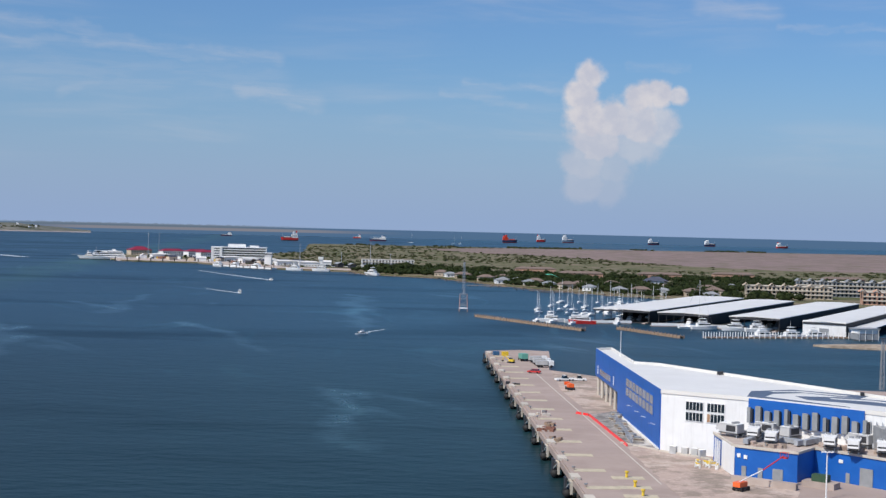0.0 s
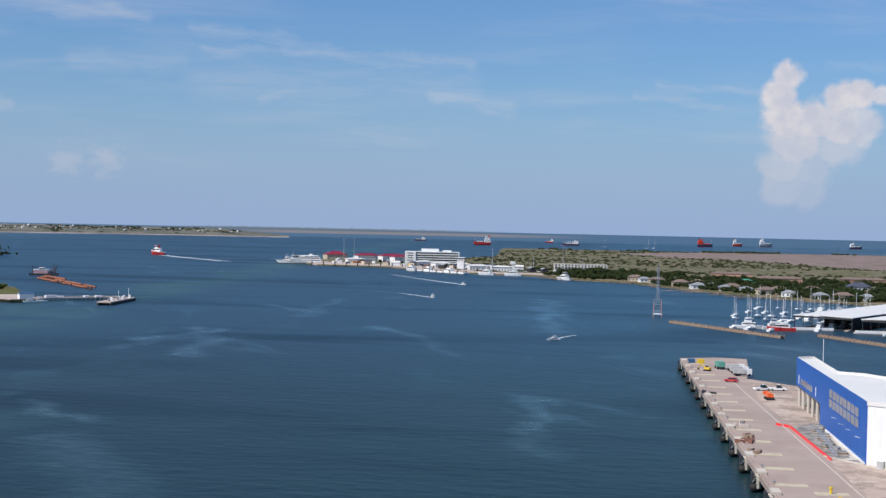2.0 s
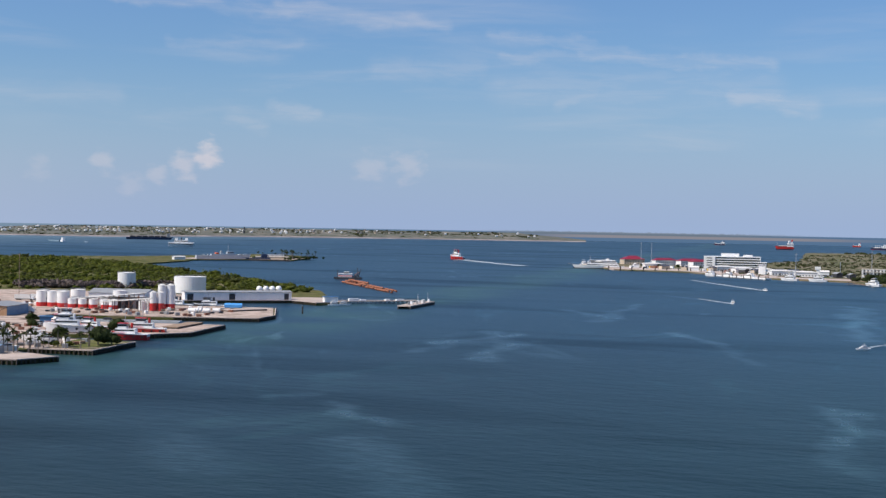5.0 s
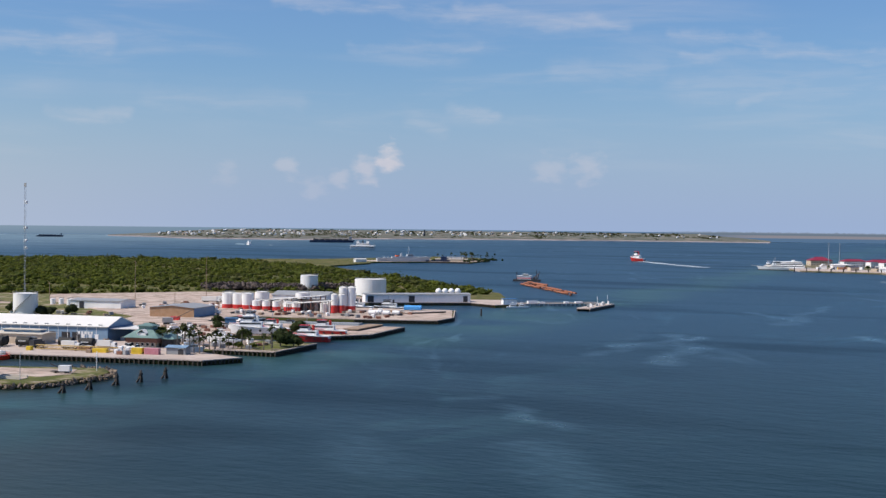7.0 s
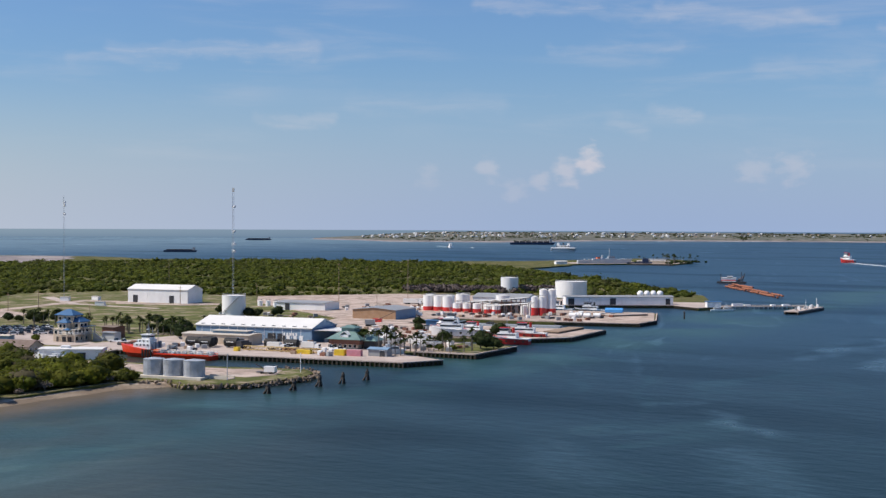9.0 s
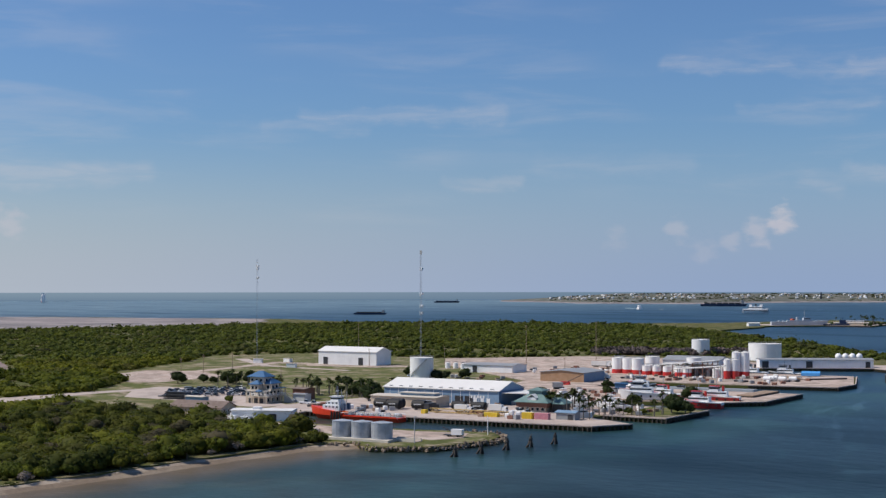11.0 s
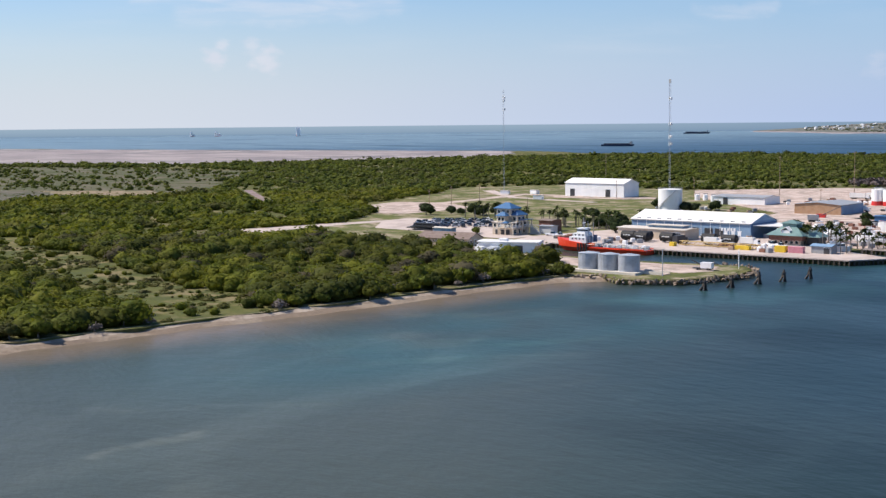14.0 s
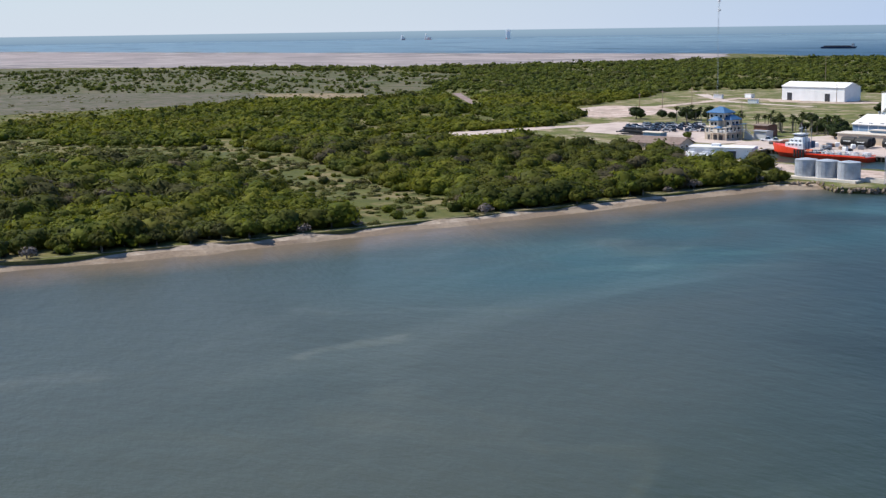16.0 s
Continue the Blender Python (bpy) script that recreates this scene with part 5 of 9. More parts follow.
# the working boom lift before the annex
t = thing("boom_lift", "orange boom lift with its long boom raised to the blue wall", "boom lift", 63.4, 257, QUAY, 45)
t.scale = (0.92, 0.92, 0.92)
part("chassis", slab(-1.6, 1.6, -1.1, 1.1, 0.45, 0.95), DARK, t)
part("turntable", slab(-1.9, 1.0, -0.9, 0.9, 0.97, 2.0), ORANGE, t)
part("lower_boom", rod((-0.8, 0, 2.0), (5.6, -1.6, 4.0), 0.14), WHITE, t)
bo = part("upper_boom", rod((5.6, -1.6, 4.0), (11.4, -3.2, 6.7), 0.15), CRIMSON, t)
part("basket", slab(11.0, 12.0, -4.0, -2.6, 6.2, 6.5), CRIMSON, t)
for x in (11.0, 12.0):
    for y in (-4.0, -2.6):
        part("basket_post", rod((x, y, 6.4), (x, y, 7.5), 0.06), CRIMSON, t)
    part("basket_rail", rod((x, -4.0, 7.5), (x, -2.6, 7.5), 0.06), CRIMSON, t)
for x in (-1.15, 1.15):
    for y in (-1.0, 1.0):
        part("wheel", cyl((x, y + 0.18, 0.5), 0.5, 0.36, seg=12, rx=90), BLACK, t)
t = thing("lamp_tower", "slim dark lattice lamp tower behind the terminal", "lamp tower", 148.2, 440.5, QUAY)
for sx in (-0.6, 0.6):
    for sy in (-0.6, 0.6):
        part("leg", rod((sx, sy, 0), (sx * 0.6, sy * 0.6, 17), 0.12), GREY, t)
bm = bmesh.new()
for k in range(10):
    for (ax, ay), (bx, by) in (((-0.6, -0.6), (0.6, -0.6)), ((0.6, -0.6), (0.6, 0.6)), ((0.6, 0.6), (-0.6, 0.6)), ((-0.6, 0.6), (-0.6, -0.6))):
        q = 1 - 0.04 * k
        rod((ax * q, ay * q, k * 1.7), (bx * q, by * q, k * 1.7 + 1.7), 0.07, bm, 4)
part("bracing", bm, GREY, t)
part("platform", box((0, 0, 17.1), (2.2, 2.2, 0.2)), DARK, t)
t = thing("light_mast", "tall white light mast with a crossbar of floodlights", "light mast", 78.3, 250.5, QUAY)
part("pole", cyl((0, 0, 0), 0.16, 9.0, seg=10, r2=0.11), WHITE, t)
part("crossbar", box((0, 0, 9.0), (2.2, 0.12, 0.12)), WHITE, t)
for x in (-1.0, -0.4, 0.4, 1.0):
    part("floodlight", box((x, -0.2, 9.1), (0.4, 0.35, 0.22)), WHITE, t)
solo("low_wall", prism([(63.2, 266), (74.4, 258.2), (75.2, 259.4), (65, 266.6)], 0, 1.3), CONCRETE, "low pale concrete wall before the annex", "wall", 0, 0, QUAY)
t = thing("skip", "dark green steel skip on a pale plinth", "skip", 80.6, 262.8, QUAY, -38)
part("plinth", slab(-3.4, 3.4, -1.6, 1.6, 0, 1.2), CONCRETE, t)
part("tub", slab(-1.6, 1.6, -1.0, 1.0, 1.2, 2.6), surface("dark_green_paint", (0.03, 0.07, 0.04), (0.045, 0.09, 0.05), 0.6, 0.6), t)
# red water-filled barriers
b = thing("barrier", "red plastic water-filled road barrier", "barrier", 0, 0, -50, group="red barriers on the pier")
bm = bmesh.new()
pr = [(-0.3, 0), (0.3, 0), (0.25, 0.25), (0.1, 0.45), (0.1, 1.0), (-0.1, 1.0), (-0.1, 0.45), (-0.25, 0.25)]
r_ = [[bm.verts.new((x, y, z)) for x, z in pr] for y in (-0.98, 0.98)]
for i in range(8):
    bm.faces.new((r_[0][i], r_[0][(i + 1) % 8], r_[1][(i + 1) % 8], r_[1][i]))
bm.faces.new(r_[0]), bm.faces.new(r_[1][::-1])
part("shell", bm, surface("signal_red_plastic", (0.75, 0.03, 0.03), (0.82, 0.05, 0.045), 0.4, 0.4), b)
line = []
for (x0, y0), (x1, y1) in (((41.0, 365.5), (44.4, 361.5)), ((44.4, 361.5), (47.9, 309.5))):
    d = Vector((x1 - x0, y1 - y0))
    k = max(1, int(d.length / 2.0))
    line += [(x0 + d.x * (i + 0.5) / k, y0 + d.y * (i + 0.5) / k, QUAY, math.degrees(math.atan2(-d.x, d.y))) for i in range(k)]
for o in copies(b, line):
    o.scale = (0.7, 1.0, 0.62)
# vehicles and loads on the pier
for o in copies(make_excavator("orange-yellow excavator working on the pier end"), [(30.0, 503, QUAY, 150)]):
    o.scale = (0.62, 0.62, 0.62)
SILVERGREY = surface("dull_silver_sheet", (0.42, 0.42, 0.42), (0.52, 0.52, 0.51), 0.5, 0.5, stain=0.3, stain_scale=0.3)
GREEN = surface("sea_green_paint", (0.10, 0.30, 0.24), (0.13, 0.36, 0.29), 0.5, 0.5)
copies(make_truck(GREEN, GREEN, "green box truck parked on the pier", 6.5, 2.8), [(35, 513, QUAY, 100)])
copies(make_truck(WHITE, SILVERGREY, "silver box truck parked on the pier", 6.4, 2.4), [(40.3, 507, QUAY, 5), (41.0, 498, QUAY, 5), (41.5, 489.5, QUAY, 5)])
copies(make_car(CRIMSON, "red car parked on the pier", group=""), [(36.3, 468.5, QUAY, 160)])
copies(make_car(WHITE, "white pickup truck parked beside the pier", "pickup truck", 5.6, 2.0, 1.9, True, group="pickups on the pier"), [(44.6, 446, QUAY, 20), (49.5, 447, QUAY, 0)])
copies(make_lift("orange boom lift parked by the pier"), [(44.5, 421, QUAY, 100)])
for x, y, m, lab in ((25.5, 533, BLUEROOF, "blue steel container on the pier end"), (29, 532, YELLOW, "yellow steel container on the pier end")):
    t = thing("container", lab, "container", x, y, QUAY, 10)
    t.scale = (0.8, 0.8, 0.6)
    part("body", box((0, 0, 1.3), (3.0, 2.4, 2.6)), m, t)
    for s in (-0.6, 0.6):
        part("door", box((s, -1.23, 1.3), (1.1, 0.08, 2.3)), m, t)
for x, y, m, n_ in ((30.6, 333, BRICK, 10), (31.2, 316.5, TIMBER, 8), (27, 432, DARK, 3), (31.6, 361.5, PALE, 5), (33, 342, TIMBER, 4), (47.0, 452, YARD, 5)):
    t = thing("scrap_heap", "heap of brown and grey deck scrap on the pier", "heap", x, y, QUAY, group="heaps on the pier")
    for i in range(n_):
        part("piece", box((rng.uniform(-1.6, 1.6), rng.uniform(-2.4, 2.4), rng.uniform(0.15, 0.5)), (rng.uniform(0.5, 2.4), rng.uniform(0.3, 1.2), rng.uniform(0.5, 1.1)), rz=rng.uniform(0, 180)), m, t)
# building stuff beside the terminal wall
rng = random.Random(6)
b = thing("board_stack", "stack of pale boards and scaffold frames by the terminal", "boards", 0, 0, -50, group="stacks beside the terminal")
for k in range(4):
    part("board", box((0.15 * k, 0.1 * k, 0.15 + 0.28 * k), (2.6 - 0.3 * k, 1.3, 0.2), rz=5 * k), (PALE, TIMBER, PALE, GREY)[k], b)
for x in (-1.1, 1.1):
    part("bearer", box((x, 0, 0.03), (0.15, 1.4, 0.06)), TIMBER, b)
copies(b, [(50.5 + rng.uniform(-1.4, 2.2), 318 + 4.4 * k, QUAY + 0.06, rng.uniform(0, 180)) for k in range(11)])
b = thing("fence_panel", "pale mesh fence panel on concrete feet", "fence", 0, 0, -50, group="fence panels beside the terminal")
for z in (0.25, 1.1, 2.0):
    part("rail", rod((-1.7, 0, z), (1.7, 0, z), 0.04, seg=4), STEEL, b)
bm = bmesh.new()
for k in range(9):
    rod((-1.7 + k * 0.425, 0, 0.2), (-1.7 + k * 0.425, 0, 2.0), 0.025, bm, 4)
part("mesh", bm, STEEL, b)
part("foot", box((0, 0, 0.1), (0.5, 0.6, 0.2)), CONCRETE, b)
copies(b, [(49.2 + 0.08 * k, 312 + 3.5 * k, QUAY + 0.06, 91) for k in range(12)])
land("dusty_ground", wander([(48.4, 287), (47.3, 313), (58.5, 301), (65.5, 290), (64.5, 272), (75, 257), (72, 246), (50, 246)], 4, 0.5, 75), QUAY, QUAY + 0.05, YARD, "pale dusty ground before the annex", "ground")
for (x0, y0), (x1, y1) in (((47.0, 314.4), (54.4, 304.4)), ((54.4, 303.6), (64.4, 293.4))):
    d = Vector((x1 - x0, y1 - y0))
    solo("kerb", box((0, 0, 0.18), (d.length, 0.35, 0.36)), PALE, "low pale concrete kerb before the terminal", "kerb", (x0 + x1) / 2, (y0 + y1) / 2, QUAY + 0.04, math.degrees(math.atan2(d.y, d.x)), kind="structure")
b = thing("white_crate", "grey-white equipment cabinet beside the terminal wall", "cabinet", 0, 0, -50, group="cabinets beside the terminal")
part("body", box((0, 0, 0.9), (1.5, 1.0, 1.7)), SILVERGREY, b)
part("lid", box((0, 0, 1.78), (1.6, 1.1, 0.08)), WHITE, b)
copies(b, [(57.2, 300.6, QUAY, -33), (59.6, 299.0, QUAY, -33), (61.6, 297.9, QUAY, -33), (62.8, 295.8, QUAY, 20)])
b = thing("barricade", "yellow and white striped trestle barricade", "barricade", 0, 0, -50, group="barricades before the annex")
part("board", box((0, 0, 0.95), (1.8, 0.08, 0.3)), YELLOW, b)
part("lower_board", box((0, 0, 0.5), (1.8, 0.08, 0.3)), WHITE, b)
for x in (-0.75, 0.75):
    part("leg", box((x, 0, 0.5), (0.08, 0.5, 1.0)), WHITE, b)
copies(b, [(60.0 + rng.uniform(-1, 3.5), 284 + rng.uniform(-3, 3), QUAY + 0.05, rng.uniform(0, 180)) for _ in range(9)])


# ---- boats ----
def hull_mesh(l, w, h, sheer=0.35, stern=0.85, z0=-0.5, bow=0.25):
    """A hull: pointed bow towards +x, flat stern, with sheer."""
    bm = bmesh.new()
    rows = []
    for i in range(9):
        t = i / 8
        x = -l / 2 + l * t
        f = stern + (1 - stern) * min(1, t * 2.5) if t < 0.45 else max(0.02, 1 - ((t - 0.45) / 0.55) ** 2.2)
        top = h * (1 + sheer * t * t)
        lo = x - bow * l * 0.25 * t ** 3
        rows.append([bm.verts.new((lo, -w / 2 * f * 0.72, z0)), bm.verts.new((x, -w / 2 * f, top)), bm.verts.new((x, w / 2 * f, top)), bm.verts.new((lo, w / 2 * f * 0.72, z0))])
    for a, b in zip(rows, rows[1:]):
        for i in range(4):
            bm.faces.new((a[i], a[(i + 1) % 4], b[(i + 1) % 4], b[i]))
    bm.faces.new(rows[0][::-1])
    bm.faces.new(rows[-1])
    return bm


def make_sailboat(label, l=10.0, mast=14.0, paint=WHITE, group="sailing boats in the marina"):
    t = thing("sailing_boat", label, "sailing boat", 0, 0, -50, group=group)
    part("hull", hull_mesh(l, l * 0.3, 1.0), paint, t)
    part("cabin", slab(-l * 0.18, l * 0.2, -l * 0.09, l * 0.09, 1.0, 1.7), WHITE, t)
    part("mast", rod((l * 0.08, 0, 1.0), (l * 0.08, 0, mast), 0.11), WHITE, t)
    part("boom", rod((l * 0.08, 0, 2.3), (-l * 0.35, 0, 2.4), 0.14), BLUEROOF, t)
    part("spreader", box((l * 0.08, 0, mast * 0.6), (0.08, 2.0, 0.08)), WHITE, t)
    part("forestay", rod((l * 0.48, 0, 1.2), (l * 0.08, 0, mast * 0.97), 0.03, seg=4), STEEL, t)
    part("backstay", rod((-l * 0.48, 0, 1.1), (l * 0.08, 0, mast * 0.99), 0.03, seg=4), STEEL, t)
    return t


def make_yacht(label, l=14.0, paint=WHITE, group="motor yachts in the marina", name="motor_yacht"):
    t = thing(name, label, "motor boat", 0, 0, -50, group=group)
    part("hull", hull_mesh(l, l * 0.28, l * 0.11), paint, t)
    z = l * 0.11
    c = part("cabin", slab(-l * 0.3, l * 0.2, -l * 0.11, l * 0.11, z, z + l * 0.12), WHITE, t)
    part("cabin_window", slab(-l * 0.26, l * 0.205, -l * 0.113, l * 0.113, z + l * 0.05, z + l * 0.095), GLASS, c)
    part("flybridge", slab(-l * 0.22, l * 0.06, -l * 0.1, l * 0.1, z + l * 0.14, z + l * 0.2), WHITE, t)
    part("hardtop", slab(-l * 0.2, l * 0.02, -l * 0.1, l * 0.1, z + l * 0.28, z + l * 0.295), WHITE, t)
    for x, y in ((-l * 0.18, 0.0), (0.0, 0.0)):
        part("stanchion", rod((x, y, z + l * 0.19), (x, y, z + l * 0.285), 0.05, seg=5), STEEL, t)
    part("antenna", rod((-l * 0.1, 0, z + l * 0.29), (-l * 0.12, 0, z + l * 0.5), 0.03, seg=4), WHITE, t)
    return t


# ---- the marina ----
def breakwater(x0, y0, x1, y1):
    d = Vector((x1 - x0, y1 - y0))
    t = thing("breakwater", "low brown timber breakwater with rows of piles", "breakwater", x0, y0, 0, math.degrees(math.atan2(d.y, d.x)), group="breakwaters of the marina")
    n = int(d.length / 3.2)
    part("deck", slab(0, d.length, -0.9, 0.9, 0.9, 1.3), TIMBER, t)
    for s in (-1.0, 1.0):
        part("face", slab(0, d.length, s - 0.08, s + 0.08, -0.6, 1.0), TIMBER, t)
    me = mesh_of(cyl((0, 0, -1), 0.2, 3.0, seg=7), "pile", TIMBER)
    for i in range(n + 1):
        for s in (-1.25, 1.25):
            o = new("pile", me)
            o.parent, o.location = t, (i * d.length / n, s, 0)


breakwater(24.6, 821, 79, 726)
breakwater(100, 745, 125.5, 691)

t = thing("channel_tower", "steel channel tower with reddish base and slim lattice mast", "tower", 17.4, 868, 0)
for sx in (-2.6, 2.6):
    for sy in (-2.6, 2.6):
        part("leg", rod((sx, sy, -1), (sx * 0.85, sy * 0.85, 11), 0.22), surface("faded_red_steel", (0.40, 0.22, 0.19), (0.48, 0.30, 0.26), 0.6, 0.7), t)
bm = bmesh.new()
for z in (4, 8, 11):
    for a, b in (((-2.4, -2.4), (2.4, -2.4)), ((2.4, -2.4), (2.4, 2.4)), ((2.4, 2.4), (-2.4, 2.4)), ((-2.4, 2.4), (-2.4, -2.4))):
        rod((*a, z), (*b, z), 0.12, bm, 5)
        if z < 11:
            rod((*a, z), (*b, z + 3.5), 0.1, bm, 5)
part("bracing", bm, GREY, t)
part("platform", slab(-2.8, 2.8, -2.8, 2.8, 2.0, 2.5), WHITE, t)
bm = bmesh.new()
for i in range(12):
    for k in range(4):
        a0, a1 = k * math.pi / 2, (k + 1) * math.pi / 2
        w0 = 1.0 - i * 0.035
        rod((w0 * math.cos(a0), w0 * math.sin(a0), 11 + i * 1.7), (w0 * math.cos(a1), w0 * math.sin(a1), 12.7 + i * 1.7), 0.09, bm, 4)
        rod((w0 * math.cos(a0), w0 * math.sin(a0), 11 + i * 1.7), (w0 * math.cos(a0), w0 * math.sin(a0), 12.7 + i * 1.7), 0.11, bm, 4)
part("mast", bm, STEEL, t)
part("lamp", cyl((0, 0, 31.4), 0.35, 0.9, seg=10), DARK, t)


def boat_shed(x, y, w, l, rz):
    """A long floating dock under one low white roof; local y runs along it."""
    t = thing("boat_shed", "long open boat shed with a white sheet roof over floating docks", "boat shed", x, y, 0, rz, group="boat sheds of the marina")
    bm = bmesh.new()
    pr = [(0, 7.9), (w / 2, 8.35), (w, 7.9), (w, 7.5), (w / 2, 7.95), (0, 7.5)]
    rings = [[bm.verts.new((px_, py_, pz_)) for px_, pz_ in pr] for py_ in (0, l)]
    for i in range(6):
        bm.faces.new((rings[0][i], rings[0][(i + 1) % 6], rings[1][(i + 1) % 6], rings[1][i]))
    for r in rings:
        bm.faces.new((r[0], r[1], r[4], r[5])), bm.faces.new((r[1], r[2], r[3], r[4]))
    part("roof", bm, ROOFWHITE, t)
    part("fascia", slab(0.2, w - 0.2, 0.1, 0.35, 6.5, 7.45), DARK, t)
    # black sheets added to stand in for the deep shade below the roof
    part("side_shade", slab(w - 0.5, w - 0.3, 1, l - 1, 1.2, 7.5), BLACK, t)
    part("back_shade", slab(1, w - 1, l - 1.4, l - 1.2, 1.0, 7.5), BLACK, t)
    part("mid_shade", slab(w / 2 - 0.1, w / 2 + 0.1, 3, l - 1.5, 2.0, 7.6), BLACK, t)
    for k in range(3):
        part("dock", slab(2 + k * (w - 6) / 2, 4 + k * (w - 6) / 2, -2, l, 0.2, 0.8), CONCRETE, t)
    for k in range(int(l / 14) + 1):
        for s in (0.8, w / 2, w - 0.8):
            part("post", rod((s, 0.8 + k * 14 * 0.98, -0.5), (s, 0.8 + k * 14 * 0.98, 7.6), 0.22), DARK, t)
    for k in range(int(l / 24)):
        for s, wd in ((w * 0.25, w * 0.28), (w * 0.75, w * 0.28)):
            part("pier_finger", slab(s - wd / 2, s + wd / 2, 4 + k * 24, 4.8 + k * 24, 0.15, 0.7), DARK, t)
    return t


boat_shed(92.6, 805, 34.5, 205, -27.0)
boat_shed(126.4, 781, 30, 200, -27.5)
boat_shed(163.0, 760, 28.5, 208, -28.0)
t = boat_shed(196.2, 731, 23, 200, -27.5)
t["label"] = "white-fronted marina hall with a long sheet roof"
part("front_wall", slab(0.2, 22.8, 0.4, 0.8, 0.6, 8.3), WHITE, t)
part("side_wall", slab(0.2, 0.6, 0.8, 30, 0.6, 7.4), WHITE, t)
part("door", slab(9, 14, 0.25, 0.4, 0.8, 4.5), GREY, t)
sl = part("lean_to_roof", prism([(23, 6), (34, 6), (34, 200), (23, 200)], 4.6, 4.9), ROOFWHITE, t)
part("lean_to_wall", slab(23.2, 33.6, 6.2, 6.5, 0.6, 4.6), WHITE, t)
for x, y, l_, rz in ((122, 775, 30, 4), (147, 771, 28, 2), (87, 786, 26, 8), (158, 765, 34, -4)):
    t = thing("floating_dock", "white railed floating dock end", "dock", x, y, 0, rz, group="dock ends in the marina")
    part("deck", slab(0, l_, -1.6, 1.6, 0.1, 0.9), CONCRETE, t)
    part("skirt", slab(0, l_, -1.75, -1.6, 0.6, 2.1), WHITE, t)
t = thing("long_dock", "long low dock with a row of white posts", "dock", 137.6, 695.5, 0, 14.5)
part("deck", slab(0, 96, -1.4, 1.4, 0.3, 0.9), TIMBER, t)
me = mesh_of(cyl((0, 0, -1), 0.22, 4.4, seg=7), "post", WHITE)
for i in range(33):
    for s in (-1.5, 1.5):
        o = new("post", me)
        o.parent, o.location = t, (i * 3.0, s, 0)
land("sand_spit", [(184, 662), (190, 655), (215, 647), (260, 640), (330, 640), (330, 690), (250, 678), (205, 671)], -1, 0.9, SAND, "low tan sand spit edged with rock")
rng = random.Random(44)
sails = []
for row, (x0, y0, x1, y1, k) in enumerate(((56, 800, 82, 772, 3), (60, 870, 130, 850, 8), (64, 905, 150, 890, 9), (75, 950, 160, 930, 8), (80, 1000, 170, 980, 7))):
    for i in range(k):
        s = (i + rng.uniform(0.2, 0.8)) / k
        sails.append((x0 + (x1 - x0) * s, y0 + (y1 - y0) * s, 0, rng.choice((62, 242)) + rng.uniform(-4, 4)))
copies(make_sailboat("white sailing boat with a bare mast at its berth", 10, 14.5), sails[::3])
copies(make_sailboat("white sailing boat with a tall bare mast at its berth", 12, 17.5), sails[1::3])
copies(make_sailboat("small white sailing boat with a bare mast at its berth", 8.5, 11.5), sails[2::3])
copies(make_sailboat("large white two-spar sailing yacht at the dock end", 20, 27), [(146, 766, 0, 2)])
copies(make_yacht("white motor yacht moored in the marina", 15), [(68, 794, 0, -10), (82, 790, 0, 5), (150, 762, 0, 8), (165, 757, 0, 190), (178, 753, 0, 5), (170, 705, 0, 15), (186, 709, 0, 14), (198, 712, 0, 14), (110, 880, 0, 70), (120, 910, 0, 70), (135, 925, 0, 250), (150, 945, 0, 70), (128, 960, 0, 70)])
copies(make_yacht("old motor boat with a red waterline moored in the marina", 16, CRIMSON, name="old_motor_boat", group=""), [(84, 783, 0, 174)])
copies(make_yacht("white motor cruiser berthed under the shed roof", 12, group="boats under the sheds"), [(100 + i * 9 + 6, 790 + i * 17, 0, 62) for i in range(7)] + [(140 + i * 9 + 4, 774 + i * 17, 0, 62) for i in range(7)] + [(178 + i * 9 + 2, 756 + i * 17, 0, 62) for i in range(7)])
t = thing("dock_house", "two-storey white and grey dock house on piles", "dock house", 222, 706, 0, 14)
part("lower", slab(-6, 6, -4, 4, 0.8, 3.6), GREY, t)
part("upper", slab(-5.6, 5.6, -3.6, 3.6, 3.9, 6.2), WHITE, t)
part("roof", slab(-6.6, 6.6, -4.6, 4.6, 6.2, 6.5), GREY, t)
for x in (-5.5, -2, 2, 5.5):
    part("post", rod((x, -4.4, 0), (x, -4.4, 6.2), 0.12), WHITE, t)

# ---- the point across the channel ----
EAST_Z = 1.6
SHORE = [(420, 640), (330, 800), (330, 990), (250, 1045), (187, 1071), (148, 1113), (108, 1169), (63, 1242), (2, 1389), (-75, 1448), (-97, 1515), (-174, 1538), (-247, 1606), (-293, 1684), (-389, 1700), (-478, 1880)]
BACK = [(-440, 1990), (-300, 2080), (-235, 2400), (-300, 3260), (25, 3330), (441, 3430), (1160, 3640), (2400, 3950), (2400, 640)]
land("point_ground", wander(SHORE, 22, 3, 51, False) + wander(BACK, 60, 8, 52, False), -2, EAST_Z, POINTMEADOW, "green and tan meadow of a low point across the channel")
land("marsh", wander([(140, 3240), (450, 3380), (1150, 3590), (2300, 3880), (2300, 2500), (1200, 2000), (480, 1910), (340, 2080), (200, 2500), (60, 2650), (-40, 2950)], 70, 14, 53), 0, EAST_Z + 0.2, MARSH, "wide flat of pinkish brown dry marsh")
land("quay", [(-480, 1882), (-389, 1702), (-293, 1687), (-247, 1609), (-174, 1541), (-97, 1518), (-92, 1560), (-170, 1580), (-230, 1680), (-300, 1760), (-400, 1800)], 0, EAST_Z + 0.5, CONCRETE, "pale concrete waterfront quay", "quay")
far_leaf = LEAFDARK
rows = []
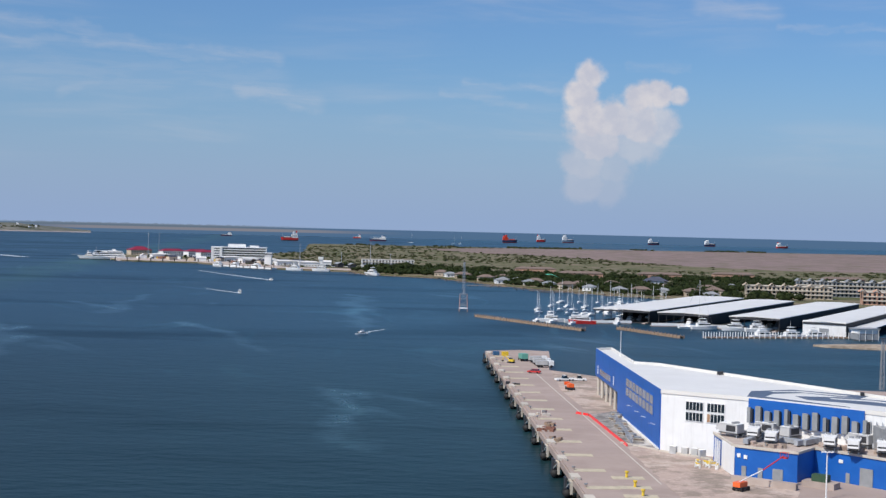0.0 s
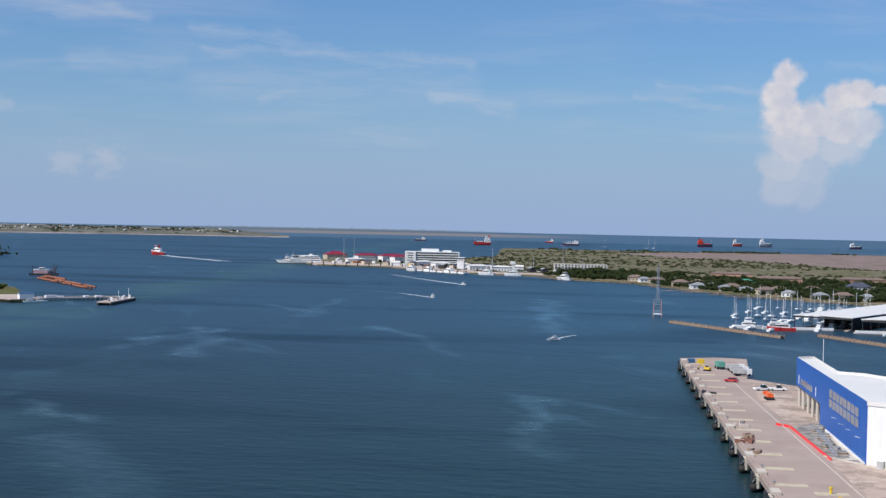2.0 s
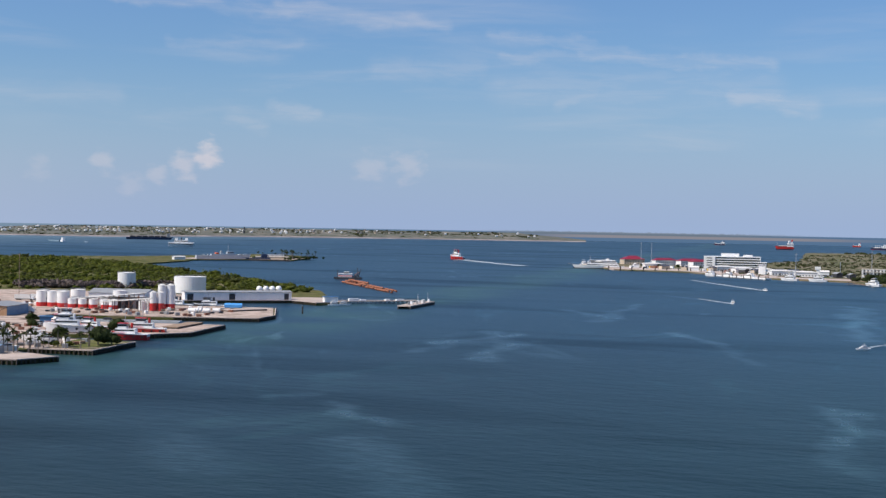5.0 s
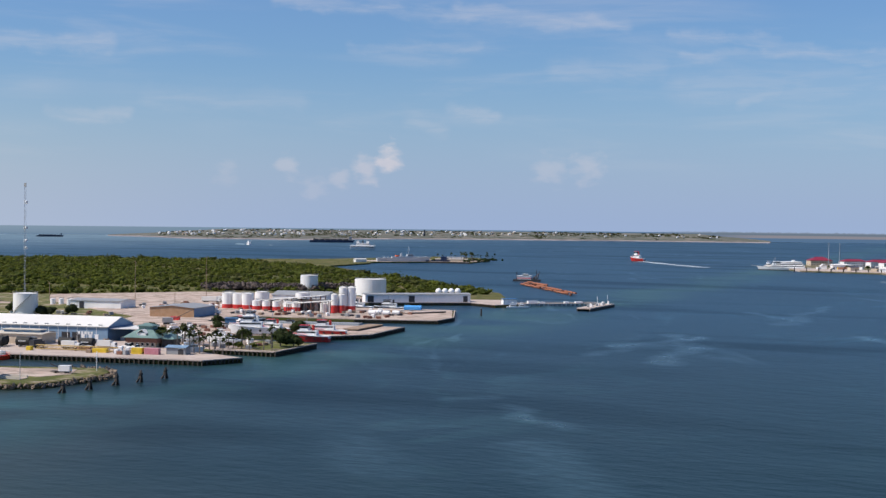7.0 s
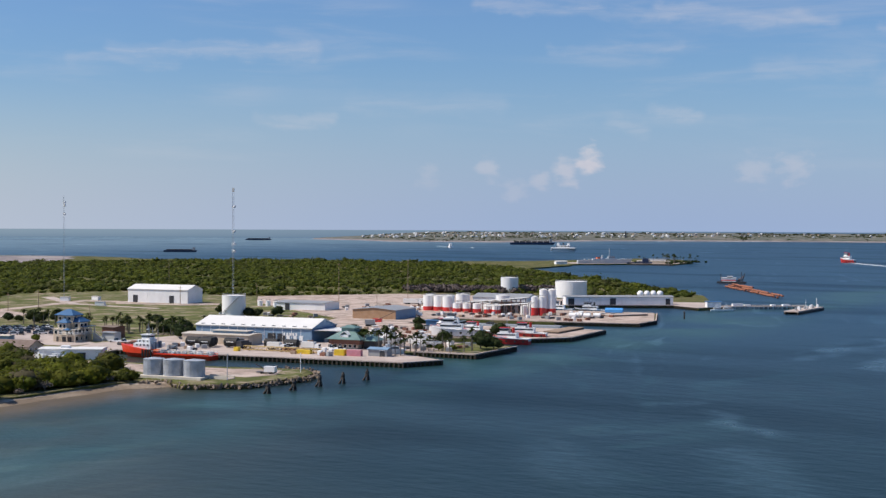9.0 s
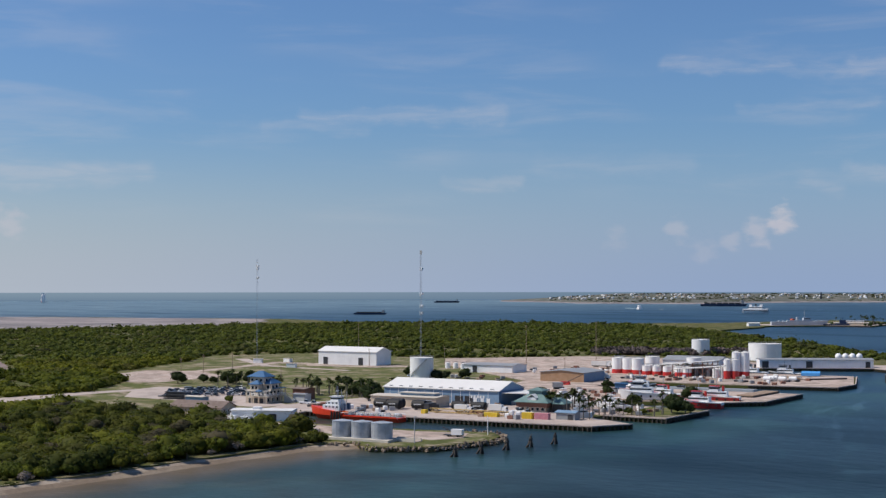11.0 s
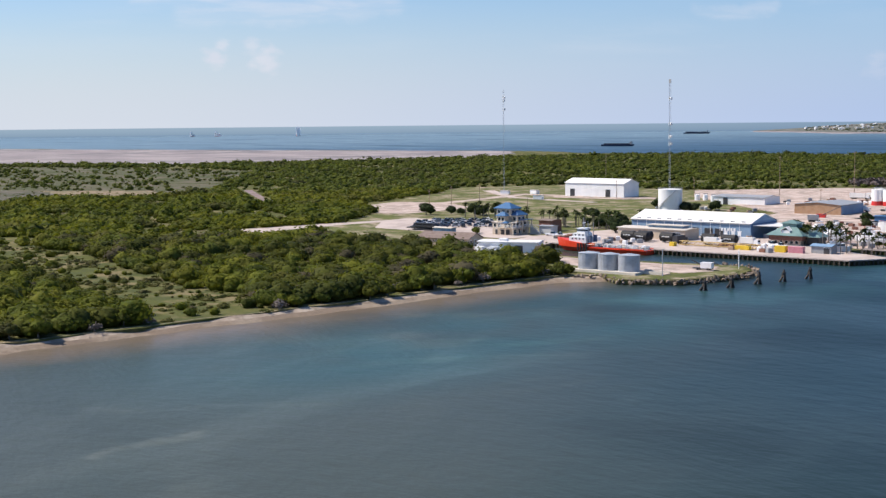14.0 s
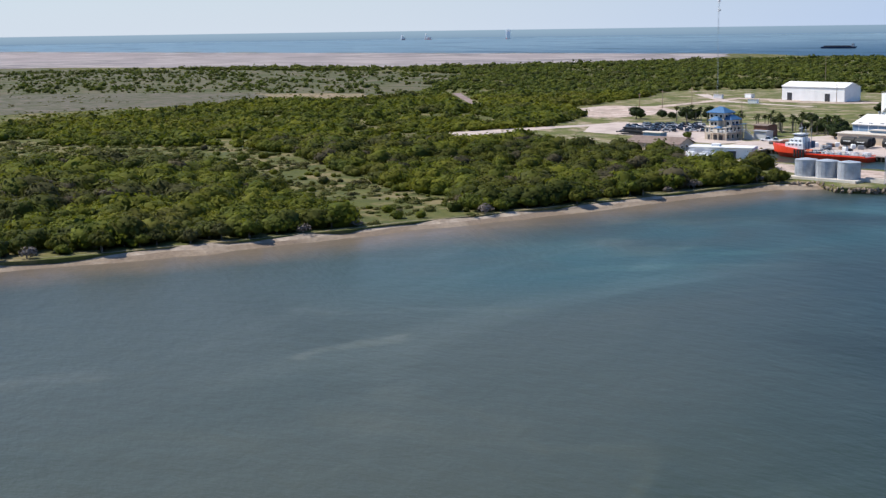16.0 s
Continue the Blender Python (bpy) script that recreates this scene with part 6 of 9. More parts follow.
for i in range(9000):
    x, y = rng.uniform(-260, 1300), rng.uniform(1480, 3300)
    if x > 0.36 * y + 40 or not inside((x, y - 40), SHORE + BACK) or inside((x, y), [(60, 2650), (200, 2500), (340, 2080), (480, 1910), (1200, 2000), (2300, 2500), (2300, 3880), (140, 3240), (-40, 2950)]):
        continue
    n_ = noise.noise((x * 0.0016, y * 0.006, 1.0))
    if n_ < -0.06 and rng.random() < 0.92:
        continue
    r = rng.uniform(1.6, 3.8)
    rows.append((x, y, EAST_Z + r * 0.15, r, rng.uniform(0.4, 0.7), rng.uniform(0, 6)))
for i in range(420):
    s = rng.random()
    x, y = -290 + 1100 * s + rng.uniform(-10, 10), 3230 + 300 * s + rng.uniform(-40, 20)
    if noise.noise((x * 0.006, 0, 4)) > -0.05:
        rows.append((x, y, EAST_Z + 1, rng.uniform(3, 6), 0.6, 0))
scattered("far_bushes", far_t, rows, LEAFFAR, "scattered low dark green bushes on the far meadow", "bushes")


def make_house(label, w, d, h, wall, roof, rise=2.2, group="houses on the point", stilts=False, name="house"):
    t = thing(name, label, "house", 0, 0, -50, group=group)
    z = 2.2 if stilts else 0
    b = part("wall", slab(-w / 2, w / 2, -d / 2, d / 2, z, z + h), wall, t)
    part("roof", hip(-w / 2, w / 2, -d / 2, d / 2, z + h, rise), roof, t)
    n = max(2, int(w / 3.4))
    windows(b, [(-w / 2 + (i + 0.5) * w / n, -d / 2, z + 1.6 + 2.9 * s) for i in range(n) for s in range(max(1, int(h / 2.9)))], 1.2, 1.4, "y", framed=False)
    windows(b, [(-w / 2, q * d * 0.25, z + 1.6) for q in (-1, 1)], 1.2, 1.4, "x", framed=False)
    part("porch", slab(-w * 0.3, w * 0.3, -d / 2 - 1.8, -d / 2, z + 0.1, z + 0.3), PALE, t)
    if stilts:
        for x in (-w * 0.45, 0, w * 0.45):
            for y in (-d * 0.45, d * 0.45):
                part("stilt", slab(x - 0.15, x + 0.15, y - 0.15, y + 0.15, 0, z), TIMBER, t)
    return t


SALMON = surface("salmon_stucco", (0.50, 0.29, 0.20), (0.55, 0.34, 0.25), 0.3, 0.85)
SLATE = surface("dark_slate_roof", (0.05, 0.06, 0.09), (0.08, 0.085, 0.115), 0.4, 0.8)
GREENROOF = surface("bright_green_roof", (0.07, 0.33, 0.22), (0.09, 0.38, 0.26), 0.3, 0.5)
Z2 = EAST_Z
copies(make_house("white house with a bright green hipped roof", 20, 13, 4.5, WHITE, GREENROOF, 4, name="house"), [(104, 1318, Z2, 8)])
copies(make_house("white two-storey house with a dark slate roof", 19, 12, 6.5, WHITE, SLATE, 4), [(196, 1250, Z2, 5)])
copies(make_house("small white shore house", 11, 9, 3.4, WHITE, GREY, 2.2), [(12, 1396, Z2, 20), (60, 1288, Z2, -8), (82, 1246, Z2, 12), (128, 1166, Z2, -15), (150, 1140, Z2, 5), (185, 1130, Z2, 10), (215, 1085, Z2, 0), (30, 1410, Z2, 0), (42, 1395, Z2, 15), (98, 1222, Z2, 10), (140, 1262, Z2, 0), (168, 1180, Z2, 12), (75, 1300, Z2, 5), (58, 1270, Z2, 20), (265, 1250, Z2, 5)])
copies(make_house("tan shore house with a brown roof", 15, 10, 4.0, STUCCO, ROOFBROWN, 2.6), [(24, 1372, Z2, 10), (45, 1318, Z2, -12), (112, 1196, Z2, 20), (166, 1128, Z2, 0), (205, 1112, Z2, 8), (228, 1140, Z2, -8), (3, 1420, Z2, 0), (88, 1255, Z2, -10), (125, 1215, Z2, 5), (155, 1235, Z2, 0), (200, 1200, Z2, 10), (232, 1190, Z2, 5), (62, 1330, Z2, 0)])
copies(make_house("long low brown-roofed row of houses", 46, 11, 4.6, SALMON, ROOFBROWN, 2.4, name="row_house"), [(150, 1470, Z2, 3), (238, 1500, Z2, 3), (330, 1560, Z2, 3), (110, 1590, Z2, 0), (430, 1480, Z2, 5)])


def make_block(label, w, d, floors, wall, x, y, z, rz, trim=WHITE, category="apartment block", gaps=3.4, bands=False):
    """A flat-roofed block: floor bands, windows and balconies."""
    t = thing("apartment_block", label, category, x, y, z, rz)
    h = floors * 3.1
    b = part("wall", slab(-w / 2, w / 2, -d / 2, d / 2, 0, h), wall, t)
    part("roof", slab(-w / 2 - 0.4, w / 2 + 0.4, -d / 2 - 0.4, d / 2 + 0.4, h, h + 0.6), trim, t)
    n = int(w / gaps)
    if bands:
        for f in range(floors):
            part("window_band", slab(-w * 0.3, w / 2 - 1.5, -d / 2 - 0.12, -d / 2, 3.1 * f + 1.0, 3.1 * f + 2.4), GLASS, b)
            part("window_band", slab(w / 2, w / 2 + 0.12, -d / 2 + 2, d / 2 - 2, 3.1 * f + 1.0, 3.1 * f + 2.4), GLASS, b)
            part("walkway", slab(-w * 0.3, w / 2 + 0.6, -d / 2 - 1.6, -d / 2 - 0.13, 3.1 * f - 0.2, 3.1 * f + 0.8), trim, t)
        part("penthouse", slab(-w * 0.2, w * 0.12, -d * 0.2, d * 0.3, h + 0.6, h + 4.4), wall, t)
        part("roof_plant", slab(w * 0.2, w * 0.36, -d * 0.1, d * 0.3, h + 0.6, h + 2.8), trim, t)
        wg = part("wing", slab(-w * 0.5 - 0.5, -w * 0.31, -d / 2 - 3, d / 2, 0, h + 0.4), wall, t)
        for f in range(1, floors):
            part("window", slab(-w * 0.46, -w * 0.36, -d / 2 - 3.1, -d / 2 - 3, 3.1 * f + 0.9, 3.1 * f + 2.0), GLASS, wg)
        return t
    windows(b, [(-w / 2 + (i + 0.5) * w / n, -d / 2, 1.6 + 3.1 * f) for i in range(n) for f in range(floors)], gaps * 0.5, 1.8, "y", framed=False)
    for f in range(1, floors):
        part("balcony", slab(-w / 2, w / 2, -d / 2 - 1.3, -d / 2, f * 3.1 - 0.15, f * 3.1 + 0.75), trim, t)
    for i in range(0, n + 1, 3):
        if floors > 2:
            part("roof_gable", gable(-w / 2 + i * w / n - 2.6, -w / 2 + i * w / n + 2.6, -d / 2 - 1.2, 0, h + 0.6, 2.0, 0.3, 0.2, along="y"), wall, t)
        part("fin", slab(-w / 2 + i * w / n - 0.2, -w / 2 + i * w / n + 0.2, -d / 2 - 1.5, -d / 2, 0, h + 1.2), wall, t)
    return t


make_block("long beige three-storey apartment block behind the marina", 68, 14, 3, STUCCO, 284, 1120, Z2, -7, PALE)
make_block("long grey apartment block with a stepped roofline", 86, 14, 4, GREY, 346, 1165, Z2, -3, PALE)
make_block("salmon apartment block beside the marina", 60, 16, 3, SALMON, 352, 1045, Z2, -10, PALE)
make_block("white four-storey campus building with dark window bands", 72, 24, 5, WHITE, -268, 1856, Z2, 10, WHITE, "campus building", 4.2, True)
make_block("long low white building with a regular row of windows", 66, 14, 2, WHITE, -66, 1765, Z2, 8, PALE, "campus building", 4.0)
copies(make_house("cream house with a crimson metal roof on the point", 30, 20, 7, STUCCO, REDROOF, 5.0, group="red-roofed halls on the point"), [(-420, 1945, Z2, 30)])
copies(make_house("long cream hall with a crimson metal roof", 34, 14, 7, WHITE, REDROOF, 3.2, group="red-roofed halls on the point"), [(-372, 1930, Z2, 40), (-338, 1935, Z2, 40), (-315, 1900, Z2, 40)])
copies(make_house("low white waterfront workshop", 24, 12, 5, WHITE, ROOFWHITE, 1.6, group="waterfront sheds on the point"), [(-232, 1690, Z2 + 0.5, 38), (-205, 1668, Z2 + 0.5, 30), (-180, 1625, Z2 + 0.5, 25), (-262, 1740, Z2 + 0.5, 40), (-150, 1600, Z2 + 0.5, 15), (-440, 1870, Z2 + 0.5, 45), (-360, 1790, Z2 + 0.5, 30)])
t = thing("control_tower", "small white square tower on the waterfront", "tower", -202, 1640, Z2 + 0.5)
part("shaft", slab(-4, 4, -4, 4, 0, 11), WHITE, t)
part("cabin", slab(-4.8, 4.8, -4.8, 4.8, 11, 14), WHITE, t)
part("window_band", slab(-4.9, 4.9, -4.9, 4.9, 11.8, 13.2), GLASS, t)
t = thing("control_tower", "slim white lookout tower on the waterfront", "tower", -140, 1640, Z2)
part("shaft", slab(-2, 2, -2, 2, 0, 8), WHITE, t)
part("cabin", slab(-3, 3, -3, 3, 8, 11), WHITE, t)
for x, y, h in ((-386, 1842, 33), (-374, 1852, 33), (-155, 1545, 28), (-85, 1706, 30), (-120, 1700, 16), (-60, 1690, 16)):
    t = thing("radio_mast", "slim grey radio mast on the waterfront", "mast", x, y, Z2, group="masts on the point")
    part("pole", cyl((0, 0, 0), 0.45, h, seg=8, r2=0.2), STEEL, t)
    part("crossarm", box((0, 0, h * 0.93), (3.0, 0.3, 0.3)), STEEL, t)
copies(make_yacht("white work boat moored at the waterfront quay", 20, name="work_boat", group="work boats at the quay"), [(-470 + i * 13, 1868 - i * 22, 0, -60) for i in range(5)] + [(-255, 1598, 0, 135), (-232, 1577, 0, 135), (-205, 1552, 0, 140), (-160, 1528, 0, 160), (-130, 1522, 0, 170), (-70, 1440, 0, 140)])
t = thing("training_ship", "long white training ship with a canopied upper deck", "ship", -424, 1758, 0, 190)
hl = part("hull", hull_mesh(66, 10, 3.2, 0.45, 0.9), WHITE, t)
part("boot_stripe", hull_mesh(65, 10.1, 0.7, 0.0, 0.9), DARK, t)
a = part("deckhouse", slab(-26, 14, -4.2, 4.2, 3.2, 6.2), WHITE, t)
part("window_band", slab(-25, 14.1, -4.3, 4.3, 4.4, 5.3), GLASS, a)
a = part("upper_deck", slab(-24, 8, -3.8, 3.8, 6.2, 8.6), WHITE, t)
part("window_band", slab(-23, 8.1, -3.9, 3.9, 7.0, 8.0), GLASS, a)
part("canopy", slab(-22, 12, -4.4, 4.4, 10.6, 10.9), WHITE, t)
for x in (-21, -13, -5, 3, 11):
    part("canopy_post", rod((x, -4.2, 8.6 if x < 8 else 6.2), (x, -4.2, 10.6), 0.2, seg=5), DARK, t)
part("wheelhouse", slab(4, 9, -3.2, 3.2, 8.6, 10.5), GLASS, t)
part("funnel", slab(-14, -10, -1.2, 1.2, 10.9, 13), WHITE, t)
part("bowsprit", rod((30, 0, 4.4), (40, 0, 5.6), 0.3, seg=5), GREY, t)
part("mast", rod((10, 0, 8), (10, 0, 16), 0.25, seg=5), STEEL, t)
# floating docks below the quay
for x0, y0, x1, y1 in ((-246, 1592, -180, 1528), (-236, 1576, -182, 1524)):
    d = Vector((x1 - x0, y1 - y0))
    t = thing("floating_dock", "long white floating dock on dark piles below the quay", "dock", x0, y0, 0, math.degrees(math.atan2(d.y, d.x)), group="docks at the campus quay")
    part("deck", slab(0, d.length, -2, 2, 0.5, 1.9), WHITE, t)
    for k in range(7):
        part("pile", rod((k * d.length / 6, -2.4, -1), (k * d.length / 6, -2.4, 4.0), 0.5, seg=6), PILING, t)
# what stands about on the campus quay
rng = random.Random(63)
campus = []
while len(campus) < 46:
    u = rng.random()
    px, py = -400 + 300 * u + rng.uniform(0, 20), 1742 - 190 * u + rng.uniform(10, 90)
    campus.append((px, py, Z2 + 0.5, rng.uniform(0, 180)))
copies(make_car(WHITE, "white van parked on the campus quay", l=6.0, w=2.2, h=2.4, group="vans on the campus"), campus[:9])
b = solo("container", box((0, 0, 1.4), (7, 2.6, 2.8)), WHITE, "white steel container on the campus quay", "container", z=-50, group="containers on the campus")
copies(b, campus[9:18])
b = solo("container", box((0, 0, 1.4), (8, 2.6, 2.8)), BRICK, "rust-brown steel container on the campus quay", "container", z=-50, group="brown containers on the campus")
copies(b, campus[18:25])
b = solo("container", box((0, 0, 1.4), (6, 3.0, 2.8)), YELLOW, "yellow steel container on the campus quay", "container", z=-50, group="yellow containers on the campus")
copies(b, campus[25:29])
for lab, wl, rf, sel in (("small white gabled shed on the campus", WHITE, ROOFWHITE, campus[29:35]), ("small tan shed with a dark roof on the campus", STUCCO, SLATE, campus[35:41]), ("dark open-sided shelter on the campus", DARK, GREY, campus[41:])):
    b = thing("shed", lab, "shed", 0, 0, -50, group="sheds on the campus")
    part("wall", slab(-6, 6, -3.5, 3.5, 0, 4.0), wl, b)
    part("roof", gable(-6, 6, -3.5, 3.5, 4.1, 1.8), rf, b)
    copies(b, sel)
place_copies(make_tree("campus_tree", "small dark tree on the campus", "tree", 3.0, 5.0, 9, LEAFDARK, group="trees on the campus"), [(x + 6, y + 14, Z2) for x, y, _, _ in campus[::4]], rng, 0.7, 1.3)
b = thing("mooring_pile", "dark timber mooring pile", "pile", 0, 0, -50, group="mooring piles off the point")
part("shaft", cyl((0, 0, -1), 0.7, 6.5, seg=8), PILING, b)
copies(b, [(-395 + i * 14.5, 1694 - i * 0.4 - max(0, i - 7) * 11, 0, 0) for i in range(16)])
# dark oaks between the houses
oaks = []
for i in range(760):
    s = rng.random()
    x0, y0 = (-80 + 90 * s, 1470 - 55 * s) if i < 200 else ((0 + 190 * s, 1400 - 300 * s) if i < 480 else (150 + 250 * s, 1190 + rng.uniform(-40, 60)))
    x, y = x0 + rng.uniform(0, 45), y0 + rng.uniform(10, 90) ** 1.0 * rng.choice((1, 1, 2))
    if 240 < x < 400 and 1080 < y < 1190:
        continue
    oaks.append((x, y, Z2))
rng.shuffle(oaks)
place_copies(make_tree("oak_tree", "dark green spreading tree among the shore houses", "tree", 5.0, 7.0, 7, LEAFDARK, group="trees among the houses"), oaks[:42], rng, 0.7, 1.4)
place_copies(make_tree("oak_tree", "dense dark green tree among the shore houses", "tree", 4.4, 7.5, 8, LEAFDARK, group="trees among the houses"), oaks[42:84], rng, 0.7, 1.4)
rows = [(x, y, z + 3.2, rng.uniform(3.2, 5.2), 0.85, rng.uniform(0, 6)) for x, y, z in oaks[84:]]
rows += [(x + rng.uniform(-4, 4), y + rng.uniform(-4, 4), z + 1.4, rng.uniform(1.8, 3.0), 0.8, 0.0) for x, y, z in oaks[84:]]
for x, y in wander(SHORE[3:11], 3.2, 1.0, 62, False):
    for k in range(3):
        if noise.noise((x * 0.02 + k, y * 0.02, 3)) > -0.22:
            r = rng.uniform(2.6, 5.0)
            rows.append((x + rng.uniform(8, 40), y + rng.uniform(14, 55), Z2 + r * 0.65, r, 0.9, rng.uniform(0, 6)))
for x, y in wander(SHORE[3:11], 2.2, 1.0, 64, False):
    if noise.noise((x * 0.03, y * 0.03, 5)) > -0.2:
        r = rng.uniform(1.6, 3.4)
        rows.append((x + rng.uniform(2, 14), y + rng.uniform(5, 18), Z2 + r * 0.6, r, 0.9, rng.uniform(0, 6)))
for i in range(260):
    r = rng.uniform(2.6, 4.6)
    rows.append((rng.uniform(90, 470), rng.uniform(1425, 1475) + rng.uniform(0, 120) * rng.random(), Z2 + r * 0.5, r, 0.8, rng.uniform(0, 6)))
scattered("dark_trees", mid_t, rows, LEAFDARK, "dense dark trees behind the shore houses", "trees")
b = solo("bank_stone", box((0, 0, 0.2), (3.2, 1.8, 1.0)), STONE, "pale stone block on the shore bank", "stone", 0, 0, -50, group="stones along the bank")
line = wander(SHORE[3:11], 9, 1.5, 61, False)
for x, y in line:
    copy_thing(b, pose(x - 1, y - 2, 0.2, rng.uniform(-10, 10), 0, rng.uniform(0, 180)))
bpy.data.objects.remove(b)
bank = wander(SHORE[2:12], 6, 1.6, 65, False)
strip("bank", offset(bank, -4), offset(bank, 13), -0.3, EAST_Z + 0.35, TANSAND, "bare tan bank of soil and rubble along the shore", "bank")
for (x0, y0, l_, rz) in ((40, 1295, 24, 200), (75, 1212, 34, 195), (122, 1140, 40, 195), (160, 1095, 30, 190), (25, 1330, 20, 200), (55, 1228, 30, 190), (110, 1160, 36, 200), (135, 1120, 26, 195), (-70, 1440, 26, 200), (0, 1385, 22, 200), (92, 1180, 30, 200)):
    t = thing("jetty", "small timber jetty at the shore", "jetty", x0, y0, 0, rz, group="small jetties on the shore")
    part("deck", slab(-2, l_, -1.2, 1.2, 1.2, 1.5), TIMBER, t)
    for k in range(5):
        part("pile", rod((k * l_ / 4.5, -1.0, -1), (k * l_ / 4.5, -1.0, 2.2), 0.18), PILING, t)


# ---- the island's base and yards ----
GRID = 13.0
LZ = LAND
QZ = LAND + 0.45
land("lawn", [(-575, 318), (-612, 345), (-615, 400), (-655, 452), (-716, 480), (-750, 530), (-850, 658), (-823, 742), (-735, 738), (-685, 750), (-600, 690), (-540, 640), (-480, 520), (-470, 440), (-462, 400), (-455, 352), (-500, 353)], LZ - 0.5, LZ + 0.05, LAWN, "mown yellow-green grass between the base buildings", "lawn")
land("spit_lawn", [(-372, 330), (-350, 333), (-336, 329), (-323, 342), (-322, 366), (-328, 379), (-338, 386), (-380, 370), (-426, 362), (-436, 350), (-400, 350)], LZ - 0.5, LZ + 0.1, LAWN, "green grass fringe of the spit", "lawn")
land("spit_yard", wander([(-370, 345), (-350, 352), (-334, 356), (-331, 367), (-340, 380), (-380, 366), (-424, 358), (-428, 350), (-395, 348)], 9, 1.0, 71), LZ - 0.4, LZ + 0.16, YARD, "bare pale shell yard on the spit", "ground")
land("wharf", [(-447, 398.5), (-398, 408.5), (-321.5, 427.5), (-315.5, 444.5), (-350, 457.5), (-400, 478), (-480, 470), (-478, 412), (-470, 400)], -1.5, QZ, CONCRETE, "pale worn concrete wharf apron", "wharf")
land("inner_wharf", [(-434.5, 371), (-447.5, 398), (-479, 416), (-470, 396), (-440, 366)], -1.5, QZ - 0.05, CONCRETE, "concrete wharf at the slip's head", "wharf")
land("yard", [(-345, 467.5), (-319, 472), (-326, 513), (-375, 511.5), (-380.5, 534.5), (-346, 545), (-331, 568), (-341, 619), (-445.5, 595), (-456, 641), (-391, 656), (-349, 672), (-352, 697), (-382, 757), (-482.5, 733), (-493, 777), (-463, 796), (-470, 850), (-560, 860), (-632, 838), (-652, 806), (-690, 745), (-640, 690), (-560, 640), (-500, 605), (-470, 540), (-425, 500)], -1.5, QZ - 0.005, YARD, "wide bare pale yard of the shipyard and tank farm", "ground")
land("warehouse_quay", [(-463, 795.5), (-408, 836.5), (-384, 822.5), (-375.5, 842), (-402, 880), (-440, 862), (-500, 815), (-494, 778)], -1.5, QZ, CONCRETE, "concrete quay before the long white warehouse", "quay")
for i, pts in enumerate((
    [(-592, 322), (-575, 318), (-545, 329), (-560, 340), (-586, 342), (-597, 395), (-600, 437), (-560, 436), (-560, 441), (-608, 445), (-609, 396), (-606, 336)],
    [(-716, 481), (-655, 452), (-640, 462), (-655, 520), (-706, 538), (-735, 520)],
    [(-708, 536), (-700, 540), (-735, 628), (-690, 640), (-640, 655), (-640, 668), (-700, 652), (-748, 634)],
    [(-570, 392), (-515, 400), (-508, 422), (-530, 442), (-560, 464), (-612, 440), (-604, 420)],
    [(-712, 632), (-660, 645), (-640, 660), (-650, 636), (-700, 622)],
    [(-508, 395), (-478, 398), (-478, 414), (-500, 424), (-512, 420)],
    [(-470, 366), (-440, 374), (-432, 352), (-455, 352)],
    [(-800, 642), (-720, 600), (-640, 600), (-640, 605), (-718, 606), (-796, 650)],
)):
    land("road", pts, LZ - 0.4, LZ + 0.10 + 0.012 * i, YARD if i in (1, 2, 4) else CONCRETE, "pale dusty road and parking ground", "road")
land("track", [(-940, 525), (-938, 531), (-793, 464), (-790, 458)], LZ - 0.3, LZ + 0.1, MARSH, "pinkish bare dirt track through the scrub", "track")
land("brown_marsh", BROWN_MARSH, LZ - 0.3, LZ + 0.09, DRYMARSH, "flat of grey-brown dry marsh in the scrub", "marsh")
land("tan_clearing", wander([(-1048, 409), (-983, 475), (-940, 452), (-899, 431), (-942, 390)], 12, 4, 74), LZ - 0.3, LZ + 0.13, TANSAND, "strip of bare tan sand beside the marsh", "ground")
land("far_meadow", SALT_MEADOW, LZ - 0.3, LZ + 0.05, MEADOW, "grey-green salt meadow behind the scrub", "meadow")


def post_row(name, label, x0, y0, x1, y1, step, r, z0, z1, material, group=""):
    """Posts in a straight row, as parts of one facing."""
    d = Vector((x1 - x0, y1 - y0))
    t = thing(name, label, "quay wall", x0, y0, 0, math.degrees(math.atan2(d.y, d.x)), group=group)
    part("cap_beam", slab(0, d.length, -0.35, 0.25, z1 - 0.1, z1 + 0.35), CONCRETE, t)
    part("facing", slab(0, d.length, 0.0, 0.2, -0.8, z1 - 0.1), PILING, t)
    me = mesh_of(slab(-r, r, -r, r, z0, z1), "post", PILING)
    for i in range(int(d.length / step) + 1):
        o = new("post", me)
        o.parent, o.location = t, (i * step, -r - 0.2, 0)


for x0, y0, x1, y1 in ((-398, 408, -321, 427), (-321, 427, -315, 445), (-447, 398, -398, 408), (-345, 467, -318, 471), (-318, 471, -325, 514), (-345, 544, -330, 568), (-330, 568, -340, 620), (-390, 655, -348, 671), (-348, 671, -351, 697), (-351, 697, -381, 758), (-463, 795, -408, 836), (-408, 836, -384, 822)):
    post_row("quay_wall", "dark timber-faced quay wall with a pale cap", x0, y0, x1, y1, 2.0, 0.22, -1.0, QZ - 0.25, PILING, "quay walls of the island")
land("yard_lawn", wander([(-352, 512), (-326, 512), (-320, 476), (-340, 472), (-346, 490)], 6, 0.8, 76), LZ - 0.4, QZ + 0.05, LAWN, "green grass at the end of the shipyard quay", "lawn")
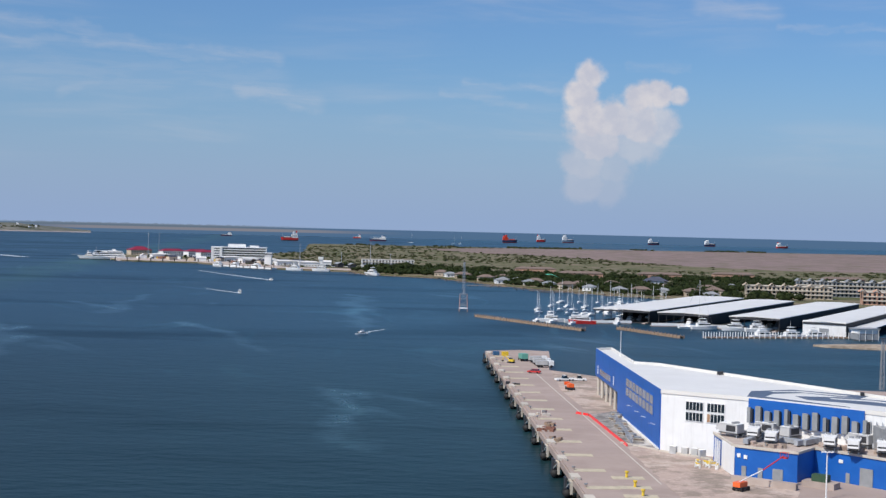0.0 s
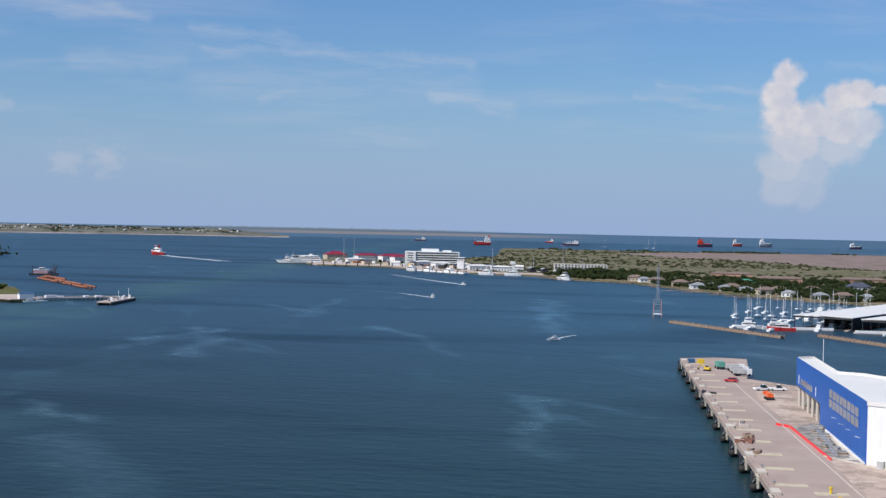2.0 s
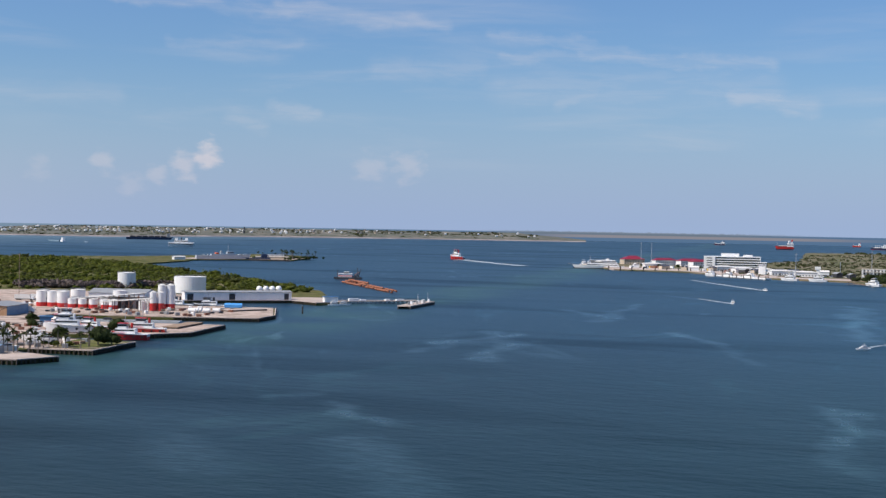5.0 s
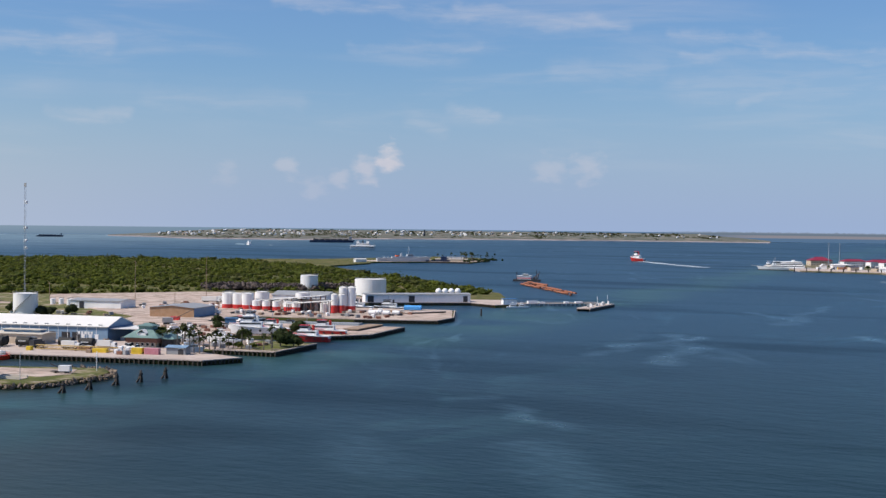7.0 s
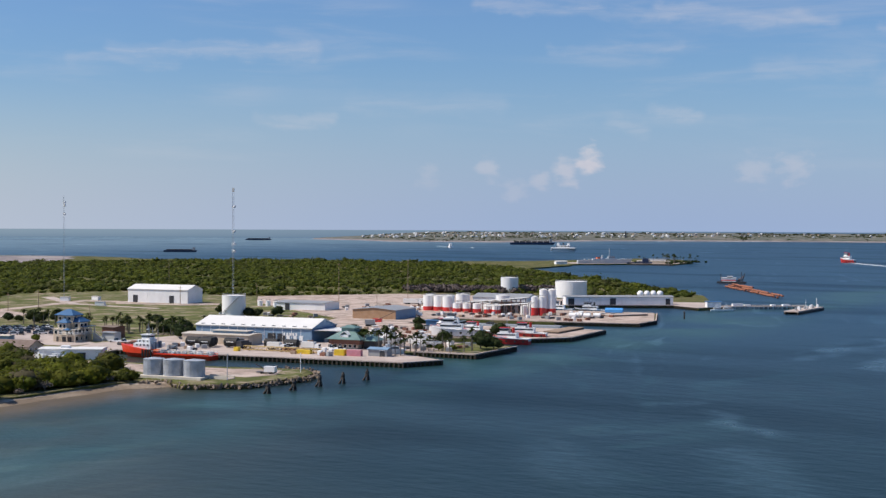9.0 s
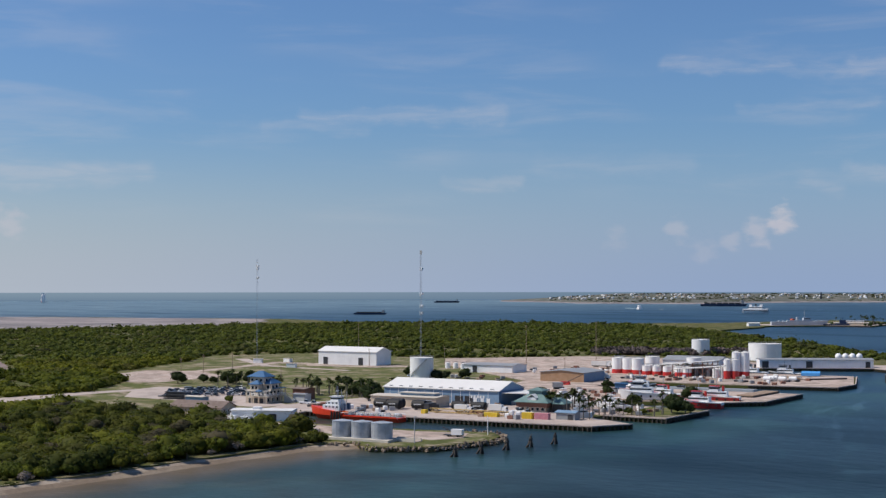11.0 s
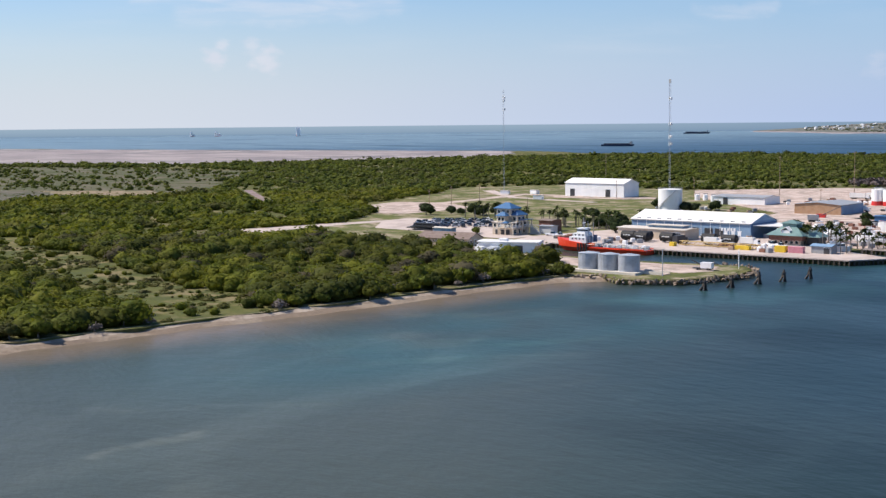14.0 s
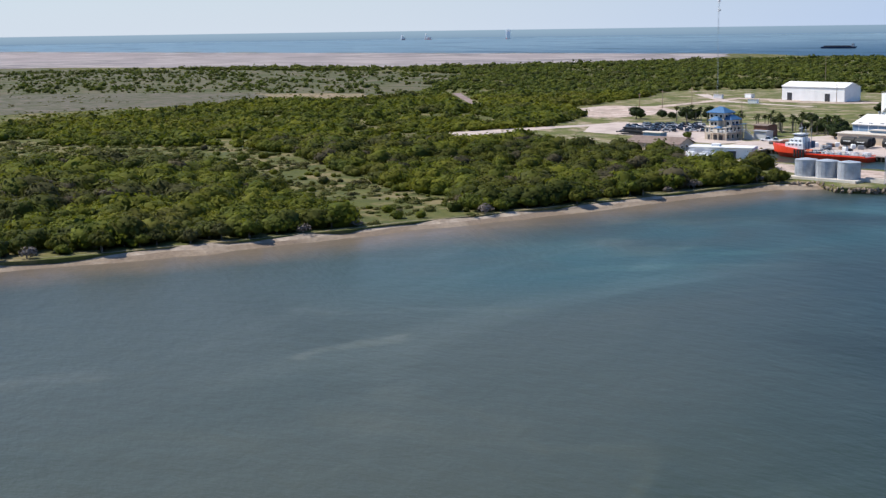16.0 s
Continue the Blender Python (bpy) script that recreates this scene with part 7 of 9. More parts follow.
# riprap round the spit
t = thing("riprap", "rough brown and grey boulders round the spit", "rocks", -330, 350, 0)
rng = random.Random(72)
rock_me = []
for i in range(6):
    bm = bmesh.new()
    bmesh.ops.create_icosphere(bm, subdivisions=1, radius=0.8)
    for v in bm.verts:
        v.co *= 1 + rng.uniform(-0.3, 0.3)
        v.co.z *= 0.7
    rock_me.append(mesh_of(bm, "rock", STONE))
line = wander([(-357, 320), (-349, 334), (-335, 327), (-321, 340), (-319, 368), (-325, 382), (-334, 390), (-350, 388)], 0.42, 0.8, 73, False)
for k, (x, y) in enumerate(line[:290]):
    o = new("rock", rock_me[k % 6])
    o.parent, o.location = t, (x + 330 + rng.uniform(-0.8, 1.2), y - 350 + rng.uniform(-0.8, 0.8), rng.uniform(0.2, 1.6))
    o.rotation_euler, o.scale = (rng.random() * 3, rng.random() * 3, rng.random() * 3), (rng.uniform(0.5, 1.3), rng.uniform(0.5, 1.1), rng.uniform(0.4, 1.0))
# leaning timber dolphins
b = thing("dolphin", "dark leaning timber piles bound together in the water", "mooring dolphin", 0, 0, -50, group="mooring dolphins")
for x, y, lx in ((-0.9, 0.3, 0.5), (0.5, 0.5, 0.35), (0.1, -0.7, 0.4), (1.2, 0, -0.1), (-1.9, -0.2, 1.6)):
    part("timber", rod((x, y, -1), (x * 0.35 + lx, y * 0.3, 3.6 + 0.3 * x), 0.27, seg=8), PILING, b)
part("binding", cyl((0.35, 0, 2.6), 0.75, 0.3, seg=10), DARK, b)
copies(b, [(-306.9, 336.2, 0, 40), (-306.4, 348.1, 0, 42), (-306.8, 361.5, 0, 38), (-306.2, 373, 0, 50), (-306, 386, 0, 45)])

# three galvanised silos
sb = solo("plinth", slab(-9.5, 15.5, -4.6, 4.6, 0, 0.9), PALE, "pale concrete base of the silos", "plinth", -355.5, 339.5, LZ, 14)
s_ = thing("silo", "grey galvanised steel silo with sheet bands", "silo", 0, 0, -50, group="three silos on the spit")
part("shell", cyl((0, 0, 0), 3.6, 5.4, seg=36), STEEL, s_, smooth=False)
part("lid", cyl((0, 0, 5.4), 3.7, 0.5, seg=36, r2=0.5), STEEL, s_)
for z in (1.3, 2.7, 4.1, 5.3):
    bm = cyl((0, 0, z), 3.66, 0.12, seg=36)
    part("band", bm, STEEL, s_)
for k in range(18):
    a = k * math.tau / 18
    part("rib", box((3.62 * math.cos(a), 3.62 * math.sin(a), 2.7), (0.08, 0.08, 5.3), rz=math.degrees(a)), STEEL, s_)
copies(s_, [(-361.2, 338.4, LZ + 0.9, 0), (-353.6, 340.4, LZ + 0.9, 7), (-345.9, 342.4, LZ + 0.9, 13)])
t = thing("bunker", "long low pale concrete trough beside the silos", "trough", -339, 347, LZ + 0.16, 10)
for y in (-2.2, 2.2):
    part("side", slab(-5, 5, y - 0.2, y + 0.2, 0, 1.0), PALE, t)
part("floor", slab(-5, 5, -2.0, 2.0, 0, 0.15), CONCRETE, t)
t = thing("light_pole", "slim grey light pole on the spit", "light pole", -333, 345, LZ)
part("pole", cyl((0, 0, 0), 0.12, 9, seg=8), STEEL, t)
part("lamp", box((0.5, 0, 9), (1.1, 0.3, 0.15)), GREY, t)
t = thing("light_pole", "white marker pole at the tip of the spit", "light pole", -331, 380, LZ)
part("pole", cyl((0, 0, 0), 0.14, 7, seg=8), WHITE, t)
t = thing("winch_trailer", "white winch trailer with a dark boom on the spit", "trailer", -337, 368, LZ + 0.16, 20)
part("body", slab(0, 4, -1.2, 1.2, 0.7, 2.6), WHITE, t)
part("boom", rod((-3.5, 0, 3.2), (0.5, 0, 1.4), 0.2), DARK, t)
part("frame", slab(-3, 4, -0.9, 0.9, 0.4, 0.7), DARK, t)
for x in (-1, 2.5):
    for y in (-1.1, 1.1):
        part("wheel", cyl((x, y + 0.13, 0.4), 0.4, 0.26, seg=10, rx=90), BLACK, t)


def hall(name, label, x, y, w, d, eave, rise, wall, roof, rz=GRID, z=LZ, doors=(), side_windows=0, along="x", category="building", door_mat=DARK, group=""):
    """A plain hall; x, y is its front right corner, its front faces local -y."""
    t = thing(name, label, category, x, y, z, rz, group=group)
    bm = slab(-w, 0, 0, d, 0, eave)
    wl = part("wall", bm, wall, t)
    if along == "x":
        for s in (-w, 0):
            gb = bmesh.new()
            v = [gb.verts.new((s + (-0.3 if s == 0 else 0.3) * k, yy, zz)) for k in (0, 1) for yy, zz in ((0, eave), (d, eave), (d / 2, eave + rise))]
            gb.faces.new(v[:3]), gb.faces.new(v[3:])
            part("gable_wall", gb, wall, t)
    else:
        for s in (0, d):
            gb = bmesh.new()
            v = [gb.verts.new((xx, s + (0.3 if s == 0 else -0.3) * k, zz)) for k in (0, 1) for xx, zz in ((-w, eave), (0, eave), (-w / 2, eave + rise))]
            gb.faces.new(v[:3]), gb.faces.new(v[3:])
            part("gable_wall", gb, wall, t)
    part("roof", gable(-w, 0, 0, d, eave + 0.15, rise, 0.5, 0.2, along=along), roof, t)
    for dx, dw, dh in doors:
        fr = part("door", slab(-w + dx, -w + dx + dw, -0.12, 0.1, 0, dh), door_mat, t)
        part("door_frame", slab(-w + dx - 0.2, -w + dx + dw + 0.2, -0.08, 0.05, dh, dh + 0.25), WHITE, fr)
    if side_windows:
        windows(wl, [(0, d * (i + 0.5) / side_windows, eave * 0.6) for i in range(side_windows)], 1.4, 1.2, "x")
    # sheet seams on the front
    for i in range(1, int(w / 5)):
        part("seam", slab(-w + i * 5 - 0.06, -w + i * 5 + 0.06, -0.05, 0.02, 0, eave), wall, wl)
    return t


hall("warehouse", "large plain white steel warehouse with a low gable roof", -664.3, 650.6, 46, 18, 8.8, 2.9, WHITE, ROOFWHITE, doors=((4, 3.6, 5), (32, 3.6, 5)))
hall("storehouse", "long low white storehouse with a pale grey roof", -546.7, 649, 33, 19, 4.6, 1.0, WHITE, GREY, doors=((6, 3, 4.2), (1.5, 1.2, 2.2)))
hall("workshop", "brown sheet-walled workshop with a grey roof", -466, 613, 26, 28, 5.4, 1.2, TAN, GREY, side_windows=7, along="y")
part("blue_side", slab(0.0, 0.1, 0.2, 27.8, 0, 5.2), SHEDBLUE, bpy.data.objects["workshop"])
t = hall("supply_shed", "long light blue supply shed with a bright white roof", -405, 472, 59, 24, 6.6, 3.6, SHEDBLUE, ROOFWHITE, doors=((50, 1.6, 3), (53, 1.6, 3), (46.5, 1.6, 3)), door_mat=WHITE)
for x in (-22, -17, -29):
    part("loading_bay", slab(x, x + 4, -0.1, 0.2, 0, 4.0), DARK, t)
for i in range(11):
    part("eave_vent", slab(-56.6 + i * 5.2, -55.0 + i * 5.2, 0.5, 1.3, 6.95, 7.45), GREY, t)
for i in range(12):
    part("wall_panel", slab(-56 + i * 4.6, -55.8 + i * 4.6, -0.1, -0.02, 0.4, 6.4), WHITE, t)
for i in range(5):
    part("window", slab(-14 + i * 1.5, -13.1 + i * 1.5, -0.14, 0.0, 3.2, 4.4), WHITE, t)
# grey strip put in for the shadow line under the eave
part("eave_shade", slab(-58.6, -0.4, -0.5, -0.12, 6.2, 6.6), GREY, t)
part("end_porch_roof", prism([(0, 2), (14, 4), (14, 22), (0, 22)], 5.6, 5.9), ROOFWHITE, t)
part("end_wall", slab(0.05, 0.25, 0.4, 23.6, 0, 6.5), BLUEROOF, t)
for x, y in ((13.4, 5), (13.4, 13), (13.4, 21)):
    part("porch_post", slab(x - 0.15, x + 0.15, y - 0.15, y + 0.15, 0, 5.6), GREY, t)
t = hall("dock_store", "low beige dock store with a flat pale roof", -417, 444.5, 33, 12, 4.6, 0.4, STUCCO, PALE, doors=((27, 4, 3.4),))
part("roof_monitor", slab(-20, -3, 4, 9, 4.8, 6.0), SHEDBLUE, t)
part("monitor_roof", slab(-20.6, -2.4, 3.4, 9.6, 6.0, 6.25), PALE, t)

# black horizontal tanks on the wharf
b = thing("hose_tank", "black horizontal steel tank on saddles at the wharf", "tank", 0, 0, -50, group="black tanks on the wharf")
part("drum", cyl((-3.0, 0, 2.3), 1.85, 6.0, seg=20, ry=90), BLACK, b, smooth=False)
for x in (-3.0, 3.0):
    bm = cyl((x, 0, 2.3), 1.85, 0.5, seg=20, ry=90 if x > 0 else -90, r2=0.9)
    part("end_cap", bm, BLACK, b)
for x in (-1.7, 1.7):
    part("saddle", slab(x - 0.25, x + 0.25, -1.3, 1.3, 0, 0.9), GREY, b)
for k in range(5):
    part("marking", slab(-1.6 + k * 0.7, -1.15 + k * 0.7, -1.92, -1.8, 2.3, 2.7), WHITE, b)
copies(b, [(-433, 428, QZ, GRID), (-428, 432.5, QZ, GRID), (-425, 427.5, QZ, GRID), (-415.5, 433, QZ, GRID), (-400, 441, QZ, GRID), (-391, 443, QZ, GRID)])
copies(make_truck(DARK, DARK, "dark tank truck parked on the wharf", 8, 3.4, group="trucks on the wharf"), [(-408.5, 433, QZ, 100)])
copies(make_truck(WHITE, ROOFWHITE, "white box truck on the wharf", 8, 3.3, group="trucks on the wharf"), [(-393, 436, QZ, GRID), (-383, 446, QZ, 15)])
copies(make_car(WHITE, "white pickup truck on the wharf", "pickup truck", 5.6, 2.0, 1.9, True, group="pickups on the wharf"), [(-377, 452, QZ, 10), (-371, 450, QZ, 20), (-455, 418, QZ, 100), (-468, 420, QZ, 30), (-474, 421, QZ, 30)])
t = thing("crane_boom", "long yellow-brown lattice crane boom lying on the wharf", "crane boom", -404, 428, QZ, 12)
bm = bmesh.new()
for y in (-0.8, 0.8):
    for z in (0.35, 1.8):
        rod((0, y, z), (36, y, z), 0.13, bm, 5)
for i in range(18):
    for y in (-0.8, 0.8):
        rod((i * 2, y, 0.35), (i * 2 + 2, y, 1.8), 0.09, bm, 4)
    rod((i * 2, -0.8, 1.8), (i * 2 + 2, 0.8, 1.8), 0.09, bm, 4)
part("lattice", bm, surface("ochre_paint", (0.40, 0.27, 0.10), (0.48, 0.34, 0.14), 0.6, 0.7, stain=0.3, stain_scale=0.4), t)
for x in (3, 18, 33):
    part("bearer", slab(x - 0.3, x + 0.3, -1.2, 1.2, 0, 0.25), TIMBER, t)
PINK = surface("faded_pink_paint", (0.52, 0.20, 0.24), (0.58, 0.26, 0.30), 0.5, 0.6, stain=0.25, stain_scale=0.3)
for x, y, l_, m, lab in ((-357.5, 434.3, 4.4, YELLOW, "yellow steel container on the wharf"), (-351.6, 436, 6.0, PINK, "faded pink steel container on the wharf"), (-373.5, 431, 6.0, YELLOW, "yellow flat skid of steelwork on the wharf"), (-403, 423, 2.0, YELLOW, "small yellow equipment box on the wharf")):
    t = thing("container", lab, "container", x, y, QZ, GRID, group="containers on the wharf")
    h_ = 2.4 if l_ > 3 and x > -370 else 1.6
    bd = part("body", box((0, 0, h_ / 2), (l_, 2.3, h_)), m, t)
    for k in range(int(l_ / 0.7)):
        part("corrugation", box((-l_ / 2 + 0.5 + k * 0.7, -1.18, h_ / 2), (0.25, 0.08, h_ - 0.3)), m, bd)
    part("door", box((l_ / 2 + 0.03, 0, h_ / 2), (0.06, 2.0, h_ - 0.3)), m, t)

# green-roofed pavilion
t = thing("pavilion", "waterfront pavilion with a green metal roof and white dormer", "pavilion", -375, 458.6, QZ, GRID)
t.scale = (0.76, 0.76, 0.84)
part("wall", slab(-8, 8, 0, 13, 0, 4.4), STUCCO, t)
part("upper_wall", slab(-9.4, 9.4, -1.4, 14, 2.4, 4.6), BRICK, t)
windows(t.children[0], [(-6 + 3 * i, 0, 1.4) for i in range(5)], 1.6, 1.4, "y")
part("roof", hip(-9, 9, -1.2, 14, 4.6, 5.6, 1.6), TEALROOF, t)
part("cupola", slab(-4, 4, 3.5, 9.5, 8.0, 10.2), TEALROOF, t)
part("cupola_roof", hip(-4, 4, 3.5, 9.5, 10.0, 1.6, 0.8), TEALROOF, t)
dm = part("dormer", box((0, 0.4, 6.2), (5.0, 3.0, 1.8)), WHITE, t)
part("dormer_roof", gable(-2.6, 2.6, -1.3, 3.0, 7.0, 1.8, 0.3, 0.2, along="y"), WHITE, dm)
part("side_roof", hip(9, 17, 3, 13, 4.0, 3.0, 0.8), TEALROOF, t)
part("side_wall", slab(9.6, 16.4, 3.6, 12.4, 0, 4.0), DARK, t)
t = hall("shelter", "small open shelter with a light blue roof", -339.5, 441, 8, 5, 2.7, 0.7, GREY, SHEDBLUE, z=QZ, doors=((5, 2.2, 2.2),))

# tanks
def make_tank(label, r, h, red=0.0, dome=0.4, name="storage_tank", group="", stair=False):
    t = thing(name, label, "tank", 0, 0, -50, group=group)
    seg = 40 if r > 5 else 24
    if red:
        part("red_band", cyl((0, 0, 0), r + 0.02, h * red, seg=seg), CRIMSON, t)
        part("shell", cyl((0, 0, h * red), r, h * (1 - red), seg=seg), WHITE, t)
    else:
        part("shell", cyl((0, 0, 0), r, h, seg=seg), WHITE, t)
    part("top", cyl((0, 0, h), r + 0.06, dome, seg=seg, r2=r * 0.15), ROOFWHITE, t)
    bm = bmesh.new()
    hoop = [[bm.verts.new((q * math.cos(k * math.tau / seg), q * math.sin(k * math.tau / seg), z)) for q, z in ((r, h + 0.75), (r + 0.09, h + 0.75), (r + 0.09, h + 0.87), (r, h + 0.87))] for k in range(seg)]
    for k in range(seg):
        for i in range(4):
            bm.faces.new((hoop[k - 1][i], hoop[k - 1][(i + 1) % 4], hoop[k][(i + 1) % 4], hoop[k][i]))
    part("railing", bm, GREY, t)
    for k in range(0, seg, seg // 4):
        a = k * math.tau / seg
        part("rail_post", rod((r * math.cos(a), r * math.sin(a), h), (r * math.cos(a), r * math.sin(a), h + 0.8), 0.05, seg=4), GREY, t)
    if stair:
        for k in range(22):
            a = 3.6 + k * 0.085
            part("step", box(((r + 0.4) * math.cos(a), (r + 0.4) * math.sin(a), h * (k + 1) / 23), (0.9, 0.7, 0.25), rz=math.degrees(a)), GREY, t)
    return t


copies(make_tank("tall white steel tank with a spiral stair", 6.6, 12.3, stair=True), [(-552, 576.5, LZ, 30)])
copies(make_tank("white steel storage tank", 6.7, 11.2), [(-585, 914, QZ, 0)])
copies(make_tank("wide white steel storage tank", 11.3, 11.6), [(-509, 877, QZ, 0)])
farm = "red-footed tanks of the farm"
copies(make_tank("white tank with a red foot", 3.3, 9.0, 0.27, group=farm), [(-501, 692, QZ, 0), (-494, 693, QZ, 0), (-486.5, 692, QZ, 0), (-492, 701, QZ, 0), (-505, 700, QZ, 0)])
copies(make_tank("smaller white tank with a red foot", 2.5, 5.4, 0.42, group=farm), [(-478, 689, QZ, 0), (-471.5, 690, QZ, 0), (-465, 691, QZ, 0), (-457.5, 692, QZ, 0), (-452, 692, QZ, 0), (-481, 697, QZ, 0), (-472, 698, QZ, 0), (-462, 699, QZ, 0)])
copies(make_tank("slim white silo with a red foot", 2.0, 10.6, 0.42, 0.8, group="upright silos on the quay"), [(-425, 691, QZ, 0), (-421.6, 693.4, QZ, 0)])
copies(make_tank("tall white upright silo with a red foot", 2.5, 13.6, 0.2, 1.0, group="upright silos on the quay"), [(-432.5, 713, QZ, 0), (-428.6, 716, QZ, 0)])
copies(make_tank("small white upright tank", 1.9, 5.2, 0, 0.5, group="upright silos on the quay"), [(-433, 692, QZ, 0)])
copies(make_tank("small blue upright tank", 1.8, 6.0, 0, 0.5, group="upright silos on the quay"), [(-430, 694, QZ, 0)])
copies(make_tank("white tank within the tank farm", 4.4, 8.4, group="inner tanks"), [(-474, 733, QZ, 0), (-500, 727, QZ, 0)])
b = thing("sphere_tank", "white round storage tank beside the warehouse", "tank", 0, 0, -50, group="round tanks")
bm = bmesh.new()
bmesh.ops.create_uvsphere(bm, u_segments=18, v_segments=12, radius=2.1, matrix=Matrix.Translation((0, 0, 6.4)))
part("vessel", bm, WHITE, b, smooth=True)
for x in (-1, 1):
    part("leg", slab(x - 0.15, x + 0.15, -0.15, 0.15, 0, 4.9), GREY, b)
copies(b, [(-425.1 - 3.4 * k, 850.0 - 2.8 * k, QZ, 0) for k in range(4)])
copies(make_tank("small white vertical tank in the store yard", 1.6, 3.4, group="small tanks in the yard"), [(-613, 664, LZ, 0), (-608, 666, LZ, 0), (-602, 668, LZ, 0), (-598, 662, LZ, 0), (-592, 668, LZ, 0)])
t = hall("tank_shed", "long white shed with a pale grey roof among the tanks", -462, 742, 36, 20, 6.4, 2.2, WHITE, GREY, z=QZ)
t = hall("mixing_shed", "open grey mixing shed with a flat roof", -432, 702, 26, 14, 6.0, 0.4, GREY, PALE, z=QZ, doors=((2, 5, 4.6), (9, 5, 4.6), (16, 5, 4.6)))
t = thing("pipe_rack", "dark steel pipe rack and conveyor between the tanks", "pipe rack", -448, 676, QZ, 15)
for x in range(0, 27, 5):
    for y in (0, 4):
        part("post", slab(x - 0.15, x + 0.15, y - 0.15, y + 0.15, 0, 5.0 + 0.1 * x), DARK, t)
for y in (0.5, 1.6, 2.7):
    part("pipe", rod((-2, y, 5.0), (27, y, 7.4), 0.3), ROOFWHITE, t)
part("beam", rod((-2, 3.8, 5.2), (27, 3.8, 7.6), 0.25), GREY, t)
t = thing("steel_gantry", "rusty steel frame under a long sloping white conveyor roof", "gantry", -474, 690, QZ, 13)
for k in range(7):
    for y in (0, 9):
        part("post", slab(k * 6 - 0.2, k * 6 + 0.2, y - 0.2, y + 0.2, 0, 5.4 + 0.55 * k), BRICK, t)
    part("cross_beam", rod((k * 6, 0, 5.3 + 0.55 * k), (k * 6, 9, 5.3 + 0.55 * k), 0.2), GREY, t)
    if k < 6:
        part("brace", rod((k * 6, 0, 0.4), (k * 6 + 6, 0, 5.2 + 0.55 * k), 0.14), BRICK, t)
        part("brace", rod((k * 6 + 6, 0, 0.4), (k * 6, 0, 5.0 + 0.55 * k), 0.14), BRICK, t)
bm = bmesh.new()
v = [bm.verts.new(p) for p in ((-1, -0.8, 5.6), (37.5, -0.8, 9.1), (37.5, 9.8, 9.1), (-1, 9.8, 5.6), (-1, -0.8, 5.9), (37.5, -0.8, 9.4), (37.5, 9.8, 9.4), (-1, 9.8, 5.9))]
for f in ((0, 3, 2, 1), (4, 5, 6, 7), (0, 1, 5, 4), (1, 2, 6, 5), (2, 3, 7, 6), (3, 0, 4, 7)):
    bm.faces.new([v[i] for i in f])
part("roof", bm, ROOFWHITE, t)
t = hall("quay_warehouse", "long white quay warehouse with dark doors", -411, 841, 71, 12, 5.0, 0.8, WHITE, GREY, rz=40, z=QZ, doors=((1.5, 4, 4.2), (29, 4, 4.2), (66, 3, 4.0)))
t = thing("blue_cover", "heap under a bright blue cover on the quay", "cover", -401, 742, QZ, 20)
part("cover", gable(-5, 5, -2.4, 2.4, 1.9, 1.0, 0.2, 1.6), surface("bright_blue_sheet", (0.06, 0.27, 0.60), (0.08, 0.33, 0.68), 0.5, 0.6), t)
part("base", slab(-4.6, 4.6, -2, 2, 0, 1.0), TIMBER, t)
b = thing("pressure_vessel", "white horizontal pressure vessel on the quay", "tank", 0, 0, -50, group="white vessels on the quay")
part("drum", cyl((-2.0, 0, 1.6), 1.2, 4.0, seg=16, ry=90), WHITE, b)
for x in (-1.3, 1.3):
    part("saddle", slab(x - 0.2, x + 0.2, -0.9, 0.9, 0, 0.8), GREY, b)
copies(b, [(-397, 686 + i * 3.4, QZ, 15) for i in range(3)] + [(-390, 690, QZ, 15), (-386, 694, QZ, 15)])
for x, y, l_, rz, m, lab in ((-383, 722, 26, 62, CONCRETE, "raised dark concrete ramp on the quay"), (-352, 600, 34, 99, TIMBER, "low timber platform on the quay")):
    t = thing("ramp", lab, "ramp", x, y, QZ, rz)
    part("deck", slab(-l_ / 2, l_ / 2, -4, 4, 0.6, 1.0), m, t)
    part("face", slab(-l_ / 2, l_ / 2, -3.8, 3.8, 0, 0.6), PILING, t)

# masts
def dressed(t, h, spots):
    for z, w in spots:
        part("dish", cyl((w, 0, z), 0.8, 0.45, seg=12, ry=90), WHITE, t)
        part("panel_antenna", box((-w, 0.3, z), (0.3, 0.3, 2.0)), WHITE, t)


t = lattice("radio_mast", "tall slim grey lattice radio mast with dishes", 70.5, 0.55, -557, 581, LZ, 2.0, STEEL, r=0.045)
dressed(t, 70, ((37, 0.9), (41, 0.9), (48, 0.9), (62, 0.9)))
part("top_array", box((0, 0, 71.5), (1.6, 0.2, 2.2)), GREY, t)
t = lattice("radio_mast", "tall slim red and grey lattice radio mast at the scrub's edge", 71, 0.5, -761, 630, LZ, 2.4, STEEL, r=0.035)
dressed(t, 71, ((64, 0.6), (58, 0.9), (66, 0.9)))
for x, y, h in ((-607, 735, 26), (-590, 790, 28), (-880, 840, 20), (-640, 690, 12), (-500, 640, 12), (-548, 470, 12), (-700, 560, 11), (-672, 500, 11), (-690, 530, 11), (-660, 640, 12)):
    t = thing("utility_pole", "slim weathered utility pole", "pole", x, y, LZ, group="utility poles")
    part("pole", cyl((0, 0, 0), 0.22, h, seg=7, r2=0.13), TIMBER, t)
    part("crossarm", box((0, 0, h - 1.0), (2.4, 0.15, 0.15)), TIMBER, t)

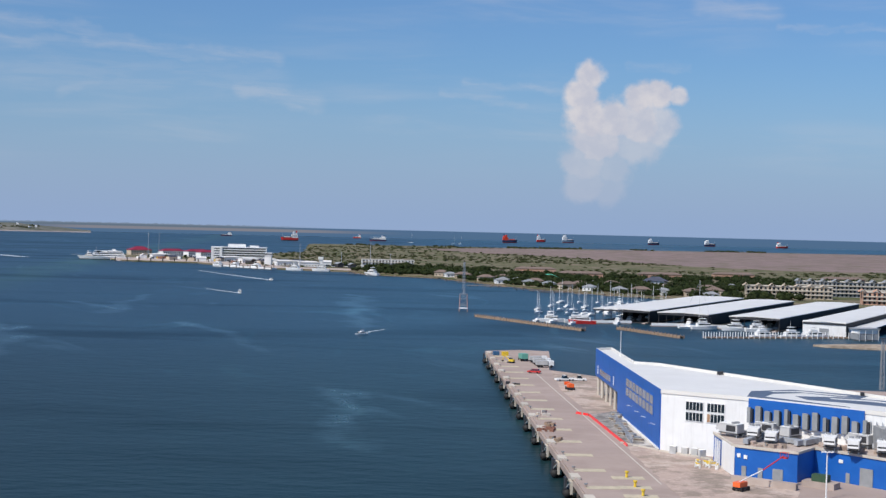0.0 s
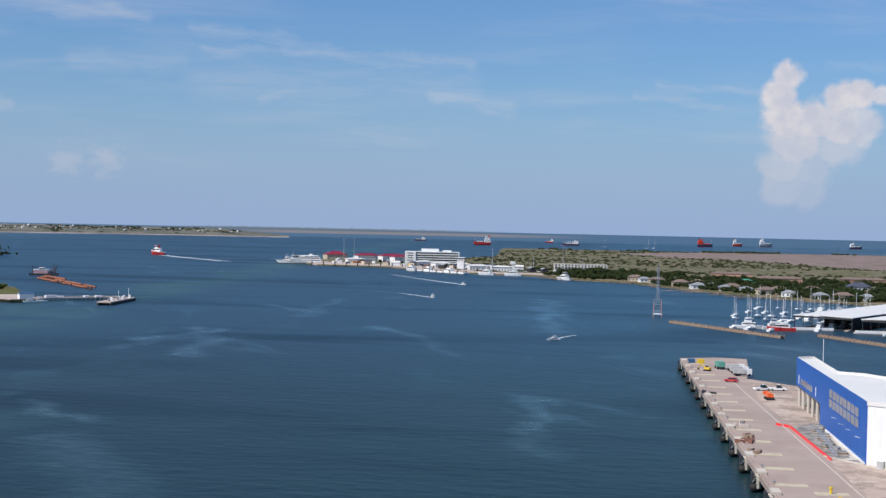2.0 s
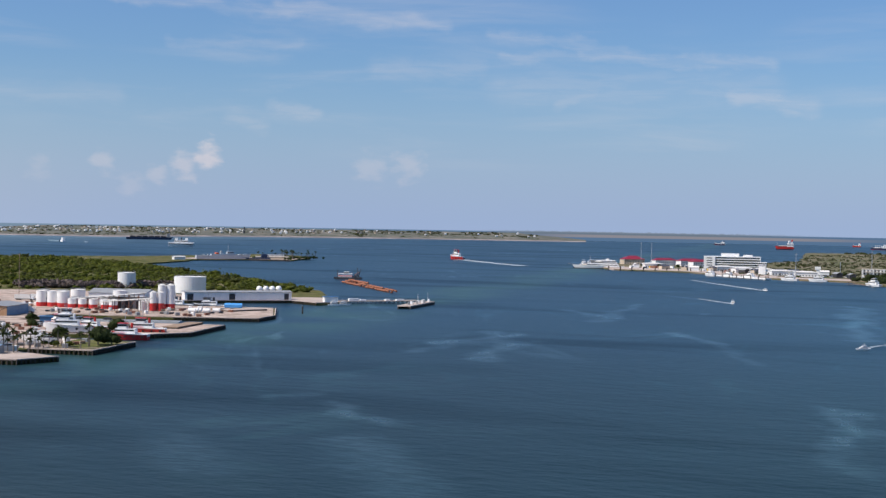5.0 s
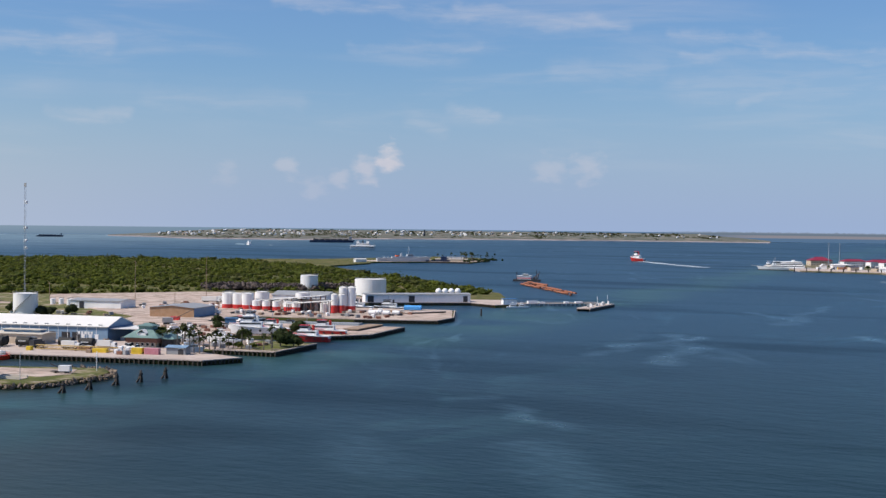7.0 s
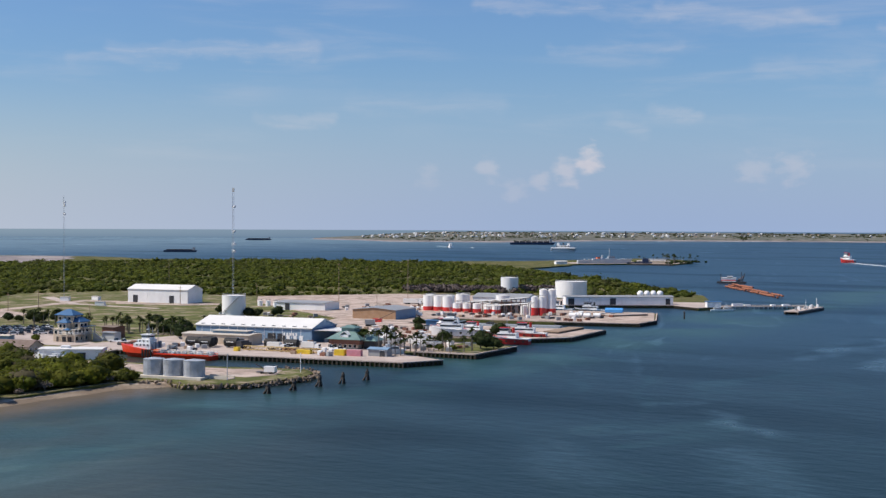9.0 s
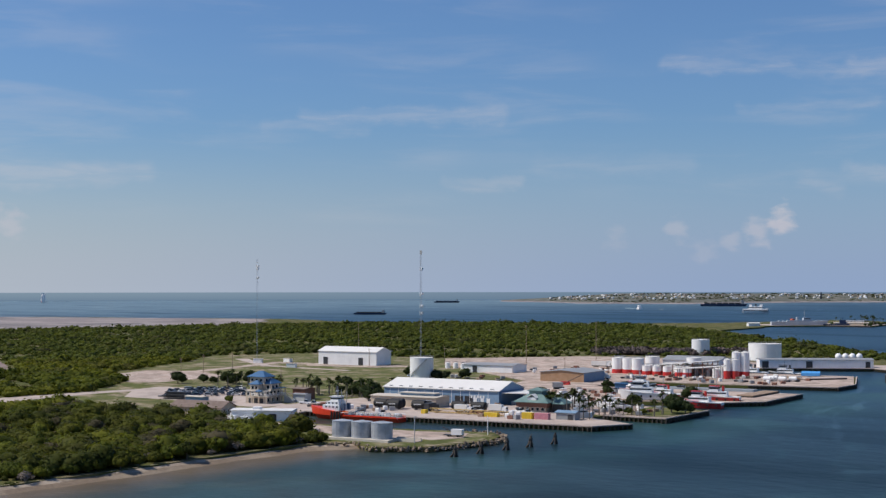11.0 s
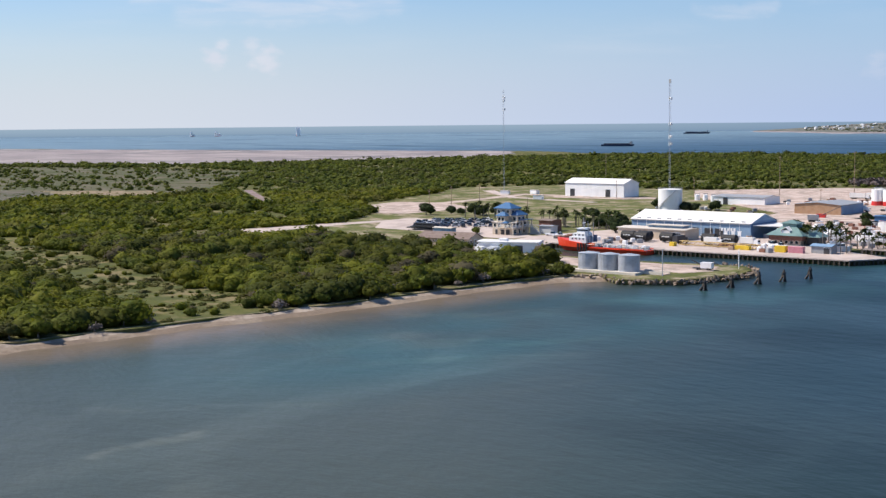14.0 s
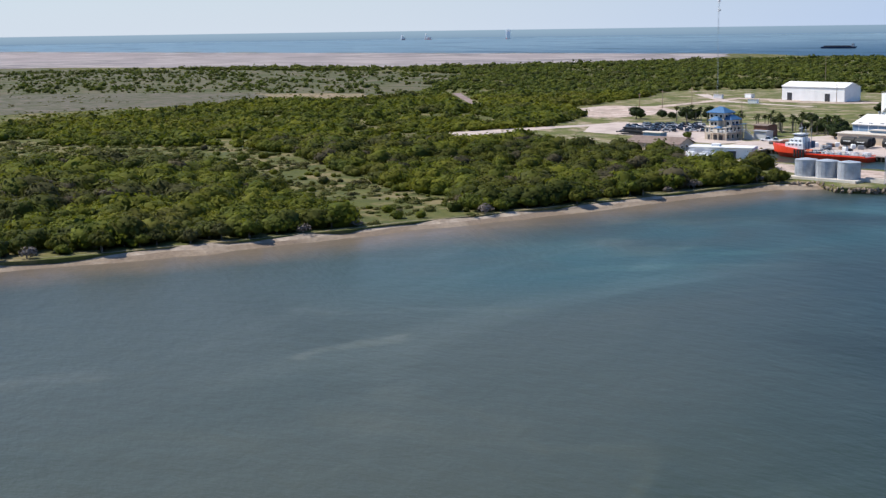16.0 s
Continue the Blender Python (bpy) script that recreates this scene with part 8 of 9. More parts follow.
# the station house with blue roofs: its origin is the corner towards the slip
t = thing("station_house", "beige three-storey station house with blue hipped roofs and balconies", "station", -490, 411.5, LZ, GRID)
w1 = part("wall", slab(-11, 0, 0, 13, 0, 5.6), STUCCO, t)
for x in (-9.4, -6.4, -3.4):
    op = part("ground_opening", slab(x, x + 2.1, -0.06, 0.3, 0.2, 2.4), DARK, t)
    part("surround", slab(x - 0.25, x + 2.35, -0.12, 0.0, 2.4, 2.7), PALE, op)
windows(w1, [(-9.6, 0, 4.3), (-7.2, 0, 4.3), (-3.6, 0, 4.3), (-1.4, 0, 4.3)], 1.2, 1.5, "y")
windows(w1, [(0, 2, 1.6), (0, 5, 1.6), (0, 8.5, 1.6), (0, 1.6, 4.6), (0, 4.2, 4.6), (0, 6.8, 4.6), (0, 9.4, 4.6)], 1.5, 1.7, "x")
w2 = part("upper_wall", slab(-11, -3, 3, 9, 5.6, 11.6), STUCCO, t)
w3 = part("upper_wall", slab(-3.6, 0, 4, 10, 5.6, 8.7), STUCCO, t)
w4 = part("bay", slab(-8.6, -4.2, 0.4, 3.0, 5.6, 8.4), STUCCO, t)
windows(w2, [(-10, 3, 7.2), (-9.6, 3, 10.3), (-7.0, 3, 10.3), (-4.6, 3, 10.3)], 1.3, 1.2, "y")
windows(w2, [(-3, 4.6, 10.3), (-3, 7.2, 10.3)], 1.3, 1.2, "x")
windows(w3, [(0, 5.4, 7.2), (0, 8.2, 7.2)], 1.5, 1.6, "x")
windows(w3, [(-1.6, 4, 7.2)], 1.5, 1.6, "y")
windows(w4, [(-7.4, 0.4, 7.1), (-5.4, 0.4, 7.1)], 1.2, 1.4, "y")
part("roof", hip(-11, -3, 3, 9, 11.6, 2.7, 1.0), BLUEROOF, t)
part("roof", hip(-3.4, 0, 4, 10, 8.7, 2.2, 0.9), BLUEROOF, t)
part("roof", hip(-8.6, -4.2, 0.4, 4.0, 8.4, 1.9, 0.7), BLUEROOF, t)
part("awning", hip(-4.4, -1.8, -1.4, 0.4, 5.4, 0.9, 0.3), BLUEROOF, t)
part("cap_roof", slab(-11.3, 0.3, -0.3, 13.3, 5.5, 5.72), PALE, t)
part("balcony", slab(-6.8, 1.9, -1.7, 0.0, 3.3, 3.55), PALE, t)
part("balcony", slab(0.0, 1.9, 0.0, 12.6, 3.3, 3.55), PALE, t)
for a, b in (((-6.7, -1.6), (1.8, -1.6)), ((1.8, -1.6), (1.8, 12.5)), ((-6.7, -1.6), (-6.7, 0.0))):
    part("rail", rod((*a, 4.5), (*b, 4.5), 0.09, seg=5), WHITE, t)
    part("rail", rod((*a, 4.05), (*b, 4.05), 0.06, seg=5), WHITE, t)
for x, y in ((-6.6, -1.5), (-2.6, -1.5), (1.7, -1.5), (1.7, 2.2), (1.7, 5.6), (1.7, 9.0), (1.7, 12.4)):
    part("pillar", slab(x - 0.2, x + 0.2, y - 0.2, y + 0.2, 0, 3.3 if y < 4 else 6.6), STUCCO, t)
part("porch_roof", slab(0.0, 2.2, 4.8, 12.8, 6.6, 6.85), BLUEROOF, t)
bm = bmesh.new()
side = [(2.0, 0.0)] + [p for k in range(10) for p in ((2.0 + 0.55 * k, 3.5 - 0.35 * k), (2.55 + 0.55 * k, 3.5 - 0.35 * k))] + [(7.5, 0.0)]
near_, far_ = [bm.verts.new((x, 10.8, z)) for x, z in side], [bm.verts.new((x, 12.4, z)) for x, z in side]
bm.faces.new(near_), bm.faces.new(far_[::-1])
for k in range(len(side)):
    bm.faces.new((near_[k - 1], far_[k - 1], far_[k], near_[k]))
part("outside_stair", bm, PALE, t)
for y in (10.8, 12.4):
    part("rail", rod((2.0, y, 4.5), (7.5, y, 1.0), 0.09, seg=5), WHITE, t)
hall("brick_store", "dark red brick store beside the station house", -493, 437.5, 7, 8, 5.0, 0.5, BRICK, ROOFBROWN)
hall("grey_store", "pale grey steel store beside the slip", -482.5, 428, 6.5, 5, 3.6, 0.3, surface("pale_grey_steel", (0.50, 0.50, 0.51), (0.56, 0.56, 0.57), 0.3, 0.5, streaks=0.15), GREY)
hall("low_house", "long low house with a brown shingle roof", -462, 365, 25, 11, 2.7, 2.4, STUCCO, ROOFBROWN, rz=20, side_windows=3)
t = hall("boat_house", "white flat-roofed boat house beside the slip", -421, 367, 24, 10, 4.0, 0.3, WHITE, ROOFWHITE, rz=36, doors=((15, 3, 2.8), (5, 2, 2.4)))
part("roof_unit", slab(-16, -13, 2, 5, 4.2, 5.2), WHITE, t)
b = thing("white_crate", "white equipment box beside the boat house", "box", 0, 0, -50, group="boxes by the boat house")
part("body", box((0, 0, 1.2), (3.6, 2.2, 2.4)), WHITE, b)
part("door", box((0.6, -1.13, 1.1), (1.0, 0.08, 1.9)), GREY, b)
copies(b, [(-430, 351, LZ, 30), (-426, 354.5, LZ, 36), (-413, 338, LZ, 30), (-410, 341, LZ, 60), (-444, 357.5, LZ, 30), (-421, 347, LZ, 36), (-434, 356, LZ, 36), (-438, 352, LZ, 10)])
hall("site_office", "small grey portable office by the parking ground", -511, 393, 10, 4, 3.0, 0.3, SHEDBLUE, PALE)
t = thing("dark_stack", "long dark stack of steel plates and frames", "stack", -541, 400, LZ + 0.1, 20)
for k in range(6):
    part("plate", box((rng.uniform(-4, 4), rng.uniform(-1.5, 1.5), 0.5 + k * 0.55), (rng.uniform(8, 15), rng.uniform(2, 4), 0.5), rz=rng.uniform(-4, 4)), DARK, t)
# parked cars
spots = []
for r_i in range(6):
    for c_i in range(12):
        if rng.random() < 0.84:
            spots.append((-556 + c_i * 2.0 - r_i * 6.6 + rng.uniform(-1.2, 1.2), 407 + r_i * 5.2 + c_i * 2.5 + rng.uniform(-1, 1), LZ + 0.2, rng.choice((142, 322, 60)) + rng.uniform(-9, 9)))
rng.shuffle(spots)
NAVYCAR = surface("dark_blue_car_paint", (0.02, 0.035, 0.075), (0.025, 0.045, 0.095), 0.5, 0.3, coat=0.5)
SILVER = surface("silver_car_paint", (0.35, 0.37, 0.40), (0.42, 0.44, 0.46), 0.5, 0.3, 0.3)
park = "cars on the parking ground"
copies(make_car(NAVYCAR, "dark blue car on the parking ground", group=park), spots[:22])
copies(make_car(DARK, "dark grey car on the parking ground", group=park), spots[22:38])
copies(make_car(WHITE, "white car on the parking ground", group=park), spots[38:47])
copies(make_car(SILVER, "silver car on the parking ground", group=park), spots[47:])


# ---- the red supply vessel ----
t = thing("supply_vessel", "bright orange-red supply vessel with a white wheelhouse moored in the slip", "ship", -418.2, 399.6, 0, 195)
hl = 42.0
part("hull", hull_mesh(hl, 8.4, 1.7, 0.2, 0.92), RED, t)
bm = bmesh.new()
rows = []
for k in range(6):
    s = k / 5
    x = hl * (0.20 + 0.31 * s)
    f = max(0.03, 1 - max(0, (s - 0.15) / 0.85) ** 2.0)
    rows.append([bm.verts.new((x, -4.2 * f, 1.9)), bm.verts.new((x + s * 0.8, -4.25 * f, 3.6 + 1.6 * s)), bm.verts.new((x + s * 0.8, 4.25 * f, 3.6 + 1.6 * s)), bm.verts.new((x, 4.2 * f, 1.9))])
for a, b in zip(rows, rows[1:]):
    for k in range(4):
        bm.faces.new((a[k], a[(k + 1) % 4], b[(k + 1) % 4], b[k]))
bm.faces.new(rows[0][::-1]), bm.faces.new(rows[-1])
part("forecastle", bm, RED, t)
for k in range(4):
    part("slash", prism([(9.4 - k * 1.3, 4.1), (10.0 - k * 1.3, 4.1), (10.0 - k * 1.3, 4.42), (9.4 - k * 1.3, 4.42)], 0.5, 3.5), BLACK, t)
hs = part("deckhouse", slab(6.6, 14.6, -3.2, 3.2, 3.5, 5.9), WHITE, t)
windows(hs, [(7.8 + k * 1.7, 3.2, 5.2) for k in range(4)], 0.7, 0.6, "y")
h2 = part("bridge_deck", slab(7.2, 12.8, -2.7, 2.7, 5.9, 7.4), WHITE, t)
windows(h2, [(8.2 + k * 1.8, 2.7, 6.7) for k in range(3)], 0.7, 0.6, "y")
wh = part("wheelhouse", slab(7.8, 11.4, -2.1, 2.1, 7.4, 9.2), WHITE, t)
part("window_band", slab(7.7, 11.5, -2.2, 2.2, 8.25, 8.7), GLASS, wh)
part("wheelhouse_roof", slab(7.4, 11.8, -2.5, 2.5, 9.2, 9.4), WHITE, wh)
for x, y, h_ in ((9.6, 0, 13.6), (8.4, 1.2, 12.2), (8.4, -1.2, 12.0), (6.2, 1.9, 11.4), (6.2, -1.9, 11.4)):
    part("mast", rod((x, y, 5.9 if x < 7 else 9.3), (x, y, h_), 0.12, seg=6), GREY, t)
part("radar", box((9.6, 0, 11.4), (0.3, 2.2, 0.25)), WHITE, t)
part("funnel", slab(4.8, 6.0, -2.6, -1.6, 3.8, 6.6), NAVY, t)
part("funnel", slab(4.8, 6.0, 1.6, 2.6, 3.8, 6.6), NAVY, t)
part("rescue_boat", box((4.0, 2.6, 3.2), (2.4, 1.0, 0.8)), ORANGE, t)
part("aft_deck", slab(-20.0, 6.5, -3.4, 3.4, 1.7, 1.9), GREY, t)
for y in (-3.8, 3.8):
    part("bulwark", slab(-20.4, 7, y - 0.1, y + 0.1, 1.6, 2.3), RED, t)
    part("rail", rod((-20.4, y, 3.1), (6.5, y, 3.1), 0.07, seg=5), WHITE, t)
    for k in range(8):
        part("stanchion", rod((-20 + k * 3.6, y, 2.2), (-20 + k * 3.6, y, 3.1), 0.06, seg=5), WHITE, t)
part("crane", rod((3.5, -1.5, 2.3), (-3.0, -1.5, 5.2), 0.25), NAVY, t)
for k in range(26):
    part("deck_gear", box((-18.6 + k * 0.86, rng.uniform(-2.8, 2.9), 2.3 + rng.uniform(0, 0.4)), (rng.uniform(0.5, 2.2), rng.uniform(0.4, 1.4), rng.uniform(0.7, 1.5))), (STEEL, GREY, WHITE, PALE)[k % 4], t)


# ---- shipyard boats ----
def make_tug(label, l=22.0, hull=CRIMSON, top=WHITE, group="tugs in the shipyard", name="tug"):
    """A tug or trawler; a trawler stands on keel blocks."""
    t = thing(name, label, "tug", 0, 0, -50, group=group)
    part("hull", hull_mesh(l, l * 0.32, l * 0.11, 0.6), hull, t)
    if name == "trawler":
        part("keel_block", slab(-l * 0.35, l * 0.3, -1.2, 1.2, -1.0, -0.4), TIMBER, t)
    part("rubbing_band", hull_mesh(l * 1.01, l * 0.335, l * 0.11, 0.6, z0=l * 0.05), WHITE, t)
    z = l * 0.12
    d1 = part("deckhouse", slab(-l * 0.22, l * 0.24, -l * 0.1, l * 0.1, z, z + l * 0.11), top, t)
    part("window_band", slab(-l * 0.2, l * 0.245, -l * 0.102, l * 0.102, z + l * 0.055, z + l * 0.085), GLASS, d1)
    w = part("wheelhouse", slab(-l * 0.02, l * 0.18, -l * 0.08, l * 0.08, z + l * 0.11, z + l * 0.22), top, t)
    part("window_band", slab(-l * 0.025, l * 0.185, -l * 0.083, l * 0.083, z + l * 0.16, z + l * 0.2), GLASS, w)
    part("roof", slab(-l * 0.05, l * 0.2, -l * 0.095, l * 0.095, z + l * 0.22, z + l * 0.23), hull, w)
    part("funnel", cyl((-l * 0.12, 0, z + l * 0.11), l * 0.03, l * 0.12, seg=12), hull, t)
    part("mast", rod((l * 0.04, 0, z + l * 0.23), (l * 0.03, 0, z + l * 0.42), 0.14), STEEL, t)
    for x in (-l * 0.4, -l * 0.2, 0.0, l * 0.2):
        for s in (-1, 1):
            part("tyre_fender", cyl((x, s * l * 0.163, l * 0.05), l * 0.025, 0.3, seg=10, rx=90), BLACK, t)
    return t


copies(make_tug("red and white tug moored at the shipyard", 20), [(-346, 540, 0.6, 195), (-350, 561, 1.6, 200)])
copies(make_tug("white fishing trawler hauled out in the shipyard", 22, WHITE, WHITE, name="trawler", group="trawlers"), [(-377, 540, QZ + 0.8, 205)])
copies(make_tug("red-hulled trawler hauled out in the shipyard", 17, CRIMSON, WHITE, name="trawler", group="trawlers"), [(-371, 549, QZ + 0.8, 190), (-395, 560, QZ + 0.8, 240)])
copies(make_tug("dark-hulled tug with a white house in the slip", 20, DARK, WHITE), [(-432, 615, 0, 15), (-425, 756, 0, 200), (-446, 752, 0, 195)])
copies(make_tug("red-funnelled tug by the inner quay", 18, CRIMSON, WHITE), [(-460, 750, 0, 190)])
t = thing("barge", "long flat grey barge moored in the slip", "barge", -396, 622, 0, 17)
part("hull", slab(-26, 26, -4, 4, -0.6, 1.9), surface("pale_grey_hull", (0.42, 0.45, 0.47), (0.50, 0.52, 0.54), 0.3, 0.6, streaks=0.3), t)
part("deck", slab(-25.6, 25.6, -3.7, 3.7, 1.9, 2.05), GREY, t)
for x in (-14, -12, 3):
    part("hatch", slab(x, x + 1.6, -1.5, 1.5, 2.05, 3.0), DARK, t)
t = thing("cradle_crane", "dark lattice crane lifting in the shipyard", "crane", -446, 566, QZ, 30)
bm = bmesh.new()
for y in (-0.5, 0.5):
    rod((0, y, 1.5), (13, y * 0.4, 8), 0.16, bm, 5)
    for i in range(8):
        rod((i * 1.6, y, 1.5 + i * 0.8), ((i + 1) * 1.6, -y * 0.6, 2.3 + i * 0.8), 0.09, bm, 4)
part("jib", bm, DARK, t)
part("house", slab(-3, 2, -1.5, 1.5, 1.0, 3.4), GREY, t)
for y in (-1.5, 1.5):
    part("track", box((0, y, 0.5), (5, 0.8, 1.0)), BLACK, t)
# clutter of the shipyard: boats on stands, bins, small sheds
copies(make_yacht("white motor boat on stands in the shipyard", 12, group="boats on stands"), [(-372, 488, QZ + 0.9, 30), (-362, 494, QZ + 0.9, 200), (-385, 503, QZ + 0.9, 80), (-350, 485, QZ + 0.9, 20), (-398, 510, QZ + 0.9, 60), (-345, 452, QZ + 0.3, 60)])
copies(make_car(WHITE, "white car in the shipyard", group="cars in the shipyard"), [(-395 + i * 7.5, 488 + (i % 3) * 6, QZ, 20 * i) for i in range(7)])
copies(make_car(DARK, "dark car in the shipyard", group="cars in the shipyard"), [(-415 + i * 9, 520 + (i % 2) * 7, QZ, 30 * i) for i in range(6)])
hall("yard_office", "white portable office in the shipyard", -352, 562, 8, 3.5, 2.8, 0.3, WHITE, PALE, z=QZ)
hall("yard_office", "blue tarpaulin-covered box in the shipyard", -416, 585, 8, 5, 3.0, 0.3, BLUEROOF, BLUEROOF, z=QZ)
b = thing("waste_bin", "red steel waste bin in the yard", "bin", 0, 0, -50, group="bins in the yard")
part("tub", box((0, 0, 0.9), (4.5, 2.2, 1.8)), CRIMSON, b)
part("lip", box((0, 0, 1.82), (4.7, 2.4, 0.12)), CRIMSON, b)
copies(b, [(-462, 592, QZ, 20)])
copies(make_truck(WHITE, ROOFWHITE, "white lorry parked in the bare yard", 12, 3.6, group="lorries in the yard"), [(-545, 735, QZ, 20), (-538, 742, QZ, 10), (-475, 640, QZ, 20)])
copies(make_truck(CRIMSON, PINK, "lorry with a red cab and faded box in the bare yard", 9, 3.2, group="lorries in the yard"), [(-528, 738, QZ, 15)])
for x, y in ((-700, 690), (-740, 640), (-690, 600), (-750, 622)):
    t = thing("white_cabin", "small white cabin near the scrub", "cabin", x, y, LZ, rng.uniform(0, 40), group="small cabins")
    part("body", slab(-3, 3, -1.5, 1.5, 0.2, 2.8), WHITE, t)
    part("roof", slab(-3.2, 3.2, -1.7, 1.7, 2.8, 3.0), PALE, t)

# ---- the fuel pier ----
t = thing("trestle_pier", "long low timber trestle pier", "pier", -386, 846, 0, 43.5)
part("deck", slab(0, 66, -3, 3, 1.3, 1.8), CONCRETE, t)
for k, (x, l_) in enumerate(((14, 7), (22, 4), (40, 3), (48, 5))):
    part("pipe_box", slab(x, x + l_, -1.4, 1.4, 1.8, 3.4 if k == 0 else 2.8), WHITE, t)
part("pipe", rod((4, 2.2, 2.2), (64, 2.2, 2.2), 0.25), GREY, t)
me = mesh_of(cyl((0, 0, -1), 0.3, 2.4, seg=7), "pile", PILING)
for k in range(21):
    for y in (-2.7, 2.7):
        o = new("pile", me)
        o.parent, o.location = t, (k * 3.2, y, 0)
t = thing("loading_pier", "broad concrete pier head on piles with small white fittings", "pier", -326, 847, 0, 95)
part("deck", slab(-22, 36, -4.5, 4.5, 1.4, 2.1), CONCRETE, t)
part("face", slab(-22, 36, 3.6, 4.4, -0.6, 1.4), PILING, t)
part("face", slab(-22, 36, -4.4, -3.6, -0.6, 1.4), PILING, t)
for k in range(9):
    part("fitting", box((-12 + k * 5.2, rng.uniform(-2, 2), 3.0), (1.6, 1.2, 1.8)), WHITE if k % 3 else GREY, t)
for k in (10, 34):
    part("pole", rod((k, 0, 2), (k, 0, 8), 0.12), WHITE, t)
t = hall("pier_shed", "small blue-roofed landing with white boats", -374, 834, 9, 5, 3.4, 0.5, WHITE, BLUEROOF, rz=40, z=QZ)
copies(make_yacht("white launch at the landing", 9, group="launches at the landing"), [(-374, 829, 0, 30), (-370, 835, 0, 30)])
t = thing("dredge", "small dark red dredge with a white wheelhouse afloat", "dredge", -538, 1223, 0, 15)
part("hull", slab(-13, 13, -4, 4, -0.5, 1.9), DARK, t)
part("house", slab(-9, 4, -3, 3, 1.8, 4.8), WHITE, t)
part("house_band", slab(-9.1, 4.1, -3.1, 3.1, 2.6, 3.4), CRIMSON, t)
part("deck_rail", slab(-9.4, 4.4, -3.4, 3.4, 4.8, 5.4), WHITE, t)
part("winch", cyl((7, -1.5, 2.8), 1.2, 3.0, seg=12, rx=-90), DARK, t)
part("a_frame", rod((9.5, -3, 1.8), (12, 0, 9.5), 0.3), DARK, t)
part("a_frame", rod((9.5, 3, 1.8), (12, 0, 9.5), 0.3), DARK, t)
part("wheelhouse", slab(-4, 1, -2, 2, 4.6, 7.0), WHITE, t)
part("window_band", slab(-4.1, 1.1, -2.1, 2.1, 5.4, 6.4), GLASS, t)
part("spud", rod((9, 0, -1), (9, 0, 11), 0.35), DARK, t)
part("spud", rod((-10, 0, -1), (-10, 0, 9), 0.35), DARK, t)
part("gantry", rod((4, 0, 2), (11, 0, 7), 0.3), BRICK, t)
t = thing("dredge_pipeline", "raft of rusty orange dredge pipes and pontoons afloat", "pipeline", -505, 1140, 0, 0)
d = Vector((101, -138))
for k in range(17):
    c = d * (k / 16)
    for j in range(3 if k < 6 else 2):
        a = rng.uniform(-25, 25) + math.degrees(math.atan2(d.y, d.x))
        w = 5.5
        ca, sa = math.cos(radians(a)) * w, math.sin(radians(a)) * w
        part("pipe", rod((c.x - ca + j * 2, c.y - sa + j * 3, 0.9 + j * 0.9), (c.x + ca + j * 2, c.y + sa + j * 3, 0.9 + j * 0.9), 0.75, seg=8), RUST, t)


# ---- palms and yard trees ----
def make_palm(label, h, seed, group):
    rng = random.Random(seed)
    t = thing("palm_tree", label, "palm", 0, 0, -50, group=group)
    bm = bmesh.new()
    for k in range(5):
        limb(bm, (0.15 * k * k / 16, 0, h * k / 5 - 0.2), (0.15 * (k + 1) ** 2 / 16, 0, h * (k + 1) / 5), 0.24 - 0.02 * k, 0.22 - 0.02 * k, 7)
    part("trunk", bm, BARK, t)
    bm = bmesh.new()
    for k in range(22):
        a, e = k * 2.4, rng.uniform(-0.5, 1.1)
        c = Vector((0.24, 0, h))
        u = Vector((math.cos(a), math.sin(a), 0))
        s = u.cross(Vector((0, 0, 1)))
        pts = []
        L = rng.uniform(1.7, 2.3)
        for q in range(4):
            r_ = L * q / 3
            z = math.sin(e) * r_ - 0.32 * (r_ / 1.2) ** 2
            wdt = (0.12, 0.42, 0.38, 0.05)[q]
            p_ = c + u * r_ * max(0.35, math.cos(e)) + Vector((0, 0, z))
            pts.append((bm.verts.new(p_ - s * wdt), bm.verts.new(p_ + s * wdt - Vector((0, 0, 0.12)))))
        for (a0, a1), (b0, b1) in zip(pts, pts[1:]):
            bm.faces.new((a0, a1, b1, b0))
    part("crown", bm, PALMLEAF, t)
    return t


rng = random.Random(81)
spots = []
for k in range(46):
    s = rng.random()
    spots.append((-535 + 62 * s + rng.uniform(-6, 6), 462 + 10 * s + rng.uniform(-10, 10), LZ))
for k in range(16):
    spots.append((-600 + rng.uniform(0, 40), 462 + rng.uniform(0, 25), LZ))
for k in range(30):
    spots.append((-348 + rng.uniform(0, 24), 449 + rng.uniform(-3, 36), QZ))
for k in range(14):
    spots.append((-374 + rng.uniform(0, 10), 462 + rng.uniform(0, 20), QZ))
spots = [s for s in spots if inside(s[:2], outline)]
place_copies(make_palm("tall fan palm with a ragged crown", 7.5, 1, "palms of the base"), spots[::2], rng, 0.75, 1.15)
place_copies(make_palm("fan palm with a dense crown", 6.0, 2, "palms of the base"), spots[1::2], rng, 0.75, 1.2)
